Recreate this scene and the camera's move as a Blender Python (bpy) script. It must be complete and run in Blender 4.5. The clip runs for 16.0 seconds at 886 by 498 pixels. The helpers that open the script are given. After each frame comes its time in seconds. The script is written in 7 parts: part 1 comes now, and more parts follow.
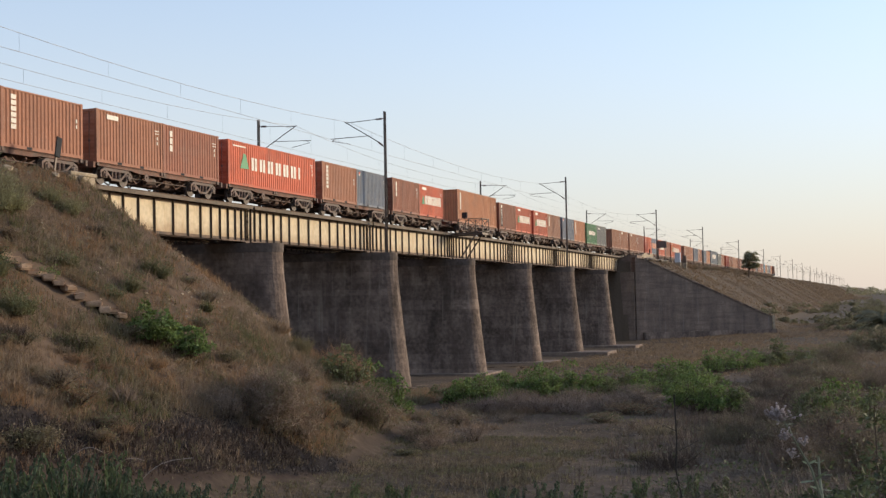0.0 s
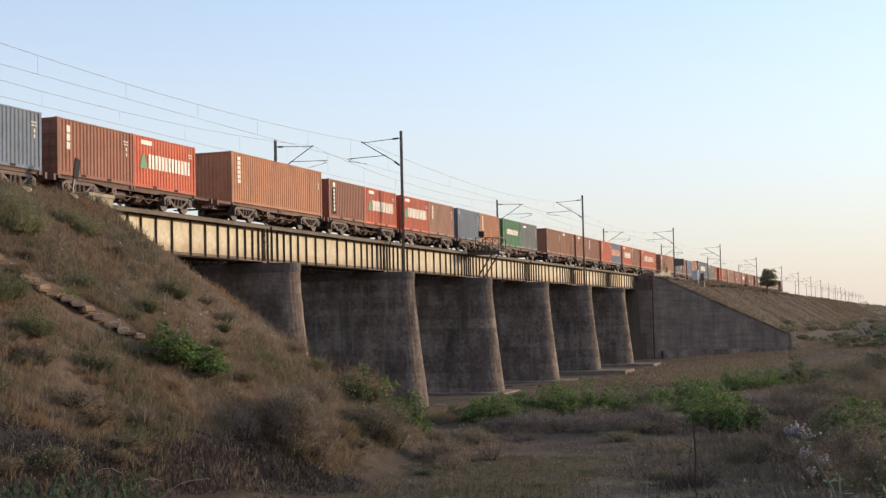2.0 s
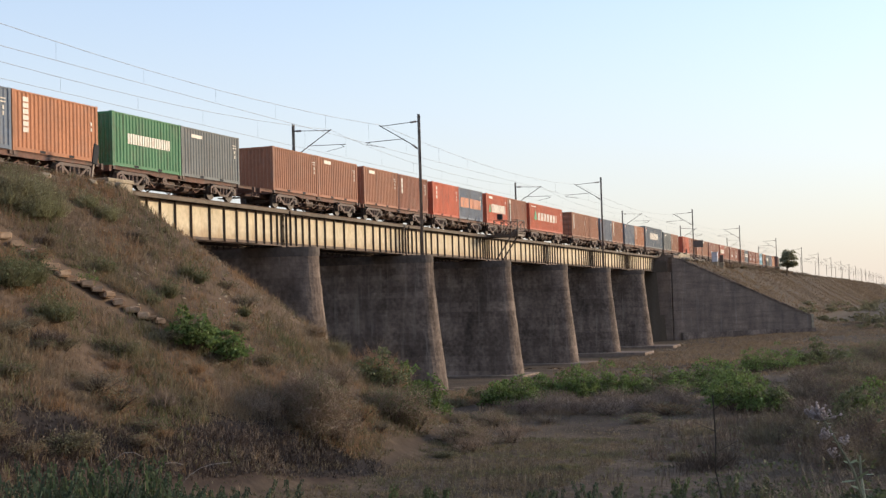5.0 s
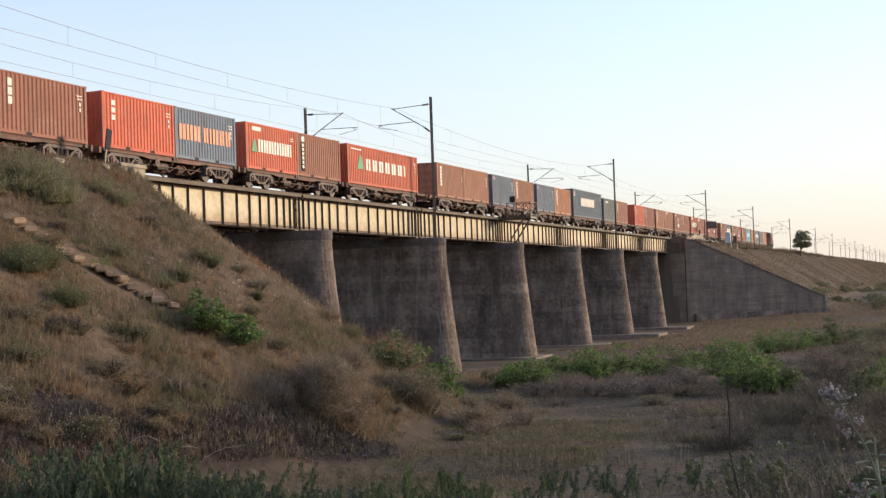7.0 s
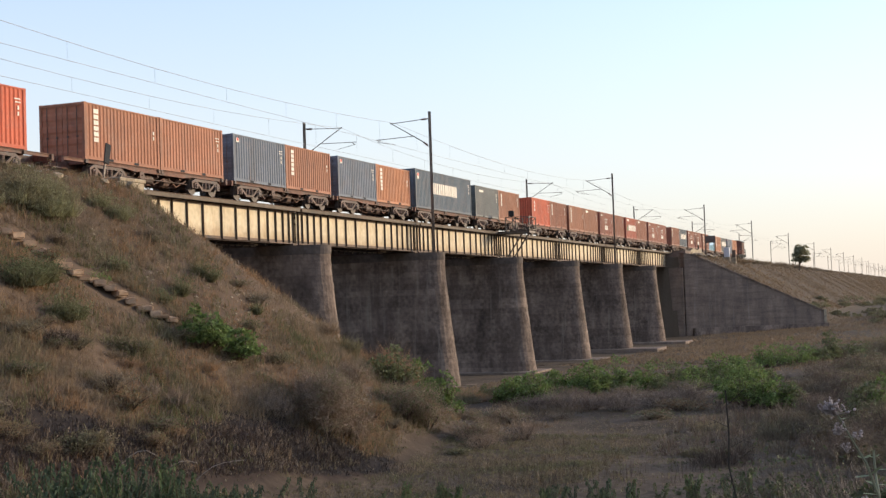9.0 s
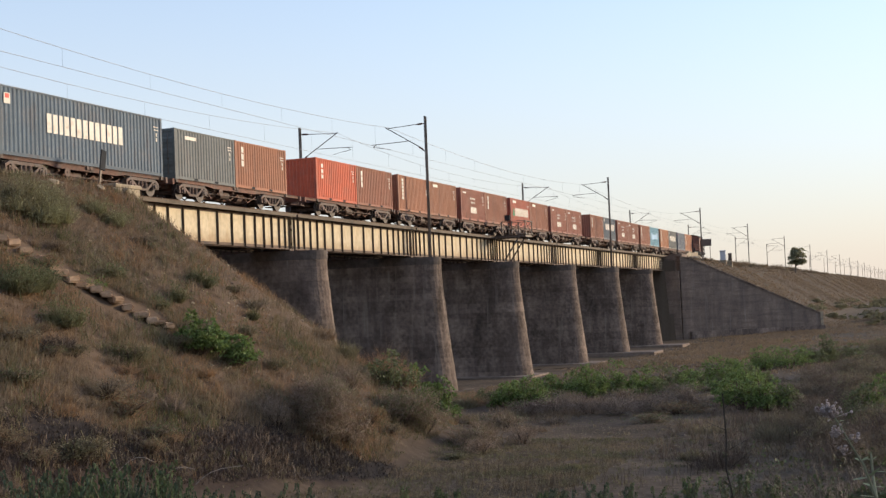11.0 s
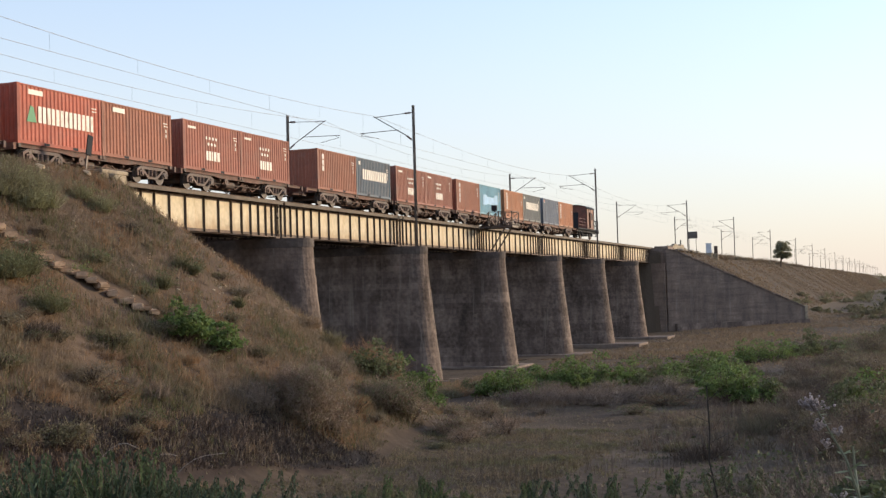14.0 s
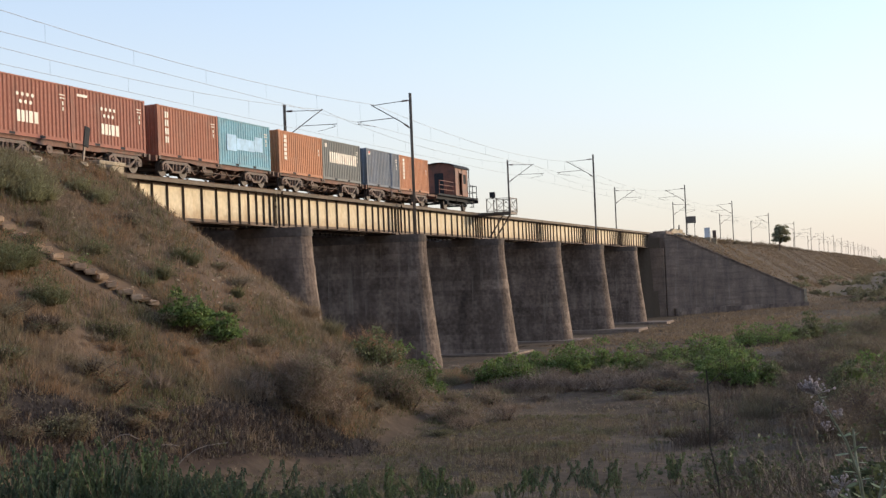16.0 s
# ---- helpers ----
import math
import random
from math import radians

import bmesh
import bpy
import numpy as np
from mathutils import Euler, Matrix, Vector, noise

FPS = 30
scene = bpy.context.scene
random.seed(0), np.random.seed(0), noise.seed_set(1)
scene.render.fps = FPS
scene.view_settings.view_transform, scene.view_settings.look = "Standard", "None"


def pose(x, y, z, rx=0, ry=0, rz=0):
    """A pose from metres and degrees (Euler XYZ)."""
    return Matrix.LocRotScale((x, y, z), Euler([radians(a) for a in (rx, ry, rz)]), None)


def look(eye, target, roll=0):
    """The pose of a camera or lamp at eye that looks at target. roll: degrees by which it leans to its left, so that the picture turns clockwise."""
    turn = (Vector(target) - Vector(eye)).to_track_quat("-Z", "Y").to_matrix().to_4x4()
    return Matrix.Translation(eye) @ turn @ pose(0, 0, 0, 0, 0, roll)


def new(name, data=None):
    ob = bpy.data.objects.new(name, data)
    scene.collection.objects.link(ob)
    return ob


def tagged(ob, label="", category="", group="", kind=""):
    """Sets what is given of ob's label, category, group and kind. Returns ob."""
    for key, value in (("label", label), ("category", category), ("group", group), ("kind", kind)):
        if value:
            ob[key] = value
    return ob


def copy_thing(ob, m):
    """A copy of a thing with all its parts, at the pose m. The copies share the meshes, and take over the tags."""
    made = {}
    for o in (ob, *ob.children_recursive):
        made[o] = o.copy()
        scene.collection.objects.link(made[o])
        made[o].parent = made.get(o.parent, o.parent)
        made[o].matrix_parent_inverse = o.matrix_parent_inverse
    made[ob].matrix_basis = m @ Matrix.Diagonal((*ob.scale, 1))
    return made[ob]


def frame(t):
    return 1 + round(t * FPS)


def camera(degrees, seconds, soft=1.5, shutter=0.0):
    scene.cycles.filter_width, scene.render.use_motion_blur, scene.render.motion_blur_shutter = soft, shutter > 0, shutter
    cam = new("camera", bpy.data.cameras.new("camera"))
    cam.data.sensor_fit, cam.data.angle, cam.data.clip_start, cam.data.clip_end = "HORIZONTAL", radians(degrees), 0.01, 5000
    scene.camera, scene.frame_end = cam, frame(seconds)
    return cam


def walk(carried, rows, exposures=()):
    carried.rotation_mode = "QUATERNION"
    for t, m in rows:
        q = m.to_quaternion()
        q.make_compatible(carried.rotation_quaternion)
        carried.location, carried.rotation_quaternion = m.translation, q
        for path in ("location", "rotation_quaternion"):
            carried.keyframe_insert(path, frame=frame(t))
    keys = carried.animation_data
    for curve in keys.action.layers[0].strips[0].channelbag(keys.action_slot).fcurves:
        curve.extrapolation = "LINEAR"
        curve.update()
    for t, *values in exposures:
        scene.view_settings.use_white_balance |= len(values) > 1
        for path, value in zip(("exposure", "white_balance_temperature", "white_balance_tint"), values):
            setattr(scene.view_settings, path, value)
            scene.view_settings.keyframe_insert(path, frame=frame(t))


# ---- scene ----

cam = camera(37.19, 16.0, soft=1.4)
EYE = 6.0
PATH = [
    (0.0, pose(0, 0, EYE, 92.240, 1.043, 18.510)),
    (0.5, pose(0, 0, EYE, 92.472, 1.332, 18.494)),
    (1.0, pose(0, 0, EYE, 92.709, 1.260, 18.785)),
    (1.5, pose(0, 0, EYE, 92.978, 1.296, 19.056)),
    (2.0, pose(0, 0, EYE, 93.085, 1.307, 19.258)),
    (2.5, pose(0, 0, EYE, 93.022, 1.356, 19.489)),
    (3.0, pose(0, 0, EYE, 92.896, 1.163, 19.640)),
    (3.5, pose(0, 0, EYE, 92.776, 1.142, 19.619)),
    (4.0, pose(0, 0, EYE, 92.677, 1.406, 19.704)),
    (6.5, pose(0, 0, EYE, 91.762, 1.789, 20.493)),
    (7.0, pose(0, 0, EYE, 91.638, 1.963, 20.651)),
    (7.5, pose(0, 0, EYE, 91.711, 2.209, 20.726)),
    (8.0, pose(0, 0, EYE, 91.855, 1.902, 20.594)),
    (8.5, pose(0, 0, EYE, 92.118, 1.921, 20.596)),
    (11.0, pose(0, 0, EYE, 92.458, 2.297, 20.454)),
    (11.5, pose(0, 0, EYE, 92.300, 2.222, 20.159)),
    (12.0, pose(0, 0, EYE, 92.093, 2.033, 19.938)),
    (12.5, pose(0, 0, EYE, 92.017, 2.178, 19.866)),
    (13.0, pose(0, 0, EYE, 92.051, 2.030, 19.997)),
    (13.5, pose(0, 0, EYE, 92.037, 2.111, 20.008)),
    (14.0, pose(0, 0, EYE, 91.984, 1.649, 19.840)),
    (14.5, pose(0, 0, EYE, 91.814, 1.863, 19.674)),
    (15.0, pose(0, 0, EYE, 91.766, 1.615, 19.523)),
    (15.5, pose(0, 0, EYE, 91.603, 1.802, 19.481)),
    (16.0, pose(0, 0, EYE, 91.438, 2.313, 19.802)),
]
walk(cam, PATH, exposures=[(0.0, 0.71), (1.5, 0.78), (4.0, 0.82), (7.0, 0.97), (8.5, 0.98), (11.0, 0.83), (13.5, 0.91), (16.0, 0.87)])

# ---- light: hazy low sun beyond the river bed, ahead and to the right ----
SUN_AZ, SUN_EL = 48.0, 10.5          # degrees from the track's direction towards +X; above the horizon
world = bpy.data.worlds.new("world")
scene.world = world
world.use_nodes = True
wn = world.node_tree
wn.nodes.clear()
sky = wn.nodes.new("ShaderNodeTexSky")
sky.sky_type = "NISHITA"
sky.sun_disc = False
sky.sun_elevation = radians(SUN_EL)
sky.sun_rotation = radians(SUN_AZ)
sky.air_density, sky.dust_density, sky.ozone_density = 1.0, 0.25, 1.6
sky.altitude = 200
bg = wn.nodes.new("ShaderNodeBackground")
bg.inputs["Strength"].default_value = 0.171
wout = wn.nodes.new("ShaderNodeOutputWorld")
haze = wn.nodes.new("ShaderNodeHueSaturation")       # dust in the air takes colour out of the sky
haze.inputs["Saturation"].default_value = 1.05
tone = wn.nodes.new("ShaderNodeMix")
tone.data_type, tone.blend_type = "RGBA", "MULTIPLY"
tone.inputs["Factor"].default_value = 1.0
tone.inputs["B"].default_value = (1.06, 0.995, 1.035, 1)
wn.links.new(sky.outputs[0], haze.inputs["Color"])
wn.links.new(haze.outputs[0], tone.inputs["A"])
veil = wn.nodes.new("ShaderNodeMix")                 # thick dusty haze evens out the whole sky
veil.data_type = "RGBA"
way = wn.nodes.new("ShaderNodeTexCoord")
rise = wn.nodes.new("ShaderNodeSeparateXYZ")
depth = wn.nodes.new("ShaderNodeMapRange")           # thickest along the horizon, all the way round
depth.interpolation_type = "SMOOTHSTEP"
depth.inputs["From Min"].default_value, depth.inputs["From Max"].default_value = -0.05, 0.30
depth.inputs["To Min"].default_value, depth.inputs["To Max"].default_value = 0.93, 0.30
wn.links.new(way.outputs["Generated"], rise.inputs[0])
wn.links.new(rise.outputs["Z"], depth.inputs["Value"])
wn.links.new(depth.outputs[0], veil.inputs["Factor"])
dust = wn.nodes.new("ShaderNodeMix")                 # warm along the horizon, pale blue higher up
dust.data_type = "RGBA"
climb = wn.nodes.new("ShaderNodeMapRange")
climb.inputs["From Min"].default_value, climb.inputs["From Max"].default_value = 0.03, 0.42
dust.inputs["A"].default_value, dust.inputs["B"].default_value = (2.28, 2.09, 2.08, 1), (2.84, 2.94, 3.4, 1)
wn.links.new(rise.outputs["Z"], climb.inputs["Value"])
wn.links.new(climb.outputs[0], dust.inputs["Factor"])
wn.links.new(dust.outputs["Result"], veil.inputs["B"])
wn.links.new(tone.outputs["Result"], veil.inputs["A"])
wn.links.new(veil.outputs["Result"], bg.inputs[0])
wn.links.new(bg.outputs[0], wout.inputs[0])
sun = new("sun", bpy.data.lights.new("sun", "SUN"))
sun.data.energy, sun.data.angle, sun.data.color = 2.55, radians(8.0), (1.0, 0.80, 0.56)
_d = Vector((math.sin(radians(SUN_AZ)) * math.cos(radians(SUN_EL)), math.cos(radians(SUN_AZ)) * math.cos(radians(SUN_EL)), math.sin(radians(SUN_EL))))
sun.matrix_world = look(_d * 500, (0, 0, 0))

# ---- tools ----
RAIL = 11.91                      # top of rail
TRACK, TRACK_FAR = -36.67, -41.7  # centre lines
SHELF = 9.55                      # top of the piers


def material(name, color, rough=0.8, metal=0.0, var=0.25, fine=8.0, coarse=0.7, bump=0.2, bump_scale=None, spread=0.0, second=None, second_at=(0.45, 0.7), second_scale=1.5, spec=0.5, streak=None, space="Object"):
    """A surface with grain and stains at two scales; second: the colour of its patches; spread: from object to object."""
    m = bpy.data.materials.new(name)
    m.use_nodes = True
    n, l = m.node_tree.nodes, m.node_tree.links
    b = n["Principled BSDF"]
    b.inputs["Roughness"].default_value, b.inputs["Metallic"].default_value = rough, metal
    b.inputs["Specular IOR Level"].default_value = spec
    tc = n.new("ShaderNodeTexCoord")
    if space == "World":
        geo = n.new("ShaderNodeNewGeometry")
        co = geo.outputs["Position"]
    else:
        co = tc.outputs["Object"]

    def tex(scale, detail, stretch=None):
        t = n.new("ShaderNodeTexNoise")
        t.inputs["Scale"].default_value, t.inputs["Detail"].default_value = scale, detail
        if stretch:
            mp = n.new("ShaderNodeMapping")
            mp.inputs["Scale"].default_value = stretch
            l.new(co, mp.inputs[0])
            l.new(mp.outputs[0], t.inputs["Vector"])
        else:
            l.new(co, t.inputs["Vector"])
        return t

    t1, t2 = tex(fine, 6), tex(coarse, 3)
    add = n.new("ShaderNodeMath")
    add.operation = "ADD"
    l.new(t1.outputs["Fac"], add.inputs[0])
    l.new(t2.outputs["Fac"], add.inputs[1])
    rng = n.new("ShaderNodeMapRange")
    rng.inputs["From Min"].default_value, rng.inputs["From Max"].default_value = 0.7, 1.3
    rng.inputs["To Min"].default_value, rng.inputs["To Max"].default_value = 1 - var, 1 + var
    l.new(add.outputs[0], rng.inputs["Value"])
    col = n.new("ShaderNodeMix")
    col.data_type, col.blend_type = "RGBA", "MULTIPLY"
    col.inputs["Factor"].default_value = 1.0
    last = None
    if second:
        t3 = tex(second_scale, 5, streak)
        ramp = n.new("ShaderNodeMapRange")
        ramp.inputs["From Min"].default_value, ramp.inputs["From Max"].default_value = second_at
        l.new(t3.outputs["Fac"], ramp.inputs["Value"])
        mx = n.new("ShaderNodeMix")
        mx.data_type = "RGBA"
        mx.inputs["A"].default_value, mx.inputs["B"].default_value = (*color, 1), (*second, 1)
        l.new(ramp.outputs[0], mx.inputs["Factor"])
        l.new(mx.outputs["Result"], col.inputs["A"])
    else:
        col.inputs["A"].default_value = (*color, 1)
    l.new(rng.outputs[0], col.inputs["B"])
    last = col.outputs["Result"]
    if spread:
        oi = n.new("ShaderNodeObjectInfo")
        r2 = n.new("ShaderNodeMapRange")
        r2.inputs["To Min"].default_value, r2.inputs["To Max"].default_value = 1 - spread, 1 + spread
        l.new(oi.outputs["Random"], r2.inputs["Value"])
        c2 = n.new("ShaderNodeMix")
        c2.data_type, c2.blend_type = "RGBA", "MULTIPLY"
        c2.inputs["Factor"].default_value = 1.0
        l.new(last, c2.inputs["A"])
        l.new(r2.outputs[0], c2.inputs["B"])
        last = c2.outputs["Result"]
    l.new(last, b.inputs["Base Color"])
    if bump:
        bp = n.new("ShaderNodeBump")
        bp.inputs["Strength"].default_value, bp.inputs["Distance"].default_value = bump, 0.05
        l.new((tex(bump_scale, 5) if bump_scale else t1).outputs["Fac"], bp.inputs["Height"])
        l.new(bp.outputs[0], b.inputs["Normal"])
    return m


def leafy(name, color, spread=0.35, rough=0.6, through_light=0.36, second=None, patch=0.35):
    """Leaves, grass and twigs: each island of the mesh its own shade, some light passing through; second: the colour of other patches."""
    m = bpy.data.materials.new(name)
    m.use_nodes = True
    n, l = m.node_tree.nodes, m.node_tree.links
    b = n["Principled BSDF"]
    b.inputs["Roughness"].default_value = rough
    b.inputs["Specular IOR Level"].default_value = 0.25
    geo = n.new("ShaderNodeNewGeometry")
    hs = n.new("ShaderNodeHueSaturation")
    r1 = n.new("ShaderNodeMapRange")
    r1.inputs["To Min"].default_value, r1.inputs["To Max"].default_value = 1 - spread, 1 + spread
    l.new(geo.outputs["Random Per Island"], r1.inputs["Value"])
    l.new(r1.outputs[0], hs.inputs["Value"])
    r2 = n.new("ShaderNodeMapRange")
    r2.inputs["To Min"].default_value, r2.inputs["To Max"].default_value = 0.485, 0.515
    t = n.new("ShaderNodeTexNoise")
    t.inputs["Scale"].default_value = 0.6
    l.new(geo.outputs["Position"], t.inputs["Vector"])
    l.new(t.outputs["Fac"], r2.inputs["Value"])
    l.new(r2.outputs[0], hs.inputs["Hue"])
    hs.inputs["Color"].default_value = (*color, 1)
    if second:
        t2 = n.new("ShaderNodeTexNoise")
        t2.inputs["Scale"].default_value, t2.inputs["Detail"].default_value = patch, 4
        l.new(geo.outputs["Position"], t2.inputs["Vector"])
        r3 = n.new("ShaderNodeMapRange")
        r3.inputs["From Min"].default_value, r3.inputs["From Max"].default_value = 0.42, 0.6
        l.new(t2.outputs["Fac"], r3.inputs["Value"])
        mix = n.new("ShaderNodeMix")
        mix.data_type = "RGBA"
        mix.inputs["A"].default_value, mix.inputs["B"].default_value = (*color, 1), (*second, 1)
        l.new(r3.outputs[0], mix.inputs["Factor"])
        l.new(mix.outputs["Result"], hs.inputs["Color"])
    l.new(hs.outputs[0], b.inputs["Base Color"])
    if through_light:
        tr = n.new("ShaderNodeBsdfTranslucent")
        l.new(hs.outputs[0], tr.inputs["Color"])
        mx = n.new("ShaderNodeMixShader")
        mx.inputs[0].default_value = through_light
        l.new(b.outputs[0], mx.inputs[1])
        l.new(tr.outputs[0], mx.inputs[2])
        l.new(mx.outputs[0], n["Material Output"].inputs["Surface"])
    return m


def box(bm, x0, x1, y0, y1, z0, z1):
    v = [bm.verts.new((x, y, z)) for x in (x0, x1) for y in (y0, y1) for z in (z0, z1)]
    for f in ((0, 1, 3, 2), (4, 6, 7, 5), (0, 4, 5, 1), (2, 3, 7, 6), (0, 2, 6, 4), (1, 5, 7, 3)):
        bm.faces.new([v[i] for i in f])
    return v


def tube(bm, p0, p1, r0, r1=None, seg=8, caps=True):
    r1 = r0 if r1 is None else r1
    p0, p1 = Vector(p0), Vector(p1)
    d = (p1 - p0).normalized()
    a = d.orthogonal().normalized()
    b = d.cross(a)
    rings = []
    for p, r in ((p0, r0), (p1, r1)):
        rings.append([bm.verts.new(p + (a * math.cos(k * math.tau / seg) + b * math.sin(k * math.tau / seg)) * r) for k in range(seg)])
    for k in range(seg):
        bm.faces.new((rings[0][k], rings[0][(k + 1) % seg], rings[1][(k + 1) % seg], rings[1][k]))
    if caps:
        bm.faces.new(rings[0][::-1])
        bm.faces.new(rings[1])


def bar(bm, p0, p1, w, h):
    """A straight member of w by h (h in the upright plane) from p0 to p1."""
    p0, p1 = Vector(p0), Vector(p1)
    d = (p1 - p0).normalized()
    side = d.cross(Vector((0, 0, 1)))
    side = side.normalized() if side.length > 1e-3 else Vector((1, 0, 0))
    up = side.cross(d)
    v = [bm.verts.new(p + side * sx * w / 2 + up * sz * h / 2) for p in (p0, p1) for sx in (-1, 1) for sz in (-1, 1)]
    for f in ((0, 1, 3, 2), (4, 6, 7, 5), (0, 4, 5, 1), (2, 3, 7, 6), (0, 2, 6, 4), (1, 5, 7, 3)):
        bm.faces.new([v[i] for i in f])


def prism(bm, outline, axis, lo, hi):
    """The outline (pairs) drawn out along an axis: 'x': pairs are y, z; 'y': x, z; 'z': x, y."""
    def put(a, b, c):
        return {"x": (c, a, b), "y": (a, c, b), "z": (a, b, c)}[axis]
    r0 = [bm.verts.new(put(a, b, lo)) for a, b in outline]
    r1 = [bm.verts.new(put(a, b, hi)) for a, b in outline]
    k = len(outline)
    for i in range(k):
        bm.faces.new((r0[i], r0[(i + 1) % k], r1[(i + 1) % k], r1[i]))
    bm.faces.new(r0[::-1])
    bm.faces.new(r1)


def mesh_of(name, bm, mat, smooth=False):
    bmesh.ops.recalc_face_normals(bm, faces=bm.faces[:])
    me = bpy.data.meshes.new(name)
    bm.to_mesh(me)
    bm.free()
    me.materials.append(mat)
    if smooth:
        for p in me.polygons:
            p.use_smooth = True
    return me


def part(name, bm, mat, parent=None, label="", smooth=False):
    ob = new(name, mesh_of(name, bm, mat, smooth))
    if parent:
        ob.parent = parent
    return tagged(ob, label)


def piece(name, me, parent, x=0, y=0, z=0, m=None):
    """One more object on a mesh that is already there."""
    ob = new(name, me)
    ob.parent = parent
    ob.matrix_basis = m if m is not None else pose(x, y, z)
    return ob


def thing(name, label, category, m=None, group="", kind=""):
    ob = new(name)
    if m is not None:
        ob.matrix_basis = m
    return tagged(ob, label, category, group, kind)


def clad(name, verts, faces, mat, parent=None, label="", kind="", category=""):
    me = bpy.data.meshes.new(name)
    me.from_pydata(verts, [], faces)
    me.materials.append(mat)
    ob = new(name, me)
    if parent:
        ob.parent = parent
    return tagged(ob, label, category, "", kind)


# ---- materials ----
M_EARTH = material("earth", (0.104, 0.076, 0.055), 0.95, var=0.5, fine=3.0, coarse=0.12, bump=1.0, second=(0.07, 0.054, 0.04), second_scale=0.3, space="World", spec=0.1)
M_STONE = material("pier_masonry", (0.205, 0.155, 0.125), 0.92, var=0.5, fine=3.4, coarse=0.5, bump=1.0, second=(0.12, 0.09, 0.075), second_at=(0.34, 0.64), second_scale=1.1, streak=(1, 1, 0.3), spread=0.16, space="World", spec=0.2)
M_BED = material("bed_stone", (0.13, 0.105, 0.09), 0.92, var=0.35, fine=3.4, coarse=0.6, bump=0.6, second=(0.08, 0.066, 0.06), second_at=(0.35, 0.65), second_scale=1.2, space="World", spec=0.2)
M_WALL = material("wing_masonry", (0.25, 0.186, 0.148), 0.92, var=0.22, fine=4.0, coarse=0.35, bump=0.4, second=(0.15, 0.116, 0.096), second_at=(0.32, 0.72), second_scale=1.2, streak=(1, 1, 0.3), space="World", spec=0.2)
M_STONE_PALE = material("pale_stone", (0.34, 0.275, 0.19), 0.9, var=0.3, fine=6, second=(0.2, 0.16, 0.12), second_scale=2, spread=0.1, space="World")
M_CREAM = material("cream_paint", (0.56, 0.462, 0.305), 0.7, var=0.18, fine=4, coarse=0.5, bump=0.08, second=(0.38, 0.25, 0.125), second_at=(0.5, 0.8), second_scale=1.6, streak=(1, 1, 0.35), space="World")
M_RUSTSTEEL = material("rusty_steel", (0.13, 0.085, 0.06), 0.8, 0.1, var=0.35, fine=10, bump=0.2, second=(0.07, 0.055, 0.05), space="World")
M_SLEEPER = material("sleeper", (0.085, 0.066, 0.052), 0.9, var=0.3, fine=12, spread=0.25)
M_RAILSIDE = material("rail_rust", (0.10, 0.062, 0.043), 0.85, var=0.3, fine=9, space="World", spec=0.2)
M_RAIL = material("rail_head", (0.30, 0.26, 0.22), 0.34, 1.0, var=0.1, bump=0)
M_BALLAST = material("ballast", (0.2, 0.18, 0.16), 0.95, var=0.5, fine=14, bump=0.8, bump_scale=14, space="World")
M_MAST = material("mast_steel", (0.125, 0.105, 0.092), 0.6, 0.5, var=0.2, fine=4)
M_WIRE = material("wire", (0.2, 0.21, 0.23), 0.5, 0.2, var=0.1, bump=0)
M_INSUL = material("insulator", (0.09, 0.045, 0.035), 0.3, var=0.1, bump=0)
M_WAGON = material("wagon_steel", (0.15, 0.072, 0.05), 0.8, 0.1, var=0.4, fine=7, coarse=1.0, second=(0.09, 0.07, 0.06), second_scale=2.0, spread=0.2)
# rust brown, darkened for the stiffeners' shaded sides; the edge timber shares it
M_STIFF = material("stiffener_steel", (0.115, 0.088, 0.062), 0.8, 0.1, var=0.35, fine=8, second=(0.11, 0.07, 0.05), second_at=(0.5, 0.75), space="World")
M_BOGIE = material("bogie_steel", (0.12, 0.074, 0.057), 0.75, 0.0, var=0.4, fine=9, second=(0.09, 0.075, 0.065), second_scale=3)
M_WHEEL = material("wheel_steel", (0.07, 0.05, 0.042), 0.65, 0.0, var=0.3, fine=6)
M_DARK = material("dark_paint", (0.03, 0.032, 0.036), 0.8, var=0.25, spec=0.15)
M_WHITE = material("white_lettering", (0.66, 0.61, 0.53), 0.6, var=0.15, fine=9, bump=0, second=(0.45, 0.32, 0.25), second_at=(0.55, 0.8), second_scale=3)
M_ORANGELET = material("orange_lettering", (0.62, 0.24, 0.12), 0.6, var=0.15, bump=0)
M_GREENLET = material("green_logo", (0.04, 0.22, 0.09), 0.6, var=0.15, bump=0)
M_REDLET = material("red_logo", (0.62, 0.06, 0.04), 0.6, var=0.1, bump=0)
M_VAN = material("brake_van_paint", (0.19, 0.068, 0.042), 0.65, var=0.3, fine=5, second=(0.09, 0.045, 0.035))
M_CABINET = material("cabinet_paint", (0.55, 0.58, 0.62), 0.6, var=0.15)
M_DRYGRASS = leafy("dry_grass", (0.218, 0.168, 0.115), 0.32, through_light=0.45, second=(0.275, 0.165, 0.095), patch=0.3)
M_GREYGRASS = leafy("grey_brush", (0.195, 0.152, 0.117), 0.3, through_light=0.42, second=(0.205, 0.172, 0.112))
M_THORN = leafy("thorn_twigs", (0.245, 0.178, 0.13), 0.35, through_light=0.15)
M_BRUSH = leafy("dry_brush", (0.155, 0.112, 0.088), 0.35, through_light=0.2, second=(0.135, 0.108, 0.075))
M_THORNLEAF = leafy("thorn_leaf", (0.19, 0.18, 0.1), 0.35, second=(0.22, 0.165, 0.11), patch=0.8)
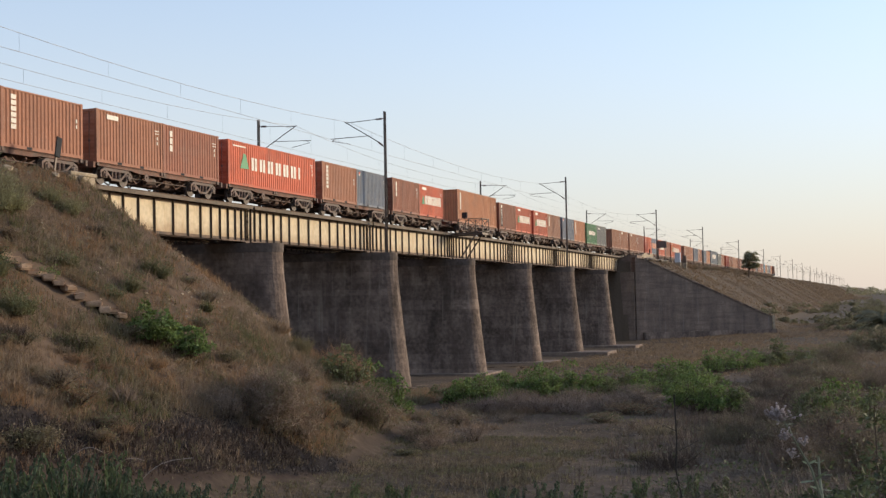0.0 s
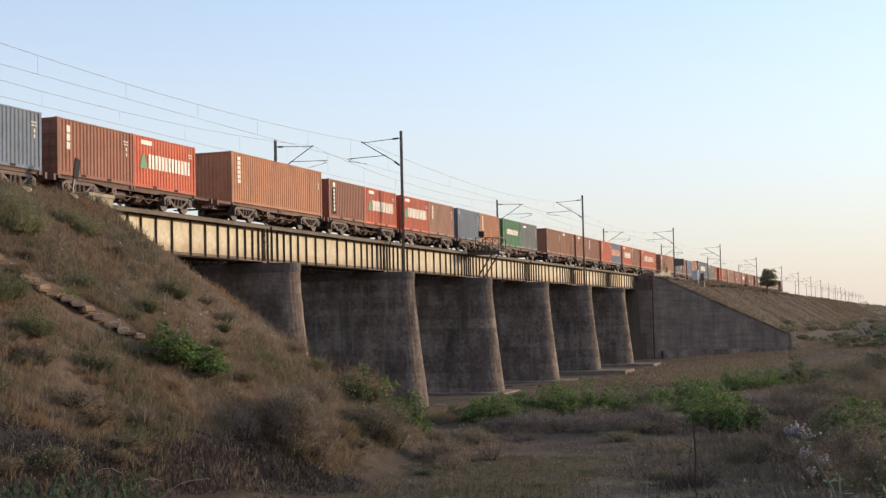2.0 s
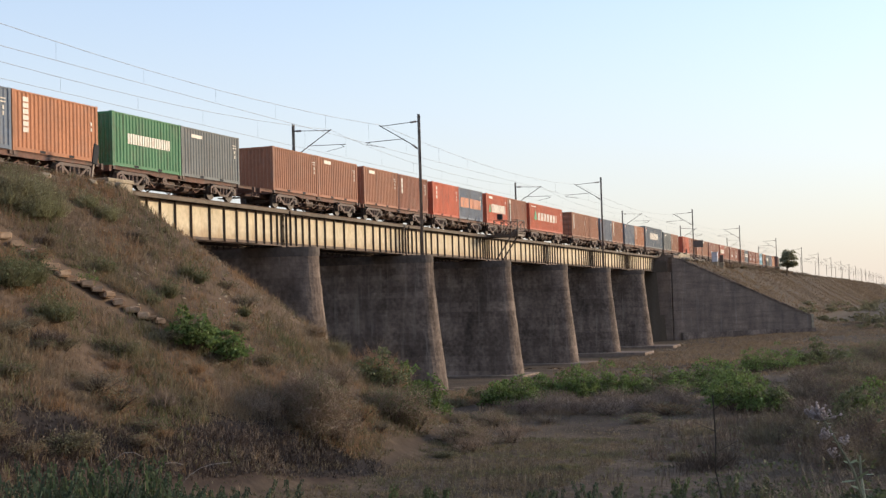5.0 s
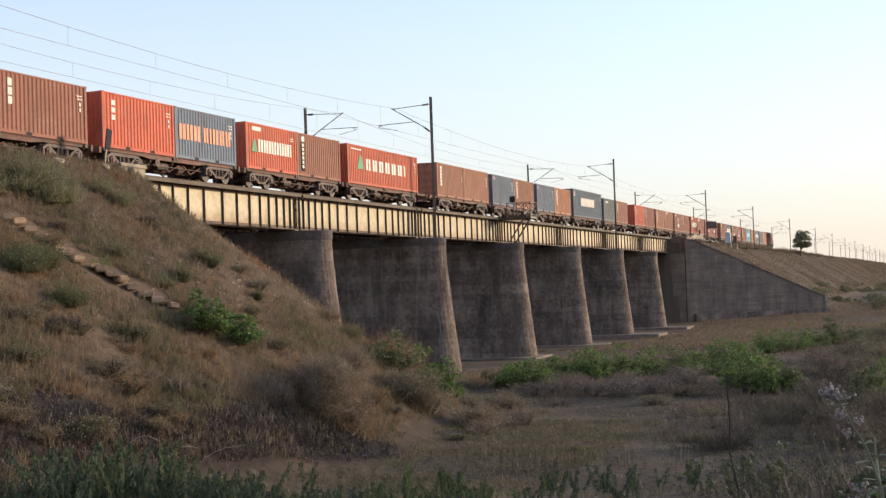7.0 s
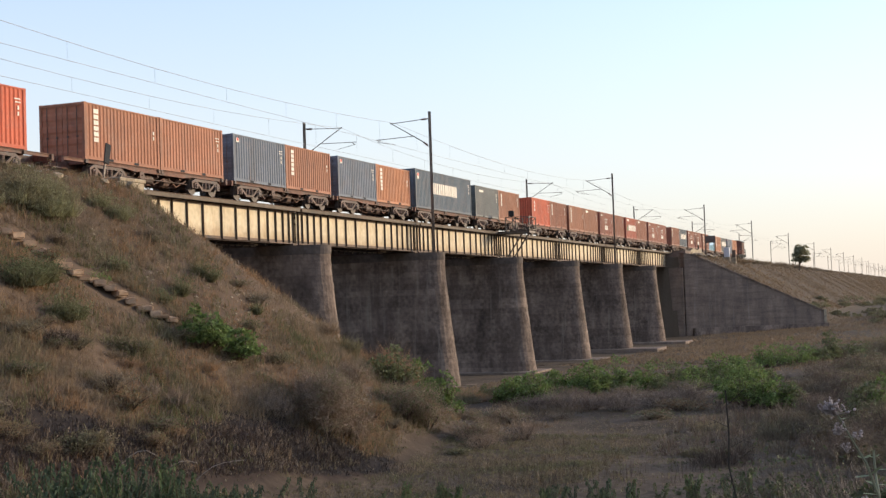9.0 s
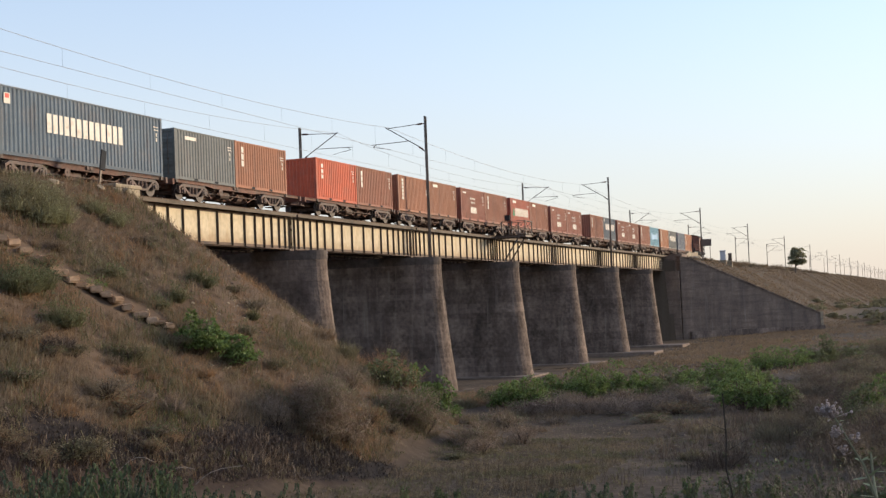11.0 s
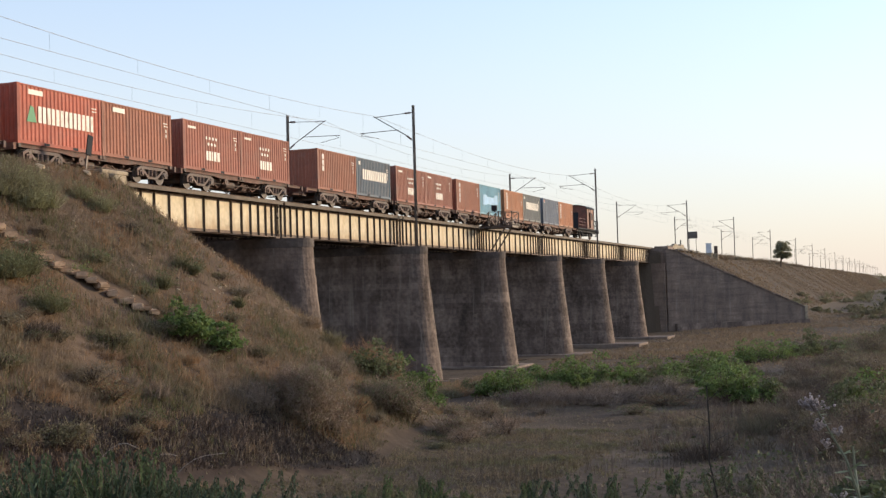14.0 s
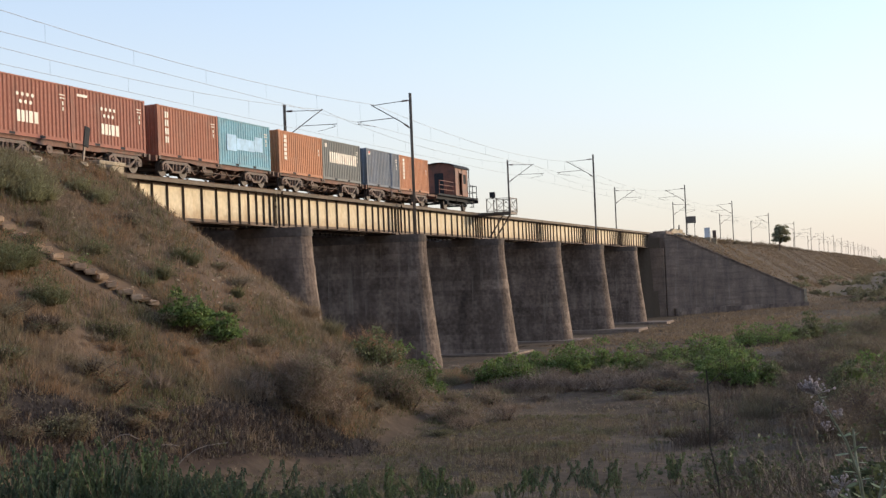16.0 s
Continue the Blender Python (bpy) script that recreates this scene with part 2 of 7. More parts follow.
M_DEADWOOD = leafy("dead_brushwood", (0.175, 0.138, 0.115), 0.35, through_light=0.1)
M_CREST = leafy("crest_weed", (0.235, 0.225, 0.125), 0.45, through_light=0.42, second=(0.2, 0.17, 0.11))
M_TAWNY = leafy("tawny_grass", (0.19, 0.145, 0.105), 0.3, second=(0.215, 0.155, 0.1), patch=0.08)
M_GREENGRASS = leafy("green_weed", (0.135, 0.13, 0.066), 0.4, second=(0.17, 0.145, 0.085), through_light=0.42)
M_LEAF = leafy("bush_leaf", (0.128, 0.18, 0.058), 0.5, through_light=0.38)
M_LEAFDARK = leafy("dull_leaf", (0.135, 0.148, 0.072), 0.4)
M_TWIG = leafy("twig", (0.092, 0.067, 0.05), 0.3, through_light=0)
M_SCRUB = leafy("scrub_leaf", (0.21, 0.195, 0.12), 0.3, through_light=0.45)
M_BARK = material("bark", (0.12, 0.09, 0.07), 0.9, var=0.3, fine=8, bump=0.4)


def rust_along_foot(m, z0, z1, color):
    """Rust that has spread up from the lower flange, with a ragged upper edge."""
    n, l = m.node_tree.nodes, m.node_tree.links
    b = n["Principled BSDF"]
    last = b.inputs["Base Color"].links[0].from_socket
    geo = n.new("ShaderNodeNewGeometry")
    sep = n.new("ShaderNodeSeparateXYZ")
    l.new(geo.outputs["Position"], sep.inputs[0])
    t = n.new("ShaderNodeTexNoise")
    t.inputs["Scale"].default_value, t.inputs["Detail"].default_value = 3.0, 5
    l.new(geo.outputs["Position"], t.inputs["Vector"])
    up = n.new("ShaderNodeMath")
    up.operation = "MULTIPLY_ADD"
    up.inputs[1].default_value = -0.8
    l.new(t.outputs["Fac"], up.inputs[0])
    l.new(sep.outputs["Z"], up.inputs[2])
    r = n.new("ShaderNodeMapRange")
    r.inputs["From Min"].default_value, r.inputs["From Max"].default_value = z0 - 0.4, z1 - 0.4
    r.inputs["To Min"].default_value, r.inputs["To Max"].default_value = 0.8, 0.0
    l.new(up.outputs[0], r.inputs["Value"])
    mx = n.new("ShaderNodeMix")
    mx.data_type = "RGBA"
    mx.inputs["B"].default_value = (*color, 1)
    l.new(r.outputs[0], mx.inputs["Factor"])
    l.new(last, mx.inputs["A"])
    l.new(mx.outputs["Result"], b.inputs["Base Color"])


def lime_runs(m, color, at, strength, stretch=(4.0, 4.0, 0.10)):
    """Runs where lime has washed down the stone, or patches of soot."""
    n, l = m.node_tree.nodes, m.node_tree.links
    b = n["Principled BSDF"]
    last = b.inputs["Base Color"].links[0].from_socket
    geo = n.new("ShaderNodeNewGeometry")
    mp = n.new("ShaderNodeMapping")
    mp.inputs["Scale"].default_value = stretch
    mp.inputs["Location"].default_value = (7.3, 1.9, 0)
    l.new(geo.outputs["Position"], mp.inputs[0])
    t = n.new("ShaderNodeTexNoise")
    t.inputs["Scale"].default_value, t.inputs["Detail"].default_value, t.inputs["Roughness"].default_value = 1.0, 5, 0.65
    l.new(mp.outputs[0], t.inputs["Vector"])
    r = n.new("ShaderNodeMapRange")
    r.inputs["From Min"].default_value, r.inputs["From Max"].default_value = at
    r.inputs["To Max"].default_value = strength
    l.new(t.outputs["Fac"], r.inputs["Value"])
    mx = n.new("ShaderNodeMix")
    mx.data_type = "RGBA"
    mx.inputs["B"].default_value = (*color, 1)
    l.new(r.outputs[0], mx.inputs["Factor"])
    l.new(last, mx.inputs["A"])
    l.new(mx.outputs["Result"], b.inputs["Base Color"])


lime_runs(M_STONE, (0.085, 0.064, 0.054), (0.46, 0.66), 0.6, (0.8, 0.8, 0.22))
lime_runs(M_STONE, (0.27, 0.225, 0.185), (0.57, 0.72), 0.6, (2.6, 2.6, 0.09))
lime_runs(M_CREAM, (0.27, 0.155, 0.075), (0.6, 0.74), 0.6, (2.2, 2.2, 0.35))
lime_runs(M_WALL, (0.12, 0.092, 0.076), (0.48, 0.6), 0.5, (0.22, 0.22, 2.4))
lime_runs(M_WALL, (0.33, 0.285, 0.255), (0.56, 0.8), 0.5, (2.0, 2.0, 0.12))
rust_along_foot(M_CREAM, SHELF + 0.25, SHELF + 0.95, (0.27, 0.16, 0.075))


# ---- ground: one sheet ----
def smooth_step(a, b, v):
    v = min(1.0, max(0.0, (v - a) / (b - a)))
    return v * v * (3 - 2 * v)


WING_A, WING_B = (-33.2, 185.0), (-15.75, 199.5)
_wn = Vector((WING_B[1] - WING_A[1], -(WING_B[0] - WING_A[0]))).normalized()   # towards the river bed


def before_wing(x, y):
    """How far (x, y) lies in front of the wing wall's face."""
    return (x - WING_A[0]) * _wn.x + (y - WING_A[1]) * _wn.y


def ground(x, y):
    # river bed and plain
    d = math.hypot(x, y)
    z = 0.25 * noise.noise((x * 0.05, y * 0.05, 0.3)) + 0.10 * noise.noise((x * 0.22, y * 0.22, 5.0)) + 0.05 * noise.noise((x * 0.8, y * 0.8, 3.0))
    z += 1.2 * smooth_step(150, 260, y) + 1.5 * smooth_step(300, 900, d)
    z += 1.3 * smooth_step(30, 90, x) - 0.4 * smooth_step(72, 100, y) * (1 - smooth_step(165, 230, y))
    # the bank on which the camera stands
    bank = 4.4 - 0.085 * d - 0.0165 * max(0.0, d - 20) ** 2 + 0.15 * noise.noise((x * 0.3, y * 0.3, 9.0))
    z = max(z, bank)
    # embankments of the line
    wob = -0.12 + 0.28 * noise.noise((x * 0.12, y * 0.12, 2.0)) + 0.18 * noise.noise((x * 0.5, y * 0.5, 7.0)) + 0.08 * noise.noise((x * 1.1, y * 1.1, 4.0))
    out_x = max(0.0, x + 33.4, -45.2 - x)
    for side, ys, run in ((-1, 49.3, 1.24), (1, 187.0, 1.65)):
        out_y = max(0.0, (y - ys) if side < 0 else (ys - y))
        if side > 0 and before_wing(x, y) > -0.9:
            continue
        dd = math.hypot(out_x, out_y * (0.88 if side < 0 else 1.0))
        rough = wob if side < 0 else 0.08 * noise.noise((x * 0.03, y * 0.03, 2.0)) + 0.07 * noise.noise((x * 0.35, y * 0.12, 2.0))
        ez = 11.75 - dd / run + rough * min(1.0, dd / 4)
        if side < 0:      # grown-over shoulder of the ballast
            ez += 0.08 * smooth_step(49.6, 46.5, y) * max(0.0, 1 - abs(x + 33.3) / 1.2)
        blend = max(0.0, 1.2 - abs(z - ez)) / 1.2      # the foot runs out softly
        z = max(z, ez) + blend * blend * 0.3
    # distant rise
    z += 4.0 * smooth_step(900, 2600, d) * (0.5 + 0.5 * noise.noise((x * 0.0012, y * 0.0012, 1.0)))
    return z


def axis_steps(lo, hi, near_lo, near_hi, step):
    pts = list(np.arange(near_lo, near_hi + step / 2, step))
    s, v = step, near_hi
    while v < hi:
        s *= 1.22
        v += s
        pts.append(v)
    s, v = step, near_lo
    while v > lo:
        s *= 1.22
        v -= s
        pts.insert(0, v)
    return [float(p) for p in pts]


def build_ground():
    xs = axis_steps(-3000, 3000, -50, 12, 0.6)
    ys = [v for v in axis_steps(-600, 120, 2, 119.6, 0.7) if v < 120] + axis_steps(119, 4000, 120.6, 420, 1.2)
    verts = [(x, y, ground(x, y)) for y in ys for x in xs]
    nx = len(xs)
    faces = [(j * nx + i, j * nx + i + 1, (j + 1) * nx + i + 1, (j + 1) * nx + i) for j in range(len(ys) - 1) for i in range(nx - 1)]
    ob = clad("ground", verts, faces, M_EARTH, label="dry brown earth of river bed and embankments", kind="structure", category="ground")
    for p in ob.data.polygons:
        p.use_smooth = True
    for name, fn in (("path", lambda x, y: max(0.0, 0.8 - on_path(x, y) / 1.5)), ("ash", lambda x, y: max(0.0, 1.6 - in_ash(x, y))), ("litter", in_litter), ("straw", straw), ("red_soil", lambda x, y: 0.75 * smooth_step(1.5, 3.4, ground(x, y)) * smooth_step(0.6, 1.6, on_path(x, y)) * smooth_step(70, 60, y) * smooth_step(-12, -17, x) * smooth_step(24, 30, y))):
        at = ob.data.attributes.new(name, "FLOAT", "POINT")
        at.data.foreach_set("value", [fn(v[0], v[1]) if name == "straw" or (name == "red_soil" and -36 < v[0] < -12 and 20 < v[1] < 70) or (-30 < v[0] < -8 and 25 < v[1] < 90) else 0.0 for v in verts])


PATH_LINE = [(-20.8, 29.5), (-19.9, 33.8), (-19.2, 37.5), (-18.55, 42.4), (-18.9, 45.5), (-19.4, 48.0), (-19.6, 51.7), (-20.4, 57.0), (-24.3, 69.8), (-27.5, 79.5)]


def on_path(x, y):
    """Distance from the trodden path's middle."""
    best = 99
    for (ax, ay), (bx, by) in zip(PATH_LINE, PATH_LINE[1:]):
        t = max(0, min(1, ((x - ax) * (bx - ax) + (y - ay) * (by - ay)) / ((bx - ax) ** 2 + (by - ay) ** 2)))
        best = min(best, math.hypot(x - ax - t * (bx - ax), y - ay - t * (by - ay)))
    return best


def straw(x, y):
    """Where old dry grass covers the soil: the far bank and the far embankment."""
    return 0.85 * smooth_step(95, 150, y) + 0.25 * noise.noise((x * 0.06, y * 0.06, 12.0))


def in_ash(x, y):
    """Below 1 within the burnt patch."""
    u, v = (x + 20.6) * 0.36 + (y - 39.5) * 0.93, (x + 20.6) * 0.93 - (y - 39.5) * 0.36
    u2, v2 = (x + 22.5) * 0.36 + (y - 30.6) * 0.93, (x + 22.5) * 0.93 - (y - 30.6) * 0.36
    return min((u / 4.4) ** 2 + (v / 1.15) ** 2, (u2 / 2.2) ** 2 + (v2 / 0.8) ** 2) + 0.9 * noise.noise((x * 0.7, y * 0.7, 77.0))


def in_litter(x, y):
    """1 along the slope's foot, where dark rotting litter covers the soil, falling to 0."""
    off = abs(x + 21.75 - 0.165 * (y - 29.5)) + 0.7 * noise.noise((x * 0.5, y * 0.5, 33.0))
    return smooth_step(1.5, 0.7, off) * smooth_step(22, 26, y) * smooth_step(44, 41, y)


def earth():
    """Soil: red-brown on slopes, grey-brown in the bed, paler on the path, black where it was burnt."""
    m = M_EARTH
    n, l = m.node_tree.nodes, m.node_tree.links
    b = n["Principled BSDF"]
    last = b.inputs["Base Color"].links[0].from_socket
    t = n.new("ShaderNodeTexNoise")
    t.inputs["Scale"].default_value, t.inputs["Detail"].default_value = 1.3, 6
    geo = n.new("ShaderNodeNewGeometry")
    l.new(geo.outputs["Position"], t.inputs["Vector"])
    for name, color, w in (("red_soil", (0.132, 0.09, 0.062), 0.68), ("path", (0.066, 0.048, 0.036), 0.75), ("straw", (0.098, 0.074, 0.053), 0.8), ("litter", (0.046, 0.033, 0.027), 0.9), ("ash", (0.028, 0.024, 0.024), 0.9)):
        a = n.new("ShaderNodeAttribute")
        a.attribute_name = name
        s1 = n.new("ShaderNodeMath")
        s1.operation = "ADD"
        l.new(a.outputs["Fac"], s1.inputs[0])
        l.new(t.outputs["Fac"], s1.inputs[1])
        r = n.new("ShaderNodeMapRange")
        r.inputs["From Min"].default_value, r.inputs["From Max"].default_value = 0.75, 1.15
        r.inputs["To Max"].default_value = w
        l.new(s1.outputs[0], r.inputs["Value"])
        mx = n.new("ShaderNodeMix")
        mx.data_type = "RGBA"
        l.new(r.outputs[0], mx.inputs["Factor"])
        l.new(last, mx.inputs["A"])
        mx.inputs["B"].default_value = (*color, 1)
        last = mx.outputs["Result"]
    l.new(last, b.inputs["Base Color"])


earth()
build_ground()


# ---- bridge ----
PIERS = [70.27 + 19.23 * k for k in range(6)]
ENDS = [51.04] + PIERS + [185.65]


def stadium(hy, x_near, x_far, n=18, nose=2.15):
    """Plan of a pier: straight sides, long rounded noses."""
    pts = []
    for k in range(n + 1):
        a = -math.pi / 2 + math.pi * k / n
        pts.append((x_near - nose + math.cos(a) * nose, math.sin(a) * hy))
    for k in range(n + 1):
        a = math.pi / 2 + math.pi * k / n
        pts.append((x_far + nose + math.cos(a) * nose, math.sin(a) * hy))
    return pts


def loft(bm, rings, cap=True):
    vs = [[bm.verts.new(p) for p in r] for r in rings]
    k = len(vs[0])
    for a, b in zip(vs, vs[1:]):
        for i in range(k):
            bm.faces.new((a[i], a[(i + 1) % k], b[(i + 1) % k], b[i]))
    if cap:
        bm.faces.new(vs[0][::-1])
        bm.faces.new(vs[-1])


def pier_section(z):
    """Half thickness, near nose and far nose of a pier at the height z: upright head, flared foot."""
    grow = max(0.0, 8.3 - z)
    g = 0.085 * grow + 0.0025 * grow * grow
    return 1.38 + 0.5 * g, -33.45 + g, -44.9 - g


def build_pier(yc, foot):
    p = thing("bridge_pier", "weathered grey masonry bridge pier with rounded nose", "bridge pier", pose(0, yc, 0), "bridge piers")
    base = foot - 1.5
    z = base
    rnd = random.Random(int(yc))
    bodies = bmesh.new()
    # core and joints
    rings = []
    for zz in np.linspace(base, SHELF - 0.02, 14):
        hy, xn, xf = pier_section(float(zz))
        rings.append([(x, y, float(zz)) for x, y in stadium(hy - 0.022, xn - 0.022, xf + 0.022)])
    loft(bodies, rings)
    part("core", bodies, M_STONE, p)
    # courses of dressed stone, each a ring standing proud of the joints
    h = 0.42
    while z < SHELF - 0.9:
        hy, xn, xf = pier_section(z)
        hy2, xn2, xf2 = pier_section(z + h)
        off = rnd.uniform(-0.016, 0.012)
        bm = bmesh.new()
        loft(bm, [[(x, y, zz) for x, y in stadium(a + off, b + off, c - off)] for zz, a, b, c in ((z + 0.012, hy, xn, xf), (z + h - 0.012, hy2, xn2, xf2))])
        part("stone_course", bm, M_STONE, p)
        z += h
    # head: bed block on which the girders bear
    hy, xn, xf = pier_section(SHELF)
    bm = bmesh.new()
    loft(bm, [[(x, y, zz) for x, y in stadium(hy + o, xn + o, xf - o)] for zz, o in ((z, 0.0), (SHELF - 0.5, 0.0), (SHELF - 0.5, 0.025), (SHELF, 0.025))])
    part("bed_block", bm, M_BED, p, "dark stone bed block")
    return p


for k, yc in enumerate(PIERS):
    build_pier(yc, 0.0)


def stiffener_places(length):
    half = [0.2, 0.75, 1.5, 2.4, 3.35, 4.4, 5.6, 7.0, 8.55]
    return half + [length - v for v in half[::-1]]


def build_span(y0, y1, xc, fine):
    s = thing("girder_span", "cream-painted riveted plate girder span with rust-stained flanges", "bridge span", pose(xc, y0 + 0.12, 0), "girder spans")
    L = y1 - y0 - 0.24
    top, bot = RAIL - 0.34, SHELF + 0.14
    for sx in (1, -1):
        xg = sx * 0.99
        bm = bmesh.new()
        box(bm, xg - 0.008, xg + 0.008, 0, L, bot + 0.03, top - 0.03)
        g = part("girder", bm, M_CREAM, s, "cream-painted web plate")
        for nm, z in (("top_flange", top), ("bottom_flange", bot)):
            bm = bmesh.new()
            box(bm, xg - 0.2, xg + 0.2, 0, L, z - 0.03, z + 0.03)
            o = 0.012 if nm == "top_flange" else -0.012
            box(bm, xg - 0.2, xg + 0.2, L * 0.18, L * 0.82, z + o - 0.032, z + o + 0.032)
            for s2 in (-1, 1):
                lo, hi = (z - 0.13, z - 0.03) if nm == "top_flange" else (z + 0.03, z + 0.19)
                box(bm, min(xg + s2 * 0.009, xg + s2 * 0.022), max(xg + s2 * 0.009, xg + s2 * 0.022), 0, L, lo, hi)
            part(nm, bm, M_RUSTSTEEL, g, "rust-brown flange")
        # stiffeners: colour holds their shade as well as rust against the cream web
        bm = bmesh.new()
        box(bm, 0.009, 0.125, -0.012, 0.012, bot + 0.04, top - 0.04)
        box(bm, 0.009, 0.022, -0.055, 0.055, bot + 0.20, top - 0.14)
        me = mesh_of("stiffener", bm, M_STIFF)
        for v in stiffener_places(L):
            for side in (sx,):
                piece("stiffener", me, g, m=pose(xg, v, 0) @ Matrix.Diagonal((side, 1, 1, 1)))
    n = 7
    step = (L - 0.6) / n
    bm = bmesh.new()
    bar(bm, (-0.97, 0, bot + 0.15), (0.97, 0, top - 0.15), 0.09, 0.09)
    bar(bm, (-0.97, 0, top - 0.15), (0.97, 0, bot + 0.15), 0.09, 0.09)
    cross = mesh_of("cross_frame", bm, M_RUSTSTEEL)
    bm = bmesh.new()
    bar(bm, (-0.97, 0, bot + 0.08), (0.97, step, bot + 0.08), 0.09, 0.03)
    brace = mesh_of("lateral_brace", bm, M_RUSTSTEEL)
    for k in range(n + 1):
        piece("cross_frame", cross, s, y=0.3 + step * k)
        if k < n:
            piece("lateral_brace", brace, s, y=0.3 + step * k)
    bm = bmesh.new()
    box(bm, -0.26, 0.26, -0.28, 0.28, SHELF, SHELF + 0.11)
    me = mesh_of("bearing", bm, M_RUSTSTEEL)
    for v in (0.35, L - 0.35):
        for xg in (-0.99, 0.99):
            piece("bearing", me, s, xg, v)
    # sleepers
    bm = bmesh.new()
    box(bm, -1.38, 1.38, -0.12, 0.12, RAIL - 0.305, RAIL - 0.165)
    if fine:
        me = mesh_of("sleeper", bm, M_SLEEPER)
        k = 0.15
        while k < L:
            piece("sleeper", me, s, y=k)
            k += 0.58
    else:      # behind the near track only their ends show
        k = 0.73
        while k < L:
            box(bm, -1.38, 1.38, k - 0.12, k + 0.12, RAIL - 0.305, RAIL - 0.165)
            k += 0.58
        tagged(part("sleepers", bm, M_SLEEPER, s), kind="stuff")
    bm = bmesh.new()
    for sx in (-1, 1):
        box(bm, min(sx * 1.385, sx * 1.45), max(sx * 1.385, sx * 1.45), 0, L, RAIL - 0.32, RAIL - 0.13)
    part("edge_timber", bm, M_STIFF, s, "dark brown edge timber over the sleeper ends")
    # guard timbers along the sleeper ends
    for sx in (-1, 1):
        bm = bmesh.new()
        box(bm, sx * 1.22 - 0.06, sx * 1.22 + 0.06, 0, L, RAIL - 0.165, RAIL - 0.10)
        part("guard_strip", bm, M_RUSTSTEEL, s)


for y0, y1 in zip(ENDS, ENDS[1:]):
    build_span(y0, y1, TRACK, True)
    build_span(y0, y1, TRACK_FAR, False)


def build_tracks():
    for nm, xc in (("near", TRACK), ("far", TRACK_FAR)):
        t = thing("railway_track", "broad-gauge railway track with worn steel rails", "railway track", pose(xc, 0, 0), "tracks", "structure")
        for sx in (-1, 1):
            x = sx * 0.874
            bm = bmesh.new()
            prof = [(-0.07, -0.165), (0.07, -0.165), (0.07, -0.15), (0.012, -0.13), (0.012, -0.045), (0.036, -0.035), (0.034, -0.004), (0.028, 0), (-0.028, 0), (-0.034, -0.004), (-0.036, -0.035), (-0.012, -0.045), (-0.012, -0.13), (-0.07, -0.15)]
            prism(bm, [(x + a, RAIL + b) for a, b in prof], "y", -120, 1500)
            rail = part("rail", bm, M_RAILSIDE, t)
            rail.data.materials.append(M_RAIL)
            for f in rail.data.polygons:      # only the running surface is polished
                f.material_index = 1 if f.normal.z > 0.95 and f.center.z > RAIL - 0.01 else 0
    # ballast beds of both approaches
    for y0, y1 in ((-120, 48.9), (186.6, 1500)):
        bm = bmesh.new()
        prism(bm, [(-46.2, RAIL - 0.75), (-44.7, RAIL - 0.22), (-33.9, RAIL - 0.22), (-33.25, RAIL - 0.8)], "y", y0, y1)
        tagged(part("ballast_bed", bm, M_BALLAST), "grey stone ballast under the tracks", "ballast", kind="structure")
    bm = bmesh.new()
    y = 187.0
    for y0, y1 in ((20, 50.0), (187.0, 330)):
        y = y0
        while y < y1:
            for xc in (TRACK, TRACK_FAR):
                box(bm, xc - 1.37, xc + 1.37, y - 0.12, y + 0.12, RAIL - 0.30, RAIL - 0.165)
            y += 0.6
    tagged(part("sleepers", bm, M_SLEEPER), "grey concrete sleepers in the ballast", "sleepers", kind="stuff")


build_tracks()


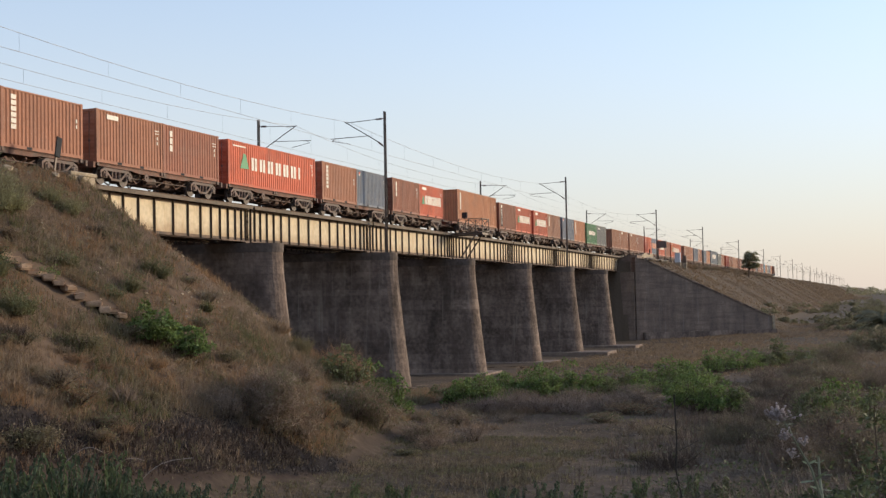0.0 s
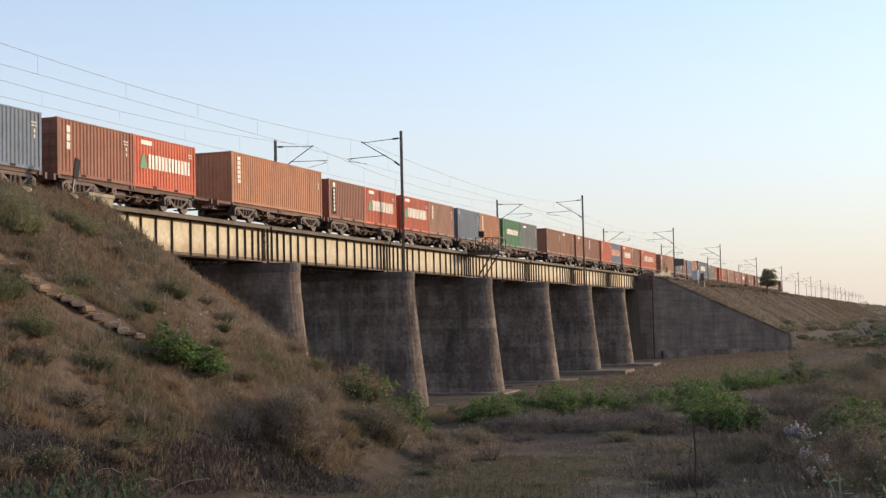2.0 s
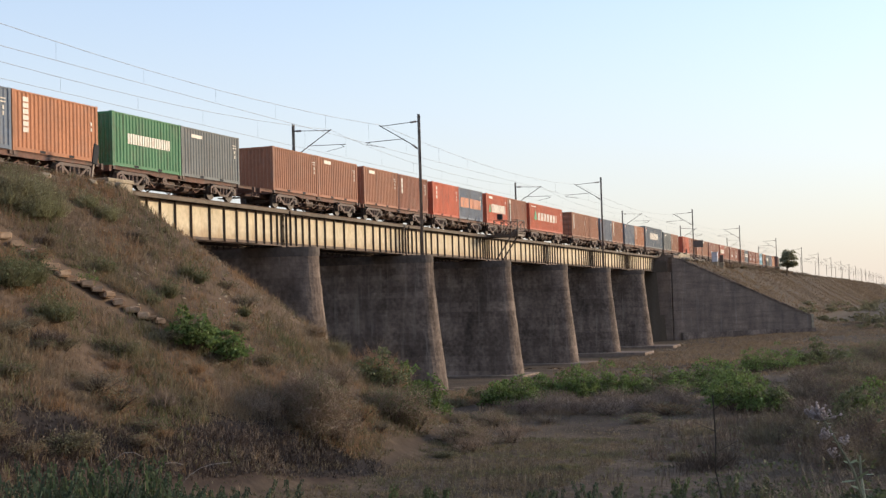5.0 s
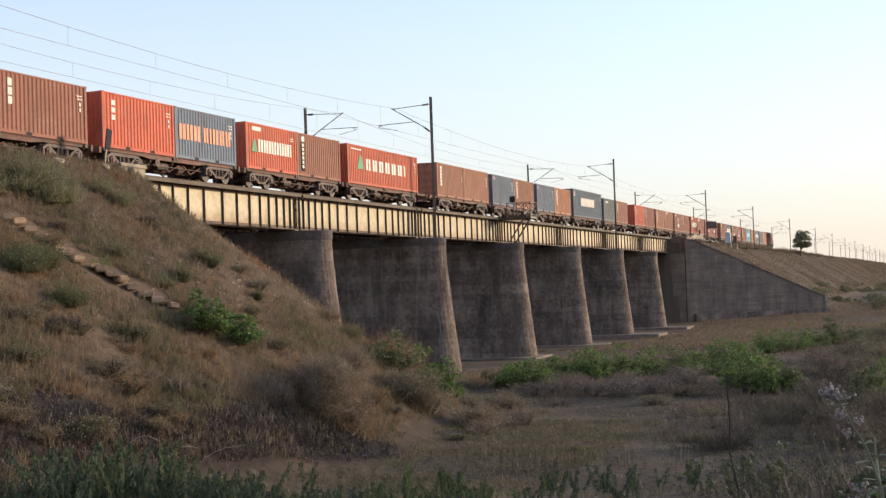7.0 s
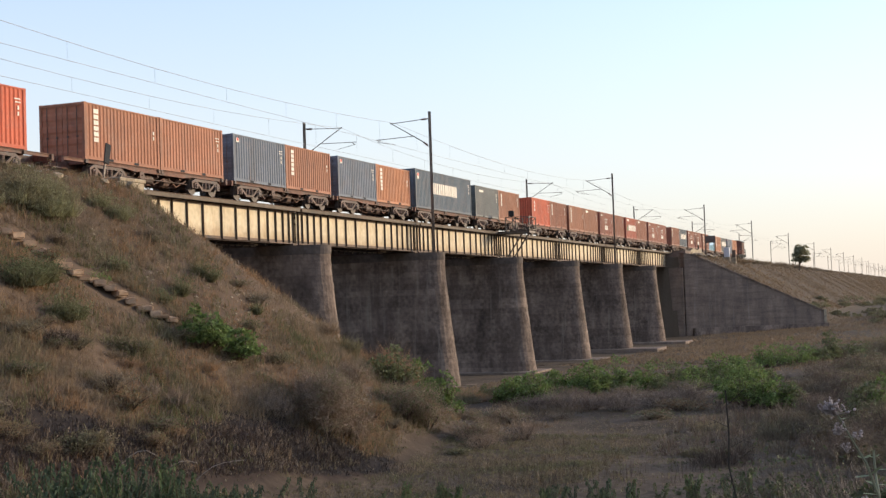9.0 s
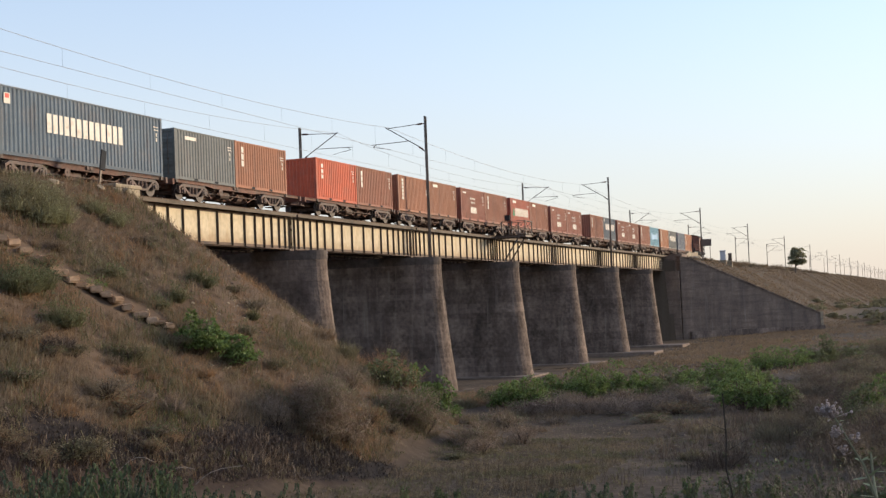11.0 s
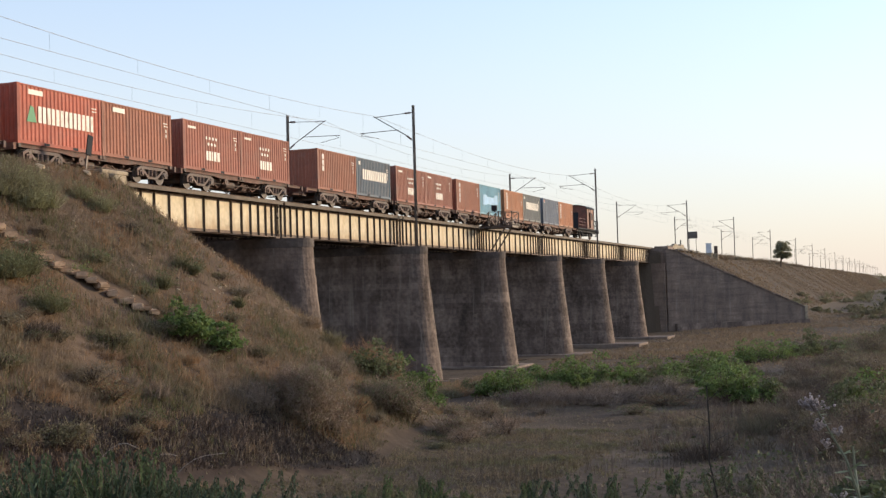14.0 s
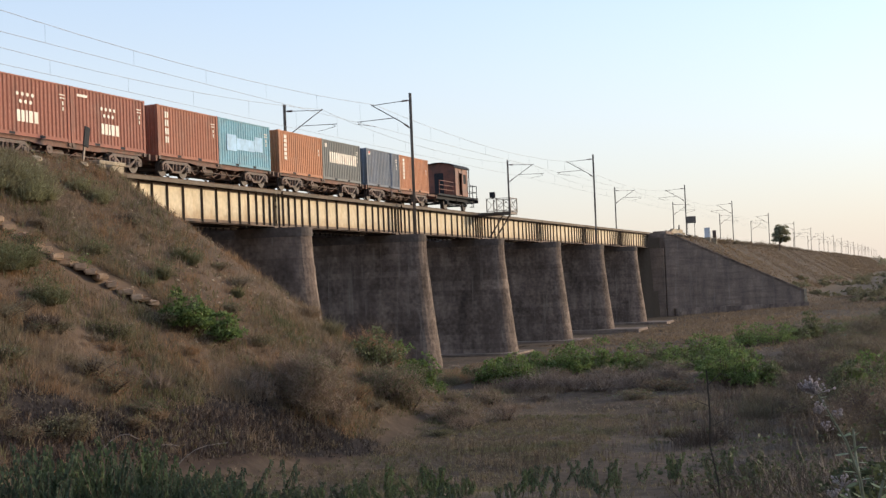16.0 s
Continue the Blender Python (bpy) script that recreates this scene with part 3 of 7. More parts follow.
def build_abutments():
    # river face of the far abutment
    bm = bmesh.new()
    box(bm, -46.0, -33.4, 184.6, 190.0, -1.5, SHELF)
    box(bm, -46.0, -33.4, 186.0, 190.0, SHELF, RAIL - 0.3)
    a = tagged(part("abutment", bm, M_WALL), "dark grey masonry bridge abutment", "abutment", kind="structure")
    bm = bmesh.new()
    box(bm, -35.0, -33.1, 185.9, 190.2, SHELF, RAIL + 0.05)
    part("pilaster", bm, M_WALL, a)
    bm = bmesh.new()
    box(bm, -46.0, -33.9, 46.0, 51.6, 2.0, SHELF)
    box(bm, -46.0, -33.9, 46.0, 50.2, SHELF, RAIL - 0.3)
    b = tagged(part("abutment", bm, M_STONE), "stone abutment buried in the embankment", "abutment", kind="structure")
    # pale coping blocks at the bridge's near end
    for y0, y1, z0, z1 in ((48.7, 50.75, RAIL - 0.18, RAIL + 0.0), (49.0, 50.6, RAIL - 0.62, RAIL - 0.19)):
        bm = bmesh.new()
        box(bm, -34.9, -33.15, y0, y1, z0, z1)
        bmesh.ops.bevel(bm, geom=bm.edges[:], offset=0.03, segments=1, affect="EDGES")
        part("coping_block", bm, M_STONE_PALE, b, "pale yellow sandstone block")
    # wing wall with sloping coping
    d = Vector((WING_B[0] - WING_A[0], WING_B[1] - WING_A[1], 0))
    n = Vector((_wn.x, _wn.y, 0))
    L = d.length
    u = d.normalized()
    A = Vector((WING_A[0], WING_A[1], 0))
    tops = [(0.0, 11.4), (1.6, 11.1), (L, 2.6)]
    bm = bmesh.new()
    front, back = [], []
    for off, lst in ((0.0, front), (-1.3, back)):
        for s, z in [(0, -1.5)] + tops + [(L, -1.5)]:
            lst.append(bm.verts.new(A + u * s + n * off + Vector((0, 0, z))))
    k = len(front)
    bm.faces.new(front)
    bm.faces.new(back[::-1])
    for i in range(k):
        bm.faces.new((front[i], front[(i + 1) % k], back[(i + 1) % k], back[i]))
    w = tagged(part("wing_wall", bm, M_WALL), "dark masonry wing wall sloping down to the river bed", "wing wall", kind="structure")
    bm = bmesh.new()
    for (s0, z0), (s1, z1) in zip(tops, tops[1:]):
        m = max(1, int((s1 - s0) / 1.2))
        for i in range(m):
            a0, a1 = s0 + (s1 - s0) * i / m, s0 + (s1 - s0) * (i + 1) / m - 0.02
            q0, q1 = z0 + (z1 - z0) * i / m, z0 + (z1 - z0) * (i + 1) / m
            vs = [bm.verts.new(A + u * a + n * o + Vector((0, 0, q + h))) for a, q in ((a0, q0), (a1, q1)) for o in (0.1, -1.4) for h in (0.005, 0.22)]
            for f in ((0, 1, 3, 2), (4, 6, 7, 5), (0, 4, 5, 1), (2, 3, 7, 6), (0, 2, 6, 4), (1, 5, 7, 3)):
                bm.faces.new([vs[j] for j in f])
    part("coping", bm, M_STONE, w, "stone coping")
    bm = bmesh.new()
    vs = [bm.verts.new(A + u * a + n * o + Vector((0, 0, z))) for a in (1.0, L + 0.5) for o in (0.004, 0.5) for z in (-1.0, 0.95)]
    for f in ((0, 1, 3, 2), (4, 6, 7, 5), (0, 4, 5, 1), (2, 3, 7, 6), (0, 2, 6, 4), (1, 5, 7, 3)):
        bm.faces.new([vs[j] for j in f])
    part("plinth", bm, M_STONE, w, "pale stone plinth along the wall's foot")
    bm = bmesh.new()
    vs = [bm.verts.new(A + u * a + n * o + Vector((0, 0, z))) for a in (L + 0.004, L + 0.45) for o in (0.12, -1.42) for z in (-1.0, 2.95)]
    for f in ((0, 1, 3, 2), (4, 6, 7, 5), (0, 4, 5, 1), (2, 3, 7, 6), (0, 2, 6, 4), (1, 5, 7, 3)):
        bm.faces.new([vs[j] for j in f])
    part("end_post", bm, M_STONE_PALE, w, "pale stone block at the wall's end")


build_abutments()

# ---- overhead line ----
NEAR_MASTS = [89.5, 147.2, 210.3, 267.2, 336.0, 408.5, 475.0, 541.0, 607.0, 675, 739, 803, 867, 931, 995, 1060, 1126, 1192, 1258]
FAR_MASTS = [89.5, 147.2, 205.2, 258.0, 323.0, 387.0, 456.0, 525.0, 597.0, 667, 736, 800, 864, 928, 992, 1056, 1122, 1188, 1254]
TOP = 19.88
MESSENGER, CONTACT = 19.25, 17.56


def build_mast(kind):
    """Mast at x = 0; its arm reaches towards -x."""
    m = thing("catenary_mast", "slim dark steel mast with wire cantilever beside the track", "catenary mast", None, "catenary masts")
    foot = SHELF - 0.05 if kind == "bridge" else RAIL - 1.6
    bm = bmesh.new()
    box(bm, -0.075, 0.075, -0.10, -0.089, foot, TOP)
    box(bm, -0.075, 0.075, 0.089, 0.10, foot, TOP)
    box(bm, -0.005, 0.005, -0.089, 0.089, foot, TOP)
    part("mast", bm, M_MAST, m)
    if kind == "bridge":
        bm = bmesh.new()
        box(bm, -0.8, 0.3, -0.3, 0.3, foot - 0.1, foot + 0.06)
        part("base_bracket", bm, M_RUSTSTEEL, m)
    else:
        bm = bmesh.new()
        box(bm, -0.35, 0.35, -0.35, 0.35, foot - 0.5, RAIL - 0.3)
        part("footing", bm, M_STONE_PALE, m)
    tip = (-3.1, 0, TOP - 0.68)
    bm = bmesh.new()
    tube(bm, (-0.75, 0, TOP - 0.55), tip, 0.025, seg=6)
    part("stay_tube", bm, M_MAST, m)
    bm = bmesh.new()
    tube(bm, (-0.62, 0, RAIL + 5.82), (-3.15, 0, TOP - 0.6), 0.035, seg=6)
    part("bracket_tube", bm, M_MAST, m)
    bm = bmesh.new()
    tube(bm, (-1.2, 0, RAIL + 6.25), (-4.3, 0, RAIL + 6.17), 0.025, seg=6)
    tube(bm, (-3.9, 0, RAIL + 6.17), (-4.2, 0, RAIL + 6.0), 0.02, seg=6)
    tube(bm, (-4.2, 0, RAIL + 6.0), (-2.75, 0, RAIL + 5.72), 0.018, seg=6)
    part("steady_arm", bm, M_MAST, m)
    for a, b in (((-0.1, 0, TOP - 0.52), (-0.75, 0, TOP - 0.55)), ((-0.1, 0, RAIL + 5.4), (-0.62, 0, RAIL + 5.82))):
        bm = bmesh.new()
        a, b = Vector(a), Vector(b)
        tube(bm, a, b, 0.03, seg=6)
        for k in range(5):
            c = a.lerp(b, 0.25 + 0.14 * k)
            e = (b - a).normalized() * 0.03
            tube(bm, c - e, c + e, 0.085, 0.06, seg=8)
        part("insulator", bm, M_INSUL, m, "brown ribbed insulator")
    return m


def place_masts():
    kinds = {k: build_mast(k) for k in ("bridge", "line")}
    for rows, x, turn in ((NEAR_MASTS, -34.2, 0), (FAR_MASTS, -44.4, 180)):
        for y in rows:
            kind = "bridge" if y < 186 else "line"
            copy_thing(kinds[kind], pose(x, y, 0, 0, 0, turn))
    for k in kinds.values():
        for o in (*k.children_recursive, k):
            bpy.data.objects.remove(o)


place_masts()


def build_wires():
    for xc, rows, s in ((TRACK, NEAR_MASTS, 1), (TRACK_FAR, FAR_MASTS, -1)):
        poles = [-26.0, 32.0] + rows
        w = thing("overhead_wires", "thin dark overhead contact and carrier wires", "overhead wire", None, "overhead wires")
        vm, vc = [], []
        for i, (a, b) in enumerate(zip(poles, poles[1:])):
            n = 14
            for k in range(n + (b == poles[-1])):
                f = k / n
                y = a + (b - a) * f
                sag = 0.98 * 4 * f * (1 - f) * ((b - a) / 58) ** 2
                st = 0.2 * (1 - 2 * f) * (1 if i % 2 else -1)
                vm.append((xc - s * 0.35 + 0.35 * s * min(1, 4 * f * (1 - f) * 1.2), y, MESSENGER - sag))
                vc.append((xc + st, y, CONTACT - 0.03 * 4 * f * (1 - f)))
            if a < 500:
                m = 8
                for k in range(m):
                    f = (k + 0.5) / m
                    sag = 0.98 * 4 * f * (1 - f) * ((b - a) / 58) ** 2
                    y = a + (b - a) * f
                    bm = bmesh.new()
                    tube(bm, (xc, y, MESSENGER - sag), (xc, y, CONTACT), 0.006, seg=3, caps=False)
                    part("dropper", bm, M_WIRE, w)
        for nm, pts, r in (("carrier_wire", vm, 0.0135), ("contact_wire", vc, 0.0125)):
            bm = bmesh.new()
            for p, q in zip(pts, pts[1:]):
                tube(bm, p, q, r, seg=5, caps=False)
            part(nm, bm, M_WIRE, w)


build_wires()


# ---- train ----
LONG, SHORT, TALL, HIGH = 12.192, 6.058, 2.591, 2.896
GAP, UNIT_GAP, FLOOR = 1.144, 4.028, 1.009
TRAIN_ROWS = [(0.0, 40.87), (0.5, 30.08), (1.0, 18.56), (1.5, 7.88), (2.0, -3.65), (2.5, -14.34), (3.0, -25.89), (3.5, -36.59), (4.0, -48.15), (6.5, -103.51), (7.0, -115.10), (7.5, -125.86), (8.0, -137.47), (8.5, -148.25), (11.0, -204.74), (11.5, -215.56), (12.0, -227.22), (12.5, -238.05), (13.0, -249.72), (13.5, -260.56), (14.0, -272.25), (14.5, -283.11), (15.0, -294.81), (15.5, -305.67), (16.0, -317.29)]
MOVING = []      # (thing, its place along the train, height above rail)

PAINT = {
    "brown": ((0.265, 0.092, 0.053), "red-brown"), "rust": ((0.305, 0.12, 0.064), "orange-brown"), "tan": ((0.31, 0.145, 0.09), "faded tan-brown"),
    "red": ((0.50, 0.095, 0.042), "bright orange-red"), "orange": ((0.42, 0.165, 0.075), "faded orange"), "blue": ((0.125, 0.158, 0.205), "slate blue"),
    "navy": ((0.075, 0.11, 0.145), "dark steel-blue"), "grey": ((0.14, 0.155, 0.155), "dark grey"), "green": ((0.05, 0.185, 0.085), "green"),
    "aqua": ((0.135, 0.315, 0.40), "light turquoise-blue"), "maroon": ((0.265, 0.085, 0.055), "maroon"),
    "faded_red": ((0.36, 0.085, 0.05), "faded red"),
}
PAINTS = {k: material("paint_" + k, tuple(v + 0.01 for v in c), 0.72, spec=0.3, var=0.16, fine=6, coarse=0.9, bump=0.06, second=tuple(v * 0.62 + 0.03 for v in c), second_at=(0.55, 0.8), second_scale=0.9, streak=(1.5, 1.5, 0.35), spread=0.13) for k, (c, _) in PAINT.items()}


def weathered(m):
    """Rust and dirt running down the panels, in another place on every panel."""
    n, l = m.node_tree.nodes, m.node_tree.links
    b = n["Principled BSDF"]
    last = b.inputs["Base Color"].links[0].from_socket
    tc, oi = n.new("ShaderNodeTexCoord"), n.new("ShaderNodeObjectInfo")
    shift = n.new("ShaderNodeMath")
    shift.operation = "MULTIPLY"
    shift.inputs[1].default_value = 80.0
    l.new(oi.outputs["Random"], shift.inputs[0])
    add = n.new("ShaderNodeVectorMath")
    l.new(tc.outputs["Object"], add.inputs[0])
    l.new(shift.outputs[0], add.inputs[1])
    for stretch, at, color, top in (((1, 1.9, 0.3), (0.56, 0.74), (0.085, 0.05, 0.04), 0.6), ((1, 0.5, 0.8), (0.52, 0.72), (0.30, 0.22, 0.18), 0.22), ((6, 6, 3), (0.66, 0.72), (0.09, 0.045, 0.03), 0.7)):
        mp = n.new("ShaderNodeMapping")
        mp.inputs["Scale"].default_value = stretch
        l.new(add.outputs[0], mp.inputs[0])
        t = n.new("ShaderNodeTexNoise")
        t.inputs["Scale"].default_value, t.inputs["Detail"].default_value, t.inputs["Roughness"].default_value = 1.2, 6, 0.65
        l.new(mp.outputs[0], t.inputs["Vector"])
        r = n.new("ShaderNodeMapRange")
        r.inputs["From Min"].default_value, r.inputs["From Max"].default_value = at
        r.inputs["To Max"].default_value = top
        l.new(t.outputs["Fac"], r.inputs["Value"])
        mx = n.new("ShaderNodeMix")
        mx.data_type = "RGBA"
        mx.inputs["B"].default_value = (*color, 1)
        l.new(r.outputs[0], mx.inputs["Factor"])
        l.new(last, mx.inputs["A"])
        last = mx.outputs["Result"]
    l.new(last, b.inputs["Base Color"])


def dusty(m, weight):
    """A film of fine pale dust, which shows at grazing angles."""
    b = m.node_tree.nodes["Principled BSDF"]
    b.inputs["Sheen Weight"].default_value, b.inputs["Sheen Roughness"].default_value = weight, 0.45
    b.inputs["Sheen Tint"].default_value = (1.0, 0.82, 0.62, 1)


for _m in PAINTS.values():
    weathered(_m)
    dusty(_m, 0.45)
dusty(M_CREAM, 0.4)


def wave(lo, hi, pitch, depth):
    """Trapezoid corrugation between lo and hi: (place, depth) pairs."""
    n = max(1, round((hi - lo) / pitch))
    p = (hi - lo) / n
    pts = []
    for k in range(n):
        a = lo + k * p
        pts += [(a, 0.0), (a + p * 0.30, 0.0), (a + p * 0.5, -depth), (a + p * 0.80, -depth)]
    return pts + [(hi, 0.0)]


def sheet(bm, pts, put, z0, z1):
    prev = None
    for a, d in pts:
        cur = (bm.verts.new(put(a, d, z0)), bm.verts.new(put(a, d, z1)))
        if prev:
            bm.faces.new((prev[0], cur[0], cur[1], prev[1]))
        prev = cur


def build_container(L, H, color, doors_front):
    mat, word = PAINTS[color], PAINT[color][1]
    size = "forty-foot" if L > 7 else "twenty-foot"
    c = thing("shipping_container", f"{word} corrugated {size} shipping container on a flat wagon", "shipping container", None, "containers on the train")
    W = 1.219
    bm = bmesh.new()
    for sx in (-1, 1):
        for y in (0, L - 0.16):
            box(bm, sx * W - (0.13 if sx > 0 else 0), sx * W + (0.13 if sx < 0 else 0), y, y + 0.16, 0.12, H - 0.12)
        x0, x1 = (W - 0.07, W - 0.004) if sx > 0 else (-W + 0.004, -W + 0.07)
        box(bm, x0, x1, 0.17, L - 0.17, H - 0.075, H - 0.012)
        box(bm, x0, x1, 0.17, L - 0.17, 0.015, 0.165)
    for y in (0.003, L - 0.083):
        box(bm, -W + 0.14, W - 0.14, y, y + 0.08, H - 0.12, H - 0.012)
        box(bm, -W + 0.14, W - 0.14, y, y + 0.08, 0.015, 0.165)
    part("frame", bm, mat, c)
    for sx in (-1, 1):
        bm = bmesh.new()
        pts = wave(0.155, L - 0.155, 0.277, 0.036)
        sheet(bm, pts, lambda a, d, z: (sx * (W - 0.012 + d), a, z), 0.16, H - 0.07)
        part("side_wall", bm, mat, c)
    ends = [(L, 1), (0, -1)]
    for y, s in ends:
        isdoor = (s < 0) == doors_front
        if isdoor:
            for k in (-1, 1):
                bm = bmesh.new()
                z = 0.17
                xa, xb = (0.012, W - 0.135) if k > 0 else (-W + 0.135, -0.012)
                pts = wave(0.17, H - 0.13, 0.52, 0.03)
                prev = None
                for zz, d in pts:
                    cur = [bm.verts.new((x, y - s * (0.03 - d), zz)) for x in (xa, xb)]
                    if prev:
                        bm.faces.new((prev[0], prev[1], cur[1], cur[0]))
                    prev = cur
                door = part("door", bm, mat, c)
                bm = bmesh.new()
                for x in (xa + 0.28, xb - 0.28):
                    tube(bm, (x, y - s * 0.004, 0.2), (x, y - s * 0.004, H - 0.15), 0.018, seg=6)
                    box(bm, x - 0.05, x + 0.05, y - s * 0.02 - 0.012, y - s * 0.02 + 0.012, 1.0, 1.1)
                part("lock_rod", bm, M_BOGIE, door)
        else:
            bm = bmesh.new()
            pts = wave(-W + 0.135, W - 0.135, 0.25, 0.045)
            sheet(bm, pts, lambda a, d, z: (a, y - s * (0.012 - d), z), 0.16, H - 0.11)
            part("end_wall", bm, mat, c)
    bm = bmesh.new()
    prev = None
    for a, d in wave(0.09, L - 0.09, 0.42, 0.02):
        cur = (bm.verts.new((-W + 0.06, a, H - 0.02 + d)), bm.verts.new((W - 0.06, a, H - 0.02 + d)))
        if prev:
            bm.faces.new((prev[0], cur[0], cur[1], prev[1]))
        prev = cur
    part("roof", bm, mat, c)
    bm = bmesh.new()
    box(bm, -W + 0.06, W - 0.06, 0.1, L - 0.1, 0.10, 0.14)
    part("floor", bm, M_DARK, c)
    if L < 7:
        # pockets are not hollow: flat dark plates paint the shade inside them
        bm = bmesh.new()
        box(bm, W - 0.05, W - 0.001, -0.19, 0.19, 0.03, 0.15)
        me = mesh_of("fork_pocket", bm, M_DARK)
        for y in (L / 2 - 1.03, L / 2 + 1.03):
            piece("fork_pocket", me, c, y=y)
    bm = bmesh.new()
    box(bm, -0.083, 0.083, -0.089, 0.089, -0.059, 0.059)
    me = mesh_of("corner_casting", bm, mat)
    for sx in (-1, 1):
        for y in (0.086, L - 0.086):
            for z in (0.059, H - 0.059):
                piece("corner_casting", me, c, sx * (W - 0.079), y, z)
    return c


_protos = {}


def container(L, H, color, doors_front, m):
    key = (L, H, color, doors_front)
    if key not in _protos:
        _protos[key] = build_container(*key)
    return copy_thing(_protos[key], m)


# marks on the container sides: plain shapes in the size and colour of the lettering
M_PALEBLUE = material("pale_blue_paint", (0.24, 0.42, 0.60), 0.6, var=0.2, fine=3, bump=0)


def blocks(c, cells, mat, name, L, H, label=""):
    """cells: (y0, y1, z0, z1) of flat painted marks on the camera's side; a part each."""
    single = {"lettering": "letter_block", "number_bars": "number_bar", "star_marks": "star_mark"}.get(name, name)
    for y0, y1, z0, z1 in cells:
        y0, y1 = max(y0, 0.2), min(y1, L - 0.2)
        w, h = y1 - y0, z1 - z0
        bm = bmesh.new()
        if name == "lettering" and w > 0.28 and h > 0.3:      # two plain upright bars stand for each letter
            box(bm, 1.212, 1.2175, y0, y0 + 0.42 * w, z0, z1)
            box(bm, 1.212, 1.2175, y1 - 0.42 * w, y1, z0, z1)
        elif name == "star_marks":
            prism(bm, [((y0 + y1) / 2 + w / 2 * math.cos(k * math.tau / 8), (z0 + z1) / 2 + h / 2 * math.sin(k * math.tau / 8)) for k in range(8)], "x", 1.212, 1.2175)
        else:
            box(bm, 1.212, 1.2175, y0, y1, z0, z1)
        part(single, bm, mat, c)


def letter_row(y, z, h, widths, gap):
    out = []
    for w in widths:
        out.append((y, y + w, z, z + h))
        y += w + gap
    return out


def letter_column(y, z_top, w, h, n, gap):
    return [(y, y + w, z_top - k * (h + gap) - h, z_top - k * (h + gap)) for k in range(n)]


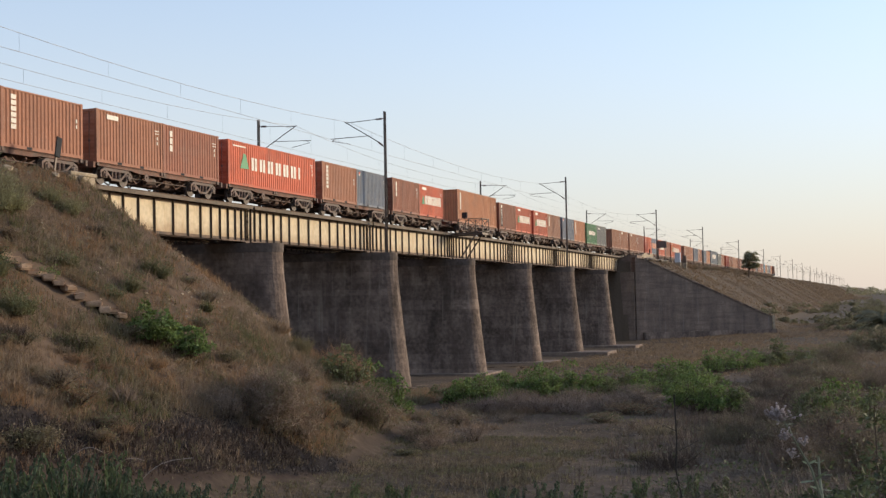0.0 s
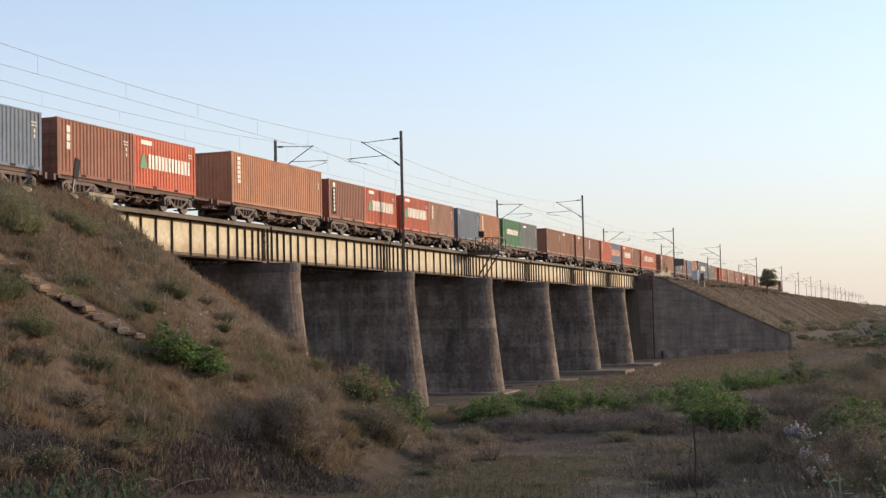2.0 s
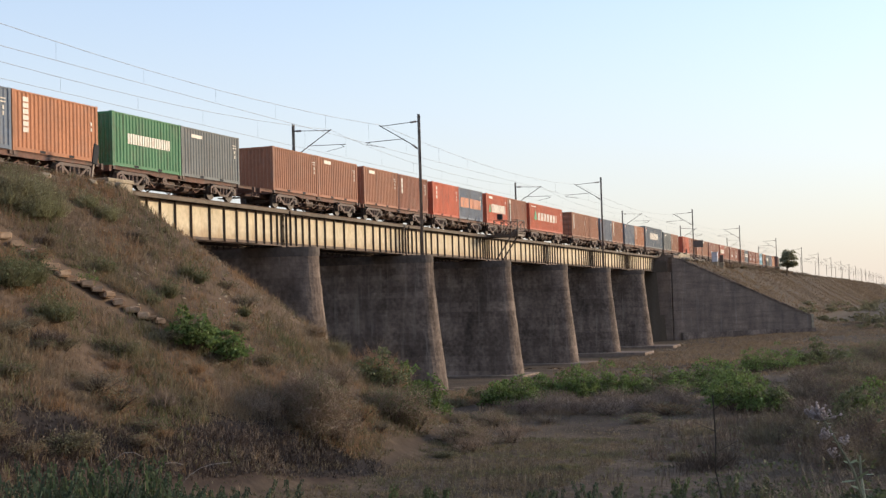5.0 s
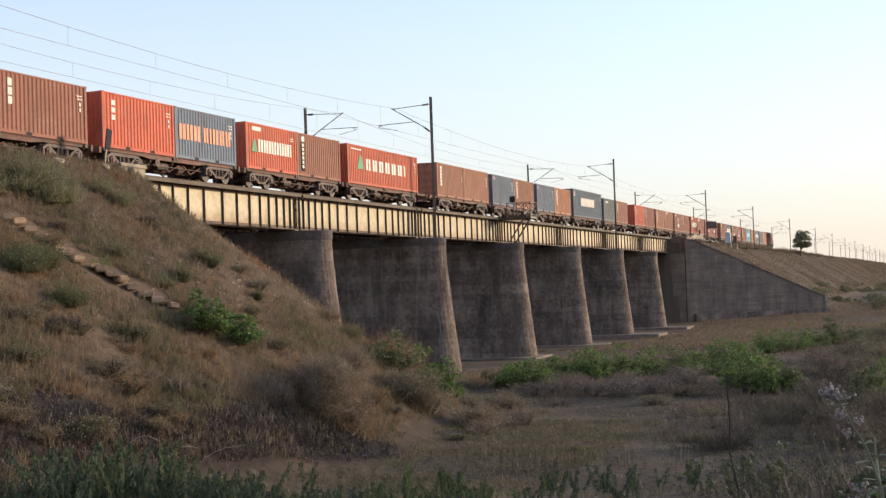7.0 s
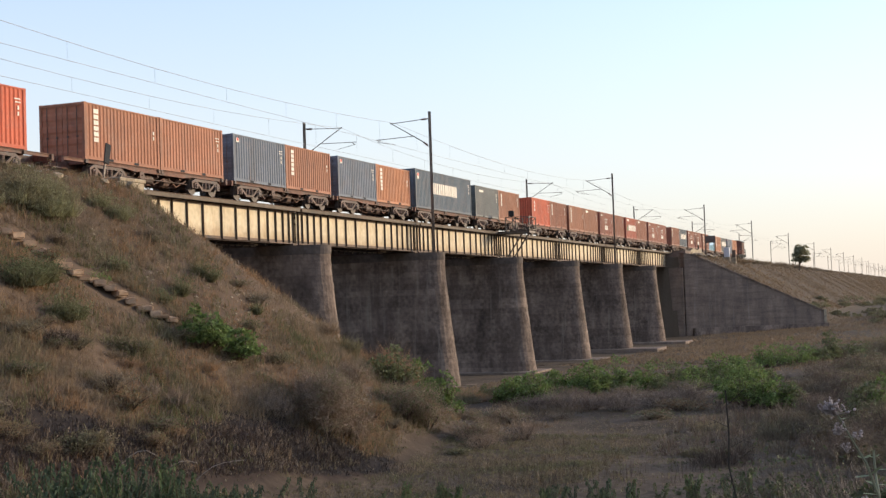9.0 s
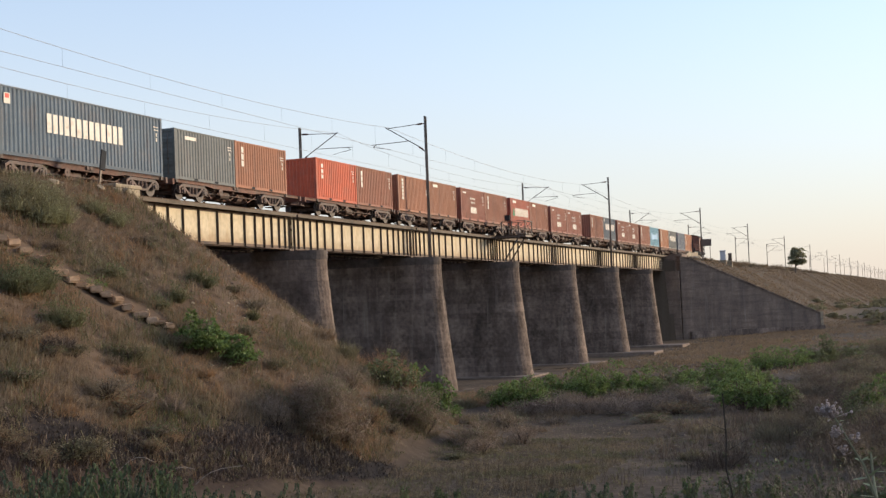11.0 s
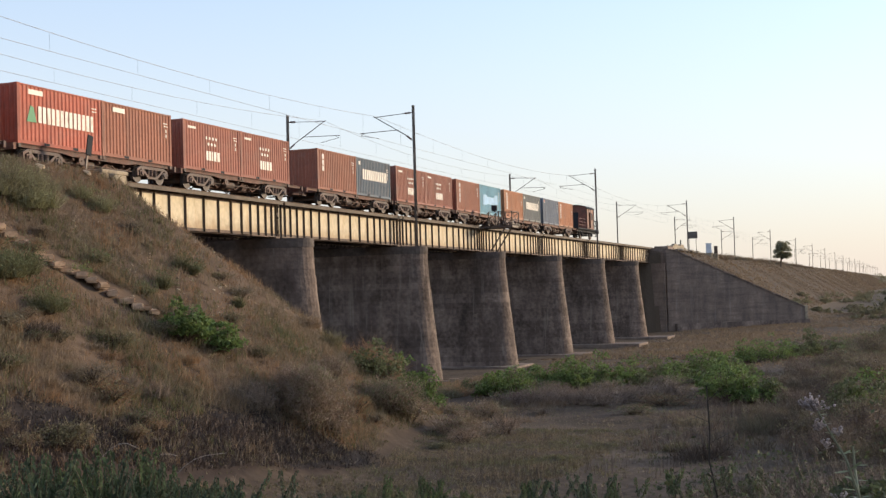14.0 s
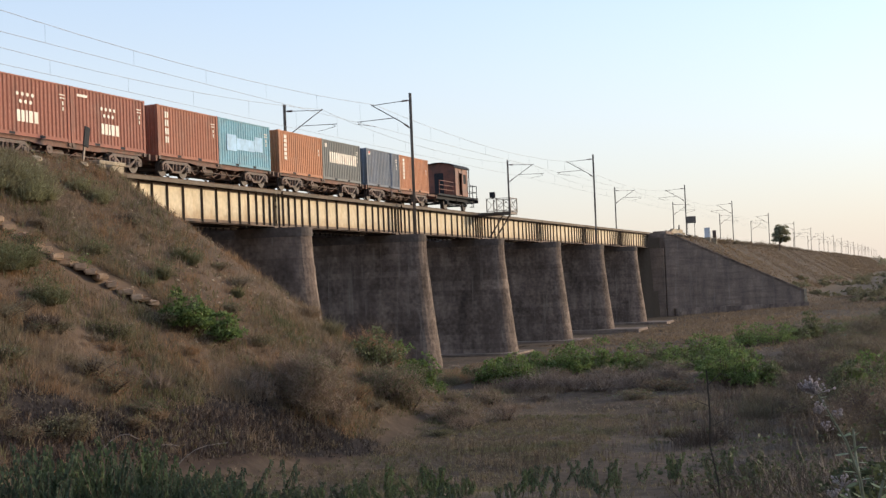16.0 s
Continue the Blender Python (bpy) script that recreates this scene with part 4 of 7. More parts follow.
def mark(c, style, L, H):
    small = [(L - 0.75, L - 0.35, H - 0.52, H - 0.47), (L - 0.7, L - 0.35, H - 0.66, H - 0.61), (L - 0.55, L - 0.45, H - 0.95, H - 0.78), (L - 0.55, L - 0.45, H - 1.2, H - 1.03)]
    if style == "emblem_long":
        blocks(c, letter_row(2.95, 1.02, 0.76, [0.72, 0.72, 0.72, 0.74, 0.72, 0.76, 0.24], 0.37), M_WHITE, "lettering", L, H, "row of white painted blocks")
        bm = bmesh.new()
        prism(bm, [(1.5, 1.02), (2.6, 1.05), (2.25, 1.85), (1.95, 1.95)], "x", 1.212, 1.2175)
        part("logo", bm, M_GREENLET, c, "green painted emblem")
        blocks(c, [(0.6, 2.2, H - 0.33, H - 0.25)] + small, M_WHITE, "number_bars", L, H)
    elif style == "emblem_short":
        blocks(c, letter_row(1.42, 1.0, 0.72, [0.54, 0.52, 0.54, 0.54, 0.52, 0.56, 0.2], 0.1), M_WHITE, "lettering", L, H, "row of white painted blocks")
        bm = bmesh.new()
        prism(bm, [(0.62, 0.98), (1.3, 0.98), (1.1, 1.62), (0.9, 1.7)], "x", 1.212, 1.2175)
        part("logo", bm, M_GREENLET, c, "green painted emblem")
        blocks(c, [(0.75, 1.75, H - 0.42, H - 0.2)] + small[:2], M_WHITE, "number_bars", L, H)
    elif style == "column_six":
        blocks(c, letter_column(0.7, H - 0.25, 0.36, 0.2, 6, 0.06), M_WHITE, "lettering", L, H, "column of white painted blocks")
        blocks(c, small[2:], M_WHITE, "number_bars", L, H)
    elif style == "column_three":
        blocks(c, letter_column(0.7, H - 0.3, 0.26, 0.32, 3, 0.06), M_WHITE, "lettering", L, H, "column of white painted blocks")
        blocks(c, small, M_WHITE, "number_bars", L, H)
    elif style == "dark_panel":
        blocks(c, [(0.65, 1.05, H - 0.5, H - 0.2)], M_WHITE, "logo", L, H)
        blocks(c, [(0.62, 1.08, 0.3, H - 0.55)], M_DARK, "panel", L, H, "dark painted panel")
        for y0, y1, z0, z1 in letter_column(0.73, H - 0.62, 0.24, 0.19, 6, 0.07):
            bm = bmesh.new()
            box(bm, 1.2178, 1.22, y0, y1, z0, z1)
            part("letter_block", bm, M_WHITE, c)
    elif style == "label":
        blocks(c, [(0.9, 1.9, H - 0.42, H - 0.2)] + small, M_WHITE, "number_bars", L, H)
    elif style == "blue":
        blocks(c, [(0.35, 0.65, H - 0.45, H - 0.2)], M_WHITE, "logo", L, H)
        bm = bmesh.new()
        box(bm, 1.2178, 1.22, 0.4, 0.6, H - 0.36, H - 0.2)
        part("logo_emblem", bm, M_REDLET, c)
        blocks(c, small, M_WHITE, "number_bars", L, H)
    elif style == "faded":
        blocks(c, letter_row(0.4, 0.98, 0.8, [0.58, 0.58, 0.6], 0.12) + letter_row(2.75, 0.98, 0.8, [0.46, 0.18, 0.56, 0.48, 0.5], 0.14), M_ORANGELET, "lettering", L, H, "row of faded orange blocks")
        blocks(c, small, M_WHITE, "number_bars", L, H)
    elif style == "row_long":
        blocks(c, letter_row(3.15, 1.22, 0.84, [0.74, 0.24, 0.78, 0.8, 0.78, 0.82, 0.76], 0.12), M_WHITE, "lettering", L, H, "row of white painted blocks")
        blocks(c, [(0.35, 0.75, H - 0.75, H - 0.3)] + small, M_WHITE, "number_bars", L, H)
        bm = bmesh.new()
        box(bm, 1.2178, 1.22, 0.42, 0.68, H - 0.52, H - 0.33)
        part("logo_emblem", bm, M_REDLET, c)
    elif style == "row_short":
        blocks(c, letter_row(1.1, 1.14, 0.7, [0.58, 0.2, 0.58, 0.6, 0.54, 0.6, 0.54], 0.1), M_WHITE, "lettering", L, H, "row of white painted blocks")
        blocks(c, [(0.4, 0.7, H - 0.5, H - 0.25)] + small, M_WHITE, "number_bars", L, H)
    elif style == "spots":
        blocks(c, letter_row(2.35, 0.62, 0.5, [0.5, 0.14, 0.62], 0.08), M_WHITE, "lettering", L, H, "white painted blocks")
        blocks(c, [(2.3 + 0.34 * k, 2.3 + 0.34 * k + 0.2, 1.72, 1.9) for k in range(4)] + [(2.5 + 0.34 * k, 2.5 + 0.34 * k + 0.2, 1.4, 1.58) for k in range(3)], M_WHITE, "star_marks", L, H, "two rows of white spots")
        blocks(c, [(0.5, 1.3, H - 0.42, H - 0.3)] + small, M_WHITE, "number_bars", L, H)
    elif style == "overpainted":
        for y0, y1, z0, z1 in ((0.9, 2.0, 0.85, 1.75), (2.03, 4.1, 0.95, 1.6), (4.13, 5.1, 1.0, 1.85)):
            bm = bmesh.new()
            box(bm, 1.212, 1.2165, y0, y1, z0, z1)
            part("paint_patch", bm, M_PALEBLUE, c, "pale blue overpainted patch")
        blocks(c, small, M_WHITE, "number_bars", L, H)
    elif style == "green":
        blocks(c, letter_row(1.3, 1.15, 0.5, [0.36] * 9, 0.06), M_WHITE, "lettering", L, H, "row of white painted blocks")
    elif style == "wide_bar":
        blocks(c, [(1.0, 2.1, H - 0.5, H - 0.32)] + small, M_WHITE, "number_bars", L, H)
    elif style == "column_four":
        blocks(c, letter_column(0.7, H - 0.3, 0.32, 0.32, 4, 0.1), M_WHITE, "lettering", L, H, "column of white painted blocks")
        blocks(c, small, M_WHITE, "number_bars", L, H)
    elif style == "column_short":
        blocks(c, letter_column(0.75, H - 0.35, 0.28, 0.24, 3, 0.1), M_WHITE, "lettering", L, H, "column of white painted blocks")
        blocks(c, small, M_WHITE, "number_bars", L, H)
    else:
        blocks(c, small, M_WHITE, "number_bars", L, H)


def build_bogie(parent, yc):
    b = new("bogie")
    b.parent = parent
    b.matrix_basis = pose(0, yc, 0)
    for sx in (-1, 1):
        x = sx * 1.12
        bm = bmesh.new()
        # cast frame: top chord, drooping jaws, diagonals down to the spring plank
        for p0, p1, hh in (((-1.02, 0.74), (1.02, 0.74), 0.14), ((-1.0, 0.76), (-1.34, 0.60), 0.13), ((1.0, 0.76), (1.34, 0.60), 0.13), ((-0.98, 0.72), (-0.40, 0.30), 0.12), ((0.98, 0.72), (0.40, 0.30), 0.12), ((-0.46, 0.28), (0.46, 0.28), 0.13), ((-0.36, 0.30), (-0.30, 0.72), 0.10), ((0.36, 0.30), (0.30, 0.72), 0.10)):
            bar(bm, (x, *p0), (x, *p1), 0.13, hh)
        for y in (-1.0, 1.0):
            box(bm, x - 0.10, x + 0.10, y - 0.16, y + 0.16, 0.32, 0.60)
            s2 = 1 if y > 0 else -1
            bar(bm, (x, s2 * 1.33, 0.64), (x, s2 * 1.30, 0.32), 0.13, 0.10)
        part("side_frame", bm, M_BOGIE, b)
        for y in (-0.17, 0.17):
            bm = bmesh.new()
            loft(bm, [[(x + sx * 0.09 + r * math.cos(q * math.tau / 8), y + r * math.sin(q * math.tau / 8), 0.345 + k * 0.036) for q in range(8)] for k, r in enumerate([0.10, 0.08] * 5)])
            part("spring", bm, M_BOGIE, b)
        for y in (-1.0, 1.0):
            bm = bmesh.new()
            tube(bm, (sx * 0.80, y, 0.42), (sx * 0.93, y, 0.42), 0.42, seg=20)
            tube(bm, (sx * 0.77, y, 0.42), (sx * 0.80, y, 0.42), 0.45, seg=20)
            tube(bm, (sx * 0.93, y, 0.42), (sx * 1.02, y, 0.42), 0.14, seg=10)
            part("wheel", bm, M_WHEEL, b, "worn steel wheel")
            bm = bmesh.new()
            tube(bm, (sx * 1.2, y, 0.45), (sx * 1.28, y, 0.45), 0.13, 0.10, seg=10)
            part("axle_cap", bm, M_BOGIE, b)
    bm = bmesh.new()
    for y in (-1.0, 1.0):
        tube(bm, (-0.8, y, 0.42), (0.8, y, 0.42), 0.09, seg=8)
    box(bm, -1.05, 1.05, -0.24, 0.24, 0.42, 0.78)
    part("bolster", bm, M_BOGIE, b)
    return b


def build_wagon(long_front, long_back):
    w = thing("flat_wagon", "rust-brown container flat wagon on two bogies", "wagon", None, "wagons of the train")
    y0, y1 = (-1.75 if long_front else -0.34), LONG + (1.75 if long_back else 0.34)
    bm = bmesh.new()
    box(bm, -0.28, 0.28, y0, y1, 0.60, 0.96)
    prism(bm, [(2.95, 0.60), (3.5, 0.30), (LONG - 3.5, 0.30), (LONG - 2.95, 0.60)], "x", -0.3, 0.3)
    part("centre_sill", bm, M_WAGON, w)
    for sx in (-1, 1):
        bm = bmesh.new()
        x = sx * 1.1
        prism(bm, [(y0 + 0.05, 0.98), (y1 - 0.05, 0.98), (y1 - 0.05, 0.85), (LONG - 3.2, 0.84), (LONG - 3.9, 0.76), (3.9, 0.76), (3.2, 0.84), (y0 + 0.05, 0.85)], "x", x - 0.05, x + 0.05)
        box(bm, x - 0.10, x + 0.10, y0 + 0.05, y1 - 0.05, 0.975, 0.999)
        part("side_sill", bm, M_WAGON, w)
        for y in (0.12, SHORT - 0.05, SHORT + 0.2, LONG - 0.12):
            bm = bmesh.new()
            box(bm, x - 0.02, x + 0.13, y - 0.09, y + 0.09, 0.84, 1.004)
            part("twist_lock", bm, M_BOGIE, w)
        for y in (4.1, 6.1, 8.1):
            bm = bmesh.new()
            bar(bm, (sx * 1.06, y, 0.68), (sx * 0.3, y, 0.36), 0.10, 0.10)
            bar(bm, (sx * 0.9, y - 0.8, 0.66), (sx * 0.8, y, 0.30), 0.05, 0.05)
            bar(bm, (sx * 0.9, y + 0.8, 0.66), (sx * 0.8, y, 0.30), 0.05, 0.05)
            part("truss", bm, M_WAGON, w)
    bm = bmesh.new()
    box(bm, -1.05, 1.05, -0.07, 0.07, 0.80, 0.97)
    me = mesh_of("cross_member", bm, M_WAGON)
    for y in np.linspace(0.1, LONG - 0.1, 9):
        piece("cross_member", me, w, y=float(y))
    for y in (y0, y1 - 0.16):
        bm = bmesh.new()
        box(bm, -1.25, 1.25, y, y + 0.16, 0.72, 1.0)
        part("headstock", bm, M_WAGON, w)
    bm = bmesh.new()
    tube(bm, (0.75, 5.0, 0.52), (0.75, 5.9, 0.52), 0.19, seg=12)
    part("air_reservoir", bm, M_BOGIE, w)
    bm = bmesh.new()
    tube(bm, (0.6, 7.0, 0.5), (0.6, 7.5, 0.5), 0.23, seg=12)
    part("brake_cylinder", bm, M_BOGIE, w)
    bm = bmesh.new()
    box(bm, 0.5, 0.8, 3.4, 4.2, 0.36, 0.78)
    part("valve_box", bm, M_BOGIE, w)
    bm = bmesh.new()
    tube(bm, (0.95, 3.2, 0.5), (0.95, LONG - 3.2, 0.5), 0.025, seg=6)
    part("brake_rod", bm, M_BOGIE, w)
    bm = bmesh.new()
    tube(bm, (1.14, 4.55, 0.62), (1.18, 4.55, 0.62), 0.2, seg=14)
    tube(bm, (1.06, 4.55, 0.62), (1.22, 4.55, 0.62), 0.04, seg=8)
    part("brake_wheel", bm, M_BOGIE, w, "steel hand-brake wheel")
    for y, s in ((y0, -1), (y1, 1)):
        bm = bmesh.new()
        reach = 0.28 if (long_front if s < 0 else long_back) else 0.24
        box(bm, -0.12, 0.12, min(y, y + s * reach), max(y, y + s * reach), 0.72, 0.92)
        part("coupler", bm, M_BOGIE, w)
        if (long_front if s < 0 else long_back):
            bm = bmesh.new()
            bar(bm, (1.0, y + s * 0.02, 0.5), (1.0, y + s * 0.02, 0.95), 0.05, 0.05)
            box(bm, -1.2, 1.2, min(y, y + s * 0.35), max(y, y + s * 0.35), 0.45, 0.5)
            part("end_step", bm, M_BOGIE, w)
    build_bogie(w, 1.75)
    build_bogie(w, LONG - 1.75)
    return w


# what the wagons carry: units of five, from the head; (colour, marks) once for a long box, twice for two short ones
T4 = "tall"
LOADS = [
    [(("rust", ""), ("rust", "column_six")), (("rust", "label"), ("brown", "column_three")), (("red", "emblem_long"),), (("rust", "column_six"), ("blue", "blue")), (("brown", "column_three"), ("red", "emblem_short"))],
    [(("orange", "column_six", T4),), (("brown", "dark_panel"), ("red", "emblem_short")), (("red", "emblem_short"), ("tan", "column_three")), (("blue", "blue"), ("orange", "column_six")), (("green", "green"), ("grey", "wide_bar"))],
    [(("rust", ""), ("rust", "label")), (("rust", "label"), ("brown", "column_three")), (("red", "column_short"), ("blue", "faded")), (("red", "emblem_short"), ("brown", "dark_panel")), (("red", "emblem_long"),)],
    [(("rust", "column_six"), ("rust", "")), (("blue", "blue"), ("rust", "column_six")), (("blue", "blue"), ("orange", "column_six")), (("navy", "row_long", T4),), (("grey", "wide_bar"), ("rust", "column_three"))],
    [(("red", "column_short"), ("brown", "column_three")), (("rust", "column_six"), ("rust", "label")), (("maroon", "spots"), ("brown", "column_three")), (("faded_red", "emblem_short"), ("brown", "label")), (("maroon", "spots"), ("maroon", "spots"))],
    [(("brown", "column_three"), ("navy", "row_short")), (("maroon", "spots"), ("maroon", "spots")), (("brown", "column_four"), ("aqua", "overpainted")), (("orange", "column_six"), ("grey", "row_short")), (("blue", "blue"), ("orange", "column_six"))],
]
UNIT = 5 * LONG + 4 * GAP + UNIT_GAP


def build_train():
    kinds = {}
    for u, unit in enumerate(LOADS):
        for w, load in enumerate(unit):
            s = u * UNIT + w * (LONG + GAP)
            key = (w == 0, w == 4)
            if key not in kinds:
                kinds[key] = build_wagon(*key)
            MOVING.append((copy_thing(kinds[key], pose(TRACK, s, RAIL)), s, 0.0))
            for i, spec in enumerate(load):
                color, style = spec[0], spec[1]
                L = LONG if len(load) == 1 else SHORT
                H = HIGH if T4 in spec else TALL
                off = 0.0 if i == 0 else LONG - SHORT
                doors = (u * 7 + w * 3 + i) % 3 == 0 and not T4 in spec
                c = container(L, H, color, doors, pose(TRACK, s + off, RAIL + FLOOR))
                mark(c, style, L, H)
                MOVING.append((c, s + off, FLOOR))
    for k in list(kinds.values()) + list(_protos.values()):
        for o in (*k.children_recursive, k):
            bpy.data.objects.remove(o)


build_train()


def build_van():
    """Four-wheeled guard's van; its head end at y = 0."""
    v = thing("brake_van", "dark red-brown four-wheeled guard's brake van with open end platforms", "brake van")
    bm = bmesh.new()
    box(bm, -1.32, 1.32, 0.0, 9.9, 1.0, 1.16)
    box(bm, -0.4, 0.4, 0.1, 9.8, 0.72, 1.0)
    for x in (-1.0, 1.0):
        box(bm, x - 0.06, x + 0.06, 0.1, 9.8, 0.74, 1.0)
    part("underframe", bm, M_DARK, v)

    def arch(w, z, rise, n=11):
        return [(w * math.sin(a), z + rise * math.cos(a)) for a in np.linspace(-1.5, 1.5, n)]

    # cabin: side walls with window and door openings, end walls
    y0, y1 = 3.9, 7.05
    for sx in (-1, 1):
        bm = bmesh.new()
        xa, xb = (1.34, 1.40) if sx > 0 else (-1.40, -1.34)
        box(bm, xa, xb, y0, y0 + 0.9, 1.16, 3.5)
        box(bm, xa, xb, y0 + 0.9, y0 + 1.7, 3.05, 3.5)
        box(bm, xa, xb, y0 + 0.9, y0 + 1.7, 1.16, 1.25)
        box(bm, xa, xb, y0 + 1.7, y1, 1.16, 2.2)
        box(bm, xa, xb, y0 + 1.7, y1, 3.0, 3.5)
        box(bm, xa, xb, y0 + 1.7, y0 + 2.1, 2.2, 3.0)
        box(bm, xa, xb, y1 - 0.35, y1, 2.2, 3.0)
        part("side_wall", bm, M_VAN, v)
        bm = bmesh.new()
        for y in (y0, y0 + 0.88, y0 + 1.72, y1 - 0.05):
            box(bm, xa + sx * 0.03, xb + sx * 0.03, y, y + 0.06, 1.16, 3.48)
        part("wall_rib", bm, M_VAN, v)
        bm = bmesh.new()
        x = sx * 1.36
        box(bm, x - 0.01, x + 0.01, y0 + 2.1, y1 - 0.35, 2.2, 3.0)
        part("window", bm, M_DARK, v, "dark window")
    for y in (y0, y1 - 0.06):
        bm = bmesh.new()
        prism(bm, [(-1.34, 1.16)] + arch(1.34, 3.45, 0.42) + [(1.34, 1.16)], "y", y, y + 0.06)
        wall = part("end_wall", bm, M_VAN, v)
        bm = bmesh.new()
        out = -0.02 if y == y0 else 0.07
        box(bm, -0.4, 0.4, y + out, y + out + 0.02, 1.2, 3.05)
        part("door", bm, M_DARK, wall, "dark end door")
    bm = bmesh.new()
    outer = arch(1.5, 3.42, 0.50)
    prism(bm, outer + [(x * 0.98, z - 0.05) for x, z in outer[::-1]], "y", 3.65, 7.5)
    part("roof", bm, M_DARK, v, "dark curved roof")
    # open platform at the head, with rails
    for sx in (-1, 1):
        bm = bmesh.new()
        for y in (0.3, 1.9, 3.6):
            tube(bm, (sx * 1.3, y, 1.16), (sx * 1.3, y, 2.2), 0.035, seg=6)
        for z in (1.5, 1.85, 2.2):
            tube(bm, (sx * 1.3, 0.3, z), (sx * 1.3, 3.6, z), 0.03, seg=6)
        part("platform_rail", bm, M_VAN, v)
        # rear platform rails, bent pillars from the roof
        bm = bmesh.new()
        x = sx * 1.3
        tube(bm, (x, 7.5, 3.55), (x, 7.75, 3.4), 0.04, seg=6)
        tube(bm, (x, 7.75, 3.4), (x, 7.8, 1.16), 0.04, seg=6)
        for y in (8.6, 9.7):
            tube(bm, (x, y, 1.16), (x, y, 2.2), 0.035, seg=6)
        for z in (1.65, 2.2):
            tube(bm, (x, 7.8, z), (x, 9.7, z), 0.032, seg=6)
        part("handrail", bm, M_DARK, v)
    bm = bmesh.new()
    for z in (1.65, 2.2):
        tube(bm, (-1.3, 9.7, z), (1.3, 9.7, z), 0.032, seg=6)
    for x in (-0.65, 0.0, 0.65):
        tube(bm, (x, 9.7, 1.16), (x, 9.7, 2.2), 0.03, seg=6)
    part("end_rail", bm, M_DARK, v)
    bm = bmesh.new()
    box(bm, -1.32, 1.32, 9.9, 10.0, 0.75, 1.2)
    for x in (-0.98, 0.98):
        tube(bm, (x, 10.0, 1.0), (x, 10.35, 1.0), 0.07, seg=8)
        tube(bm, (x, 10.35, 1.0), (x, 10.42, 1.0), 0.22, seg=14)
    part("buffer_beam", bm, M_DARK, v)
    bm = bmesh.new()
    for sx in (-1, 1):
        for z in (0.35, 0.65):
            box(bm, sx * 1.2 - 0.14, sx * 1.2 + 0.14, 8.3, 8.8, z, z + 0.04)
        for y in (8.32, 8.76):
            box(bm, sx * 1.3 - 0.02, sx * 1.3 + 0.02, y, y + 0.04, 0.35, 1.0)
    part("footstep", bm, M_DARK, v)
    for y in (2.6, 7.3):
        for sx in (-1, 1):
            bm = bmesh.new()
            tube(bm, (sx * 0.80, y, 0.48), (sx * 0.93, y, 0.48), 0.48, seg=20)
            tube(bm, (sx * 0.77, y, 0.48), (sx * 0.80, y, 0.48), 0.51, seg=20)
            part("wheel", bm, M_WHEEL, v)
            bm = bmesh.new()
            for k in range(4):
                L = 0.75 - 0.15 * k
                box(bm, sx * 1.07 - 0.05, sx * 1.07 + 0.05, y - L, y + L, 0.74 - 0.035 * k, 0.77 - 0.035 * k)
            box(bm, sx * 1.07 - 0.09, sx * 1.07 + 0.09, y - 0.16, y + 0.16, 0.36, 0.62)
            part("leaf_spring", bm, M_DARK, v)
        bm = bmesh.new()
        tube(bm, (-0.8, y, 0.48), (0.8, y, 0.48), 0.08, seg=8)
        part("axle", bm, M_DARK, v)
    bm = bmesh.new()
    bar(bm, (1.07, 2.9, 0.45), (1.07, 7.0, 0.45), 0.06, 0.08)
    bar(bm, (1.07, 5.0, 0.45), (1.07, 5.0, 0.95), 0.06, 0.06)
    tube(bm, (0.3, 4.5, 0.6), (0.3, 5.3, 0.6), 0.2, seg=10)
    part("brake_rigging", bm, M_DARK, v)
    return v


van = build_van()
VAN_AT = 6 * UNIT - UNIT_GAP + 1.9
van.matrix_basis = pose(TRACK, VAN_AT, RAIL)
MOVING.append((van, VAN_AT, 0.0))


def motions():
    for ob, s, up in MOVING:
        walk(ob, [(t, pose(TRACK, s + o, RAIL + up)) for t, o in TRAIN_ROWS])


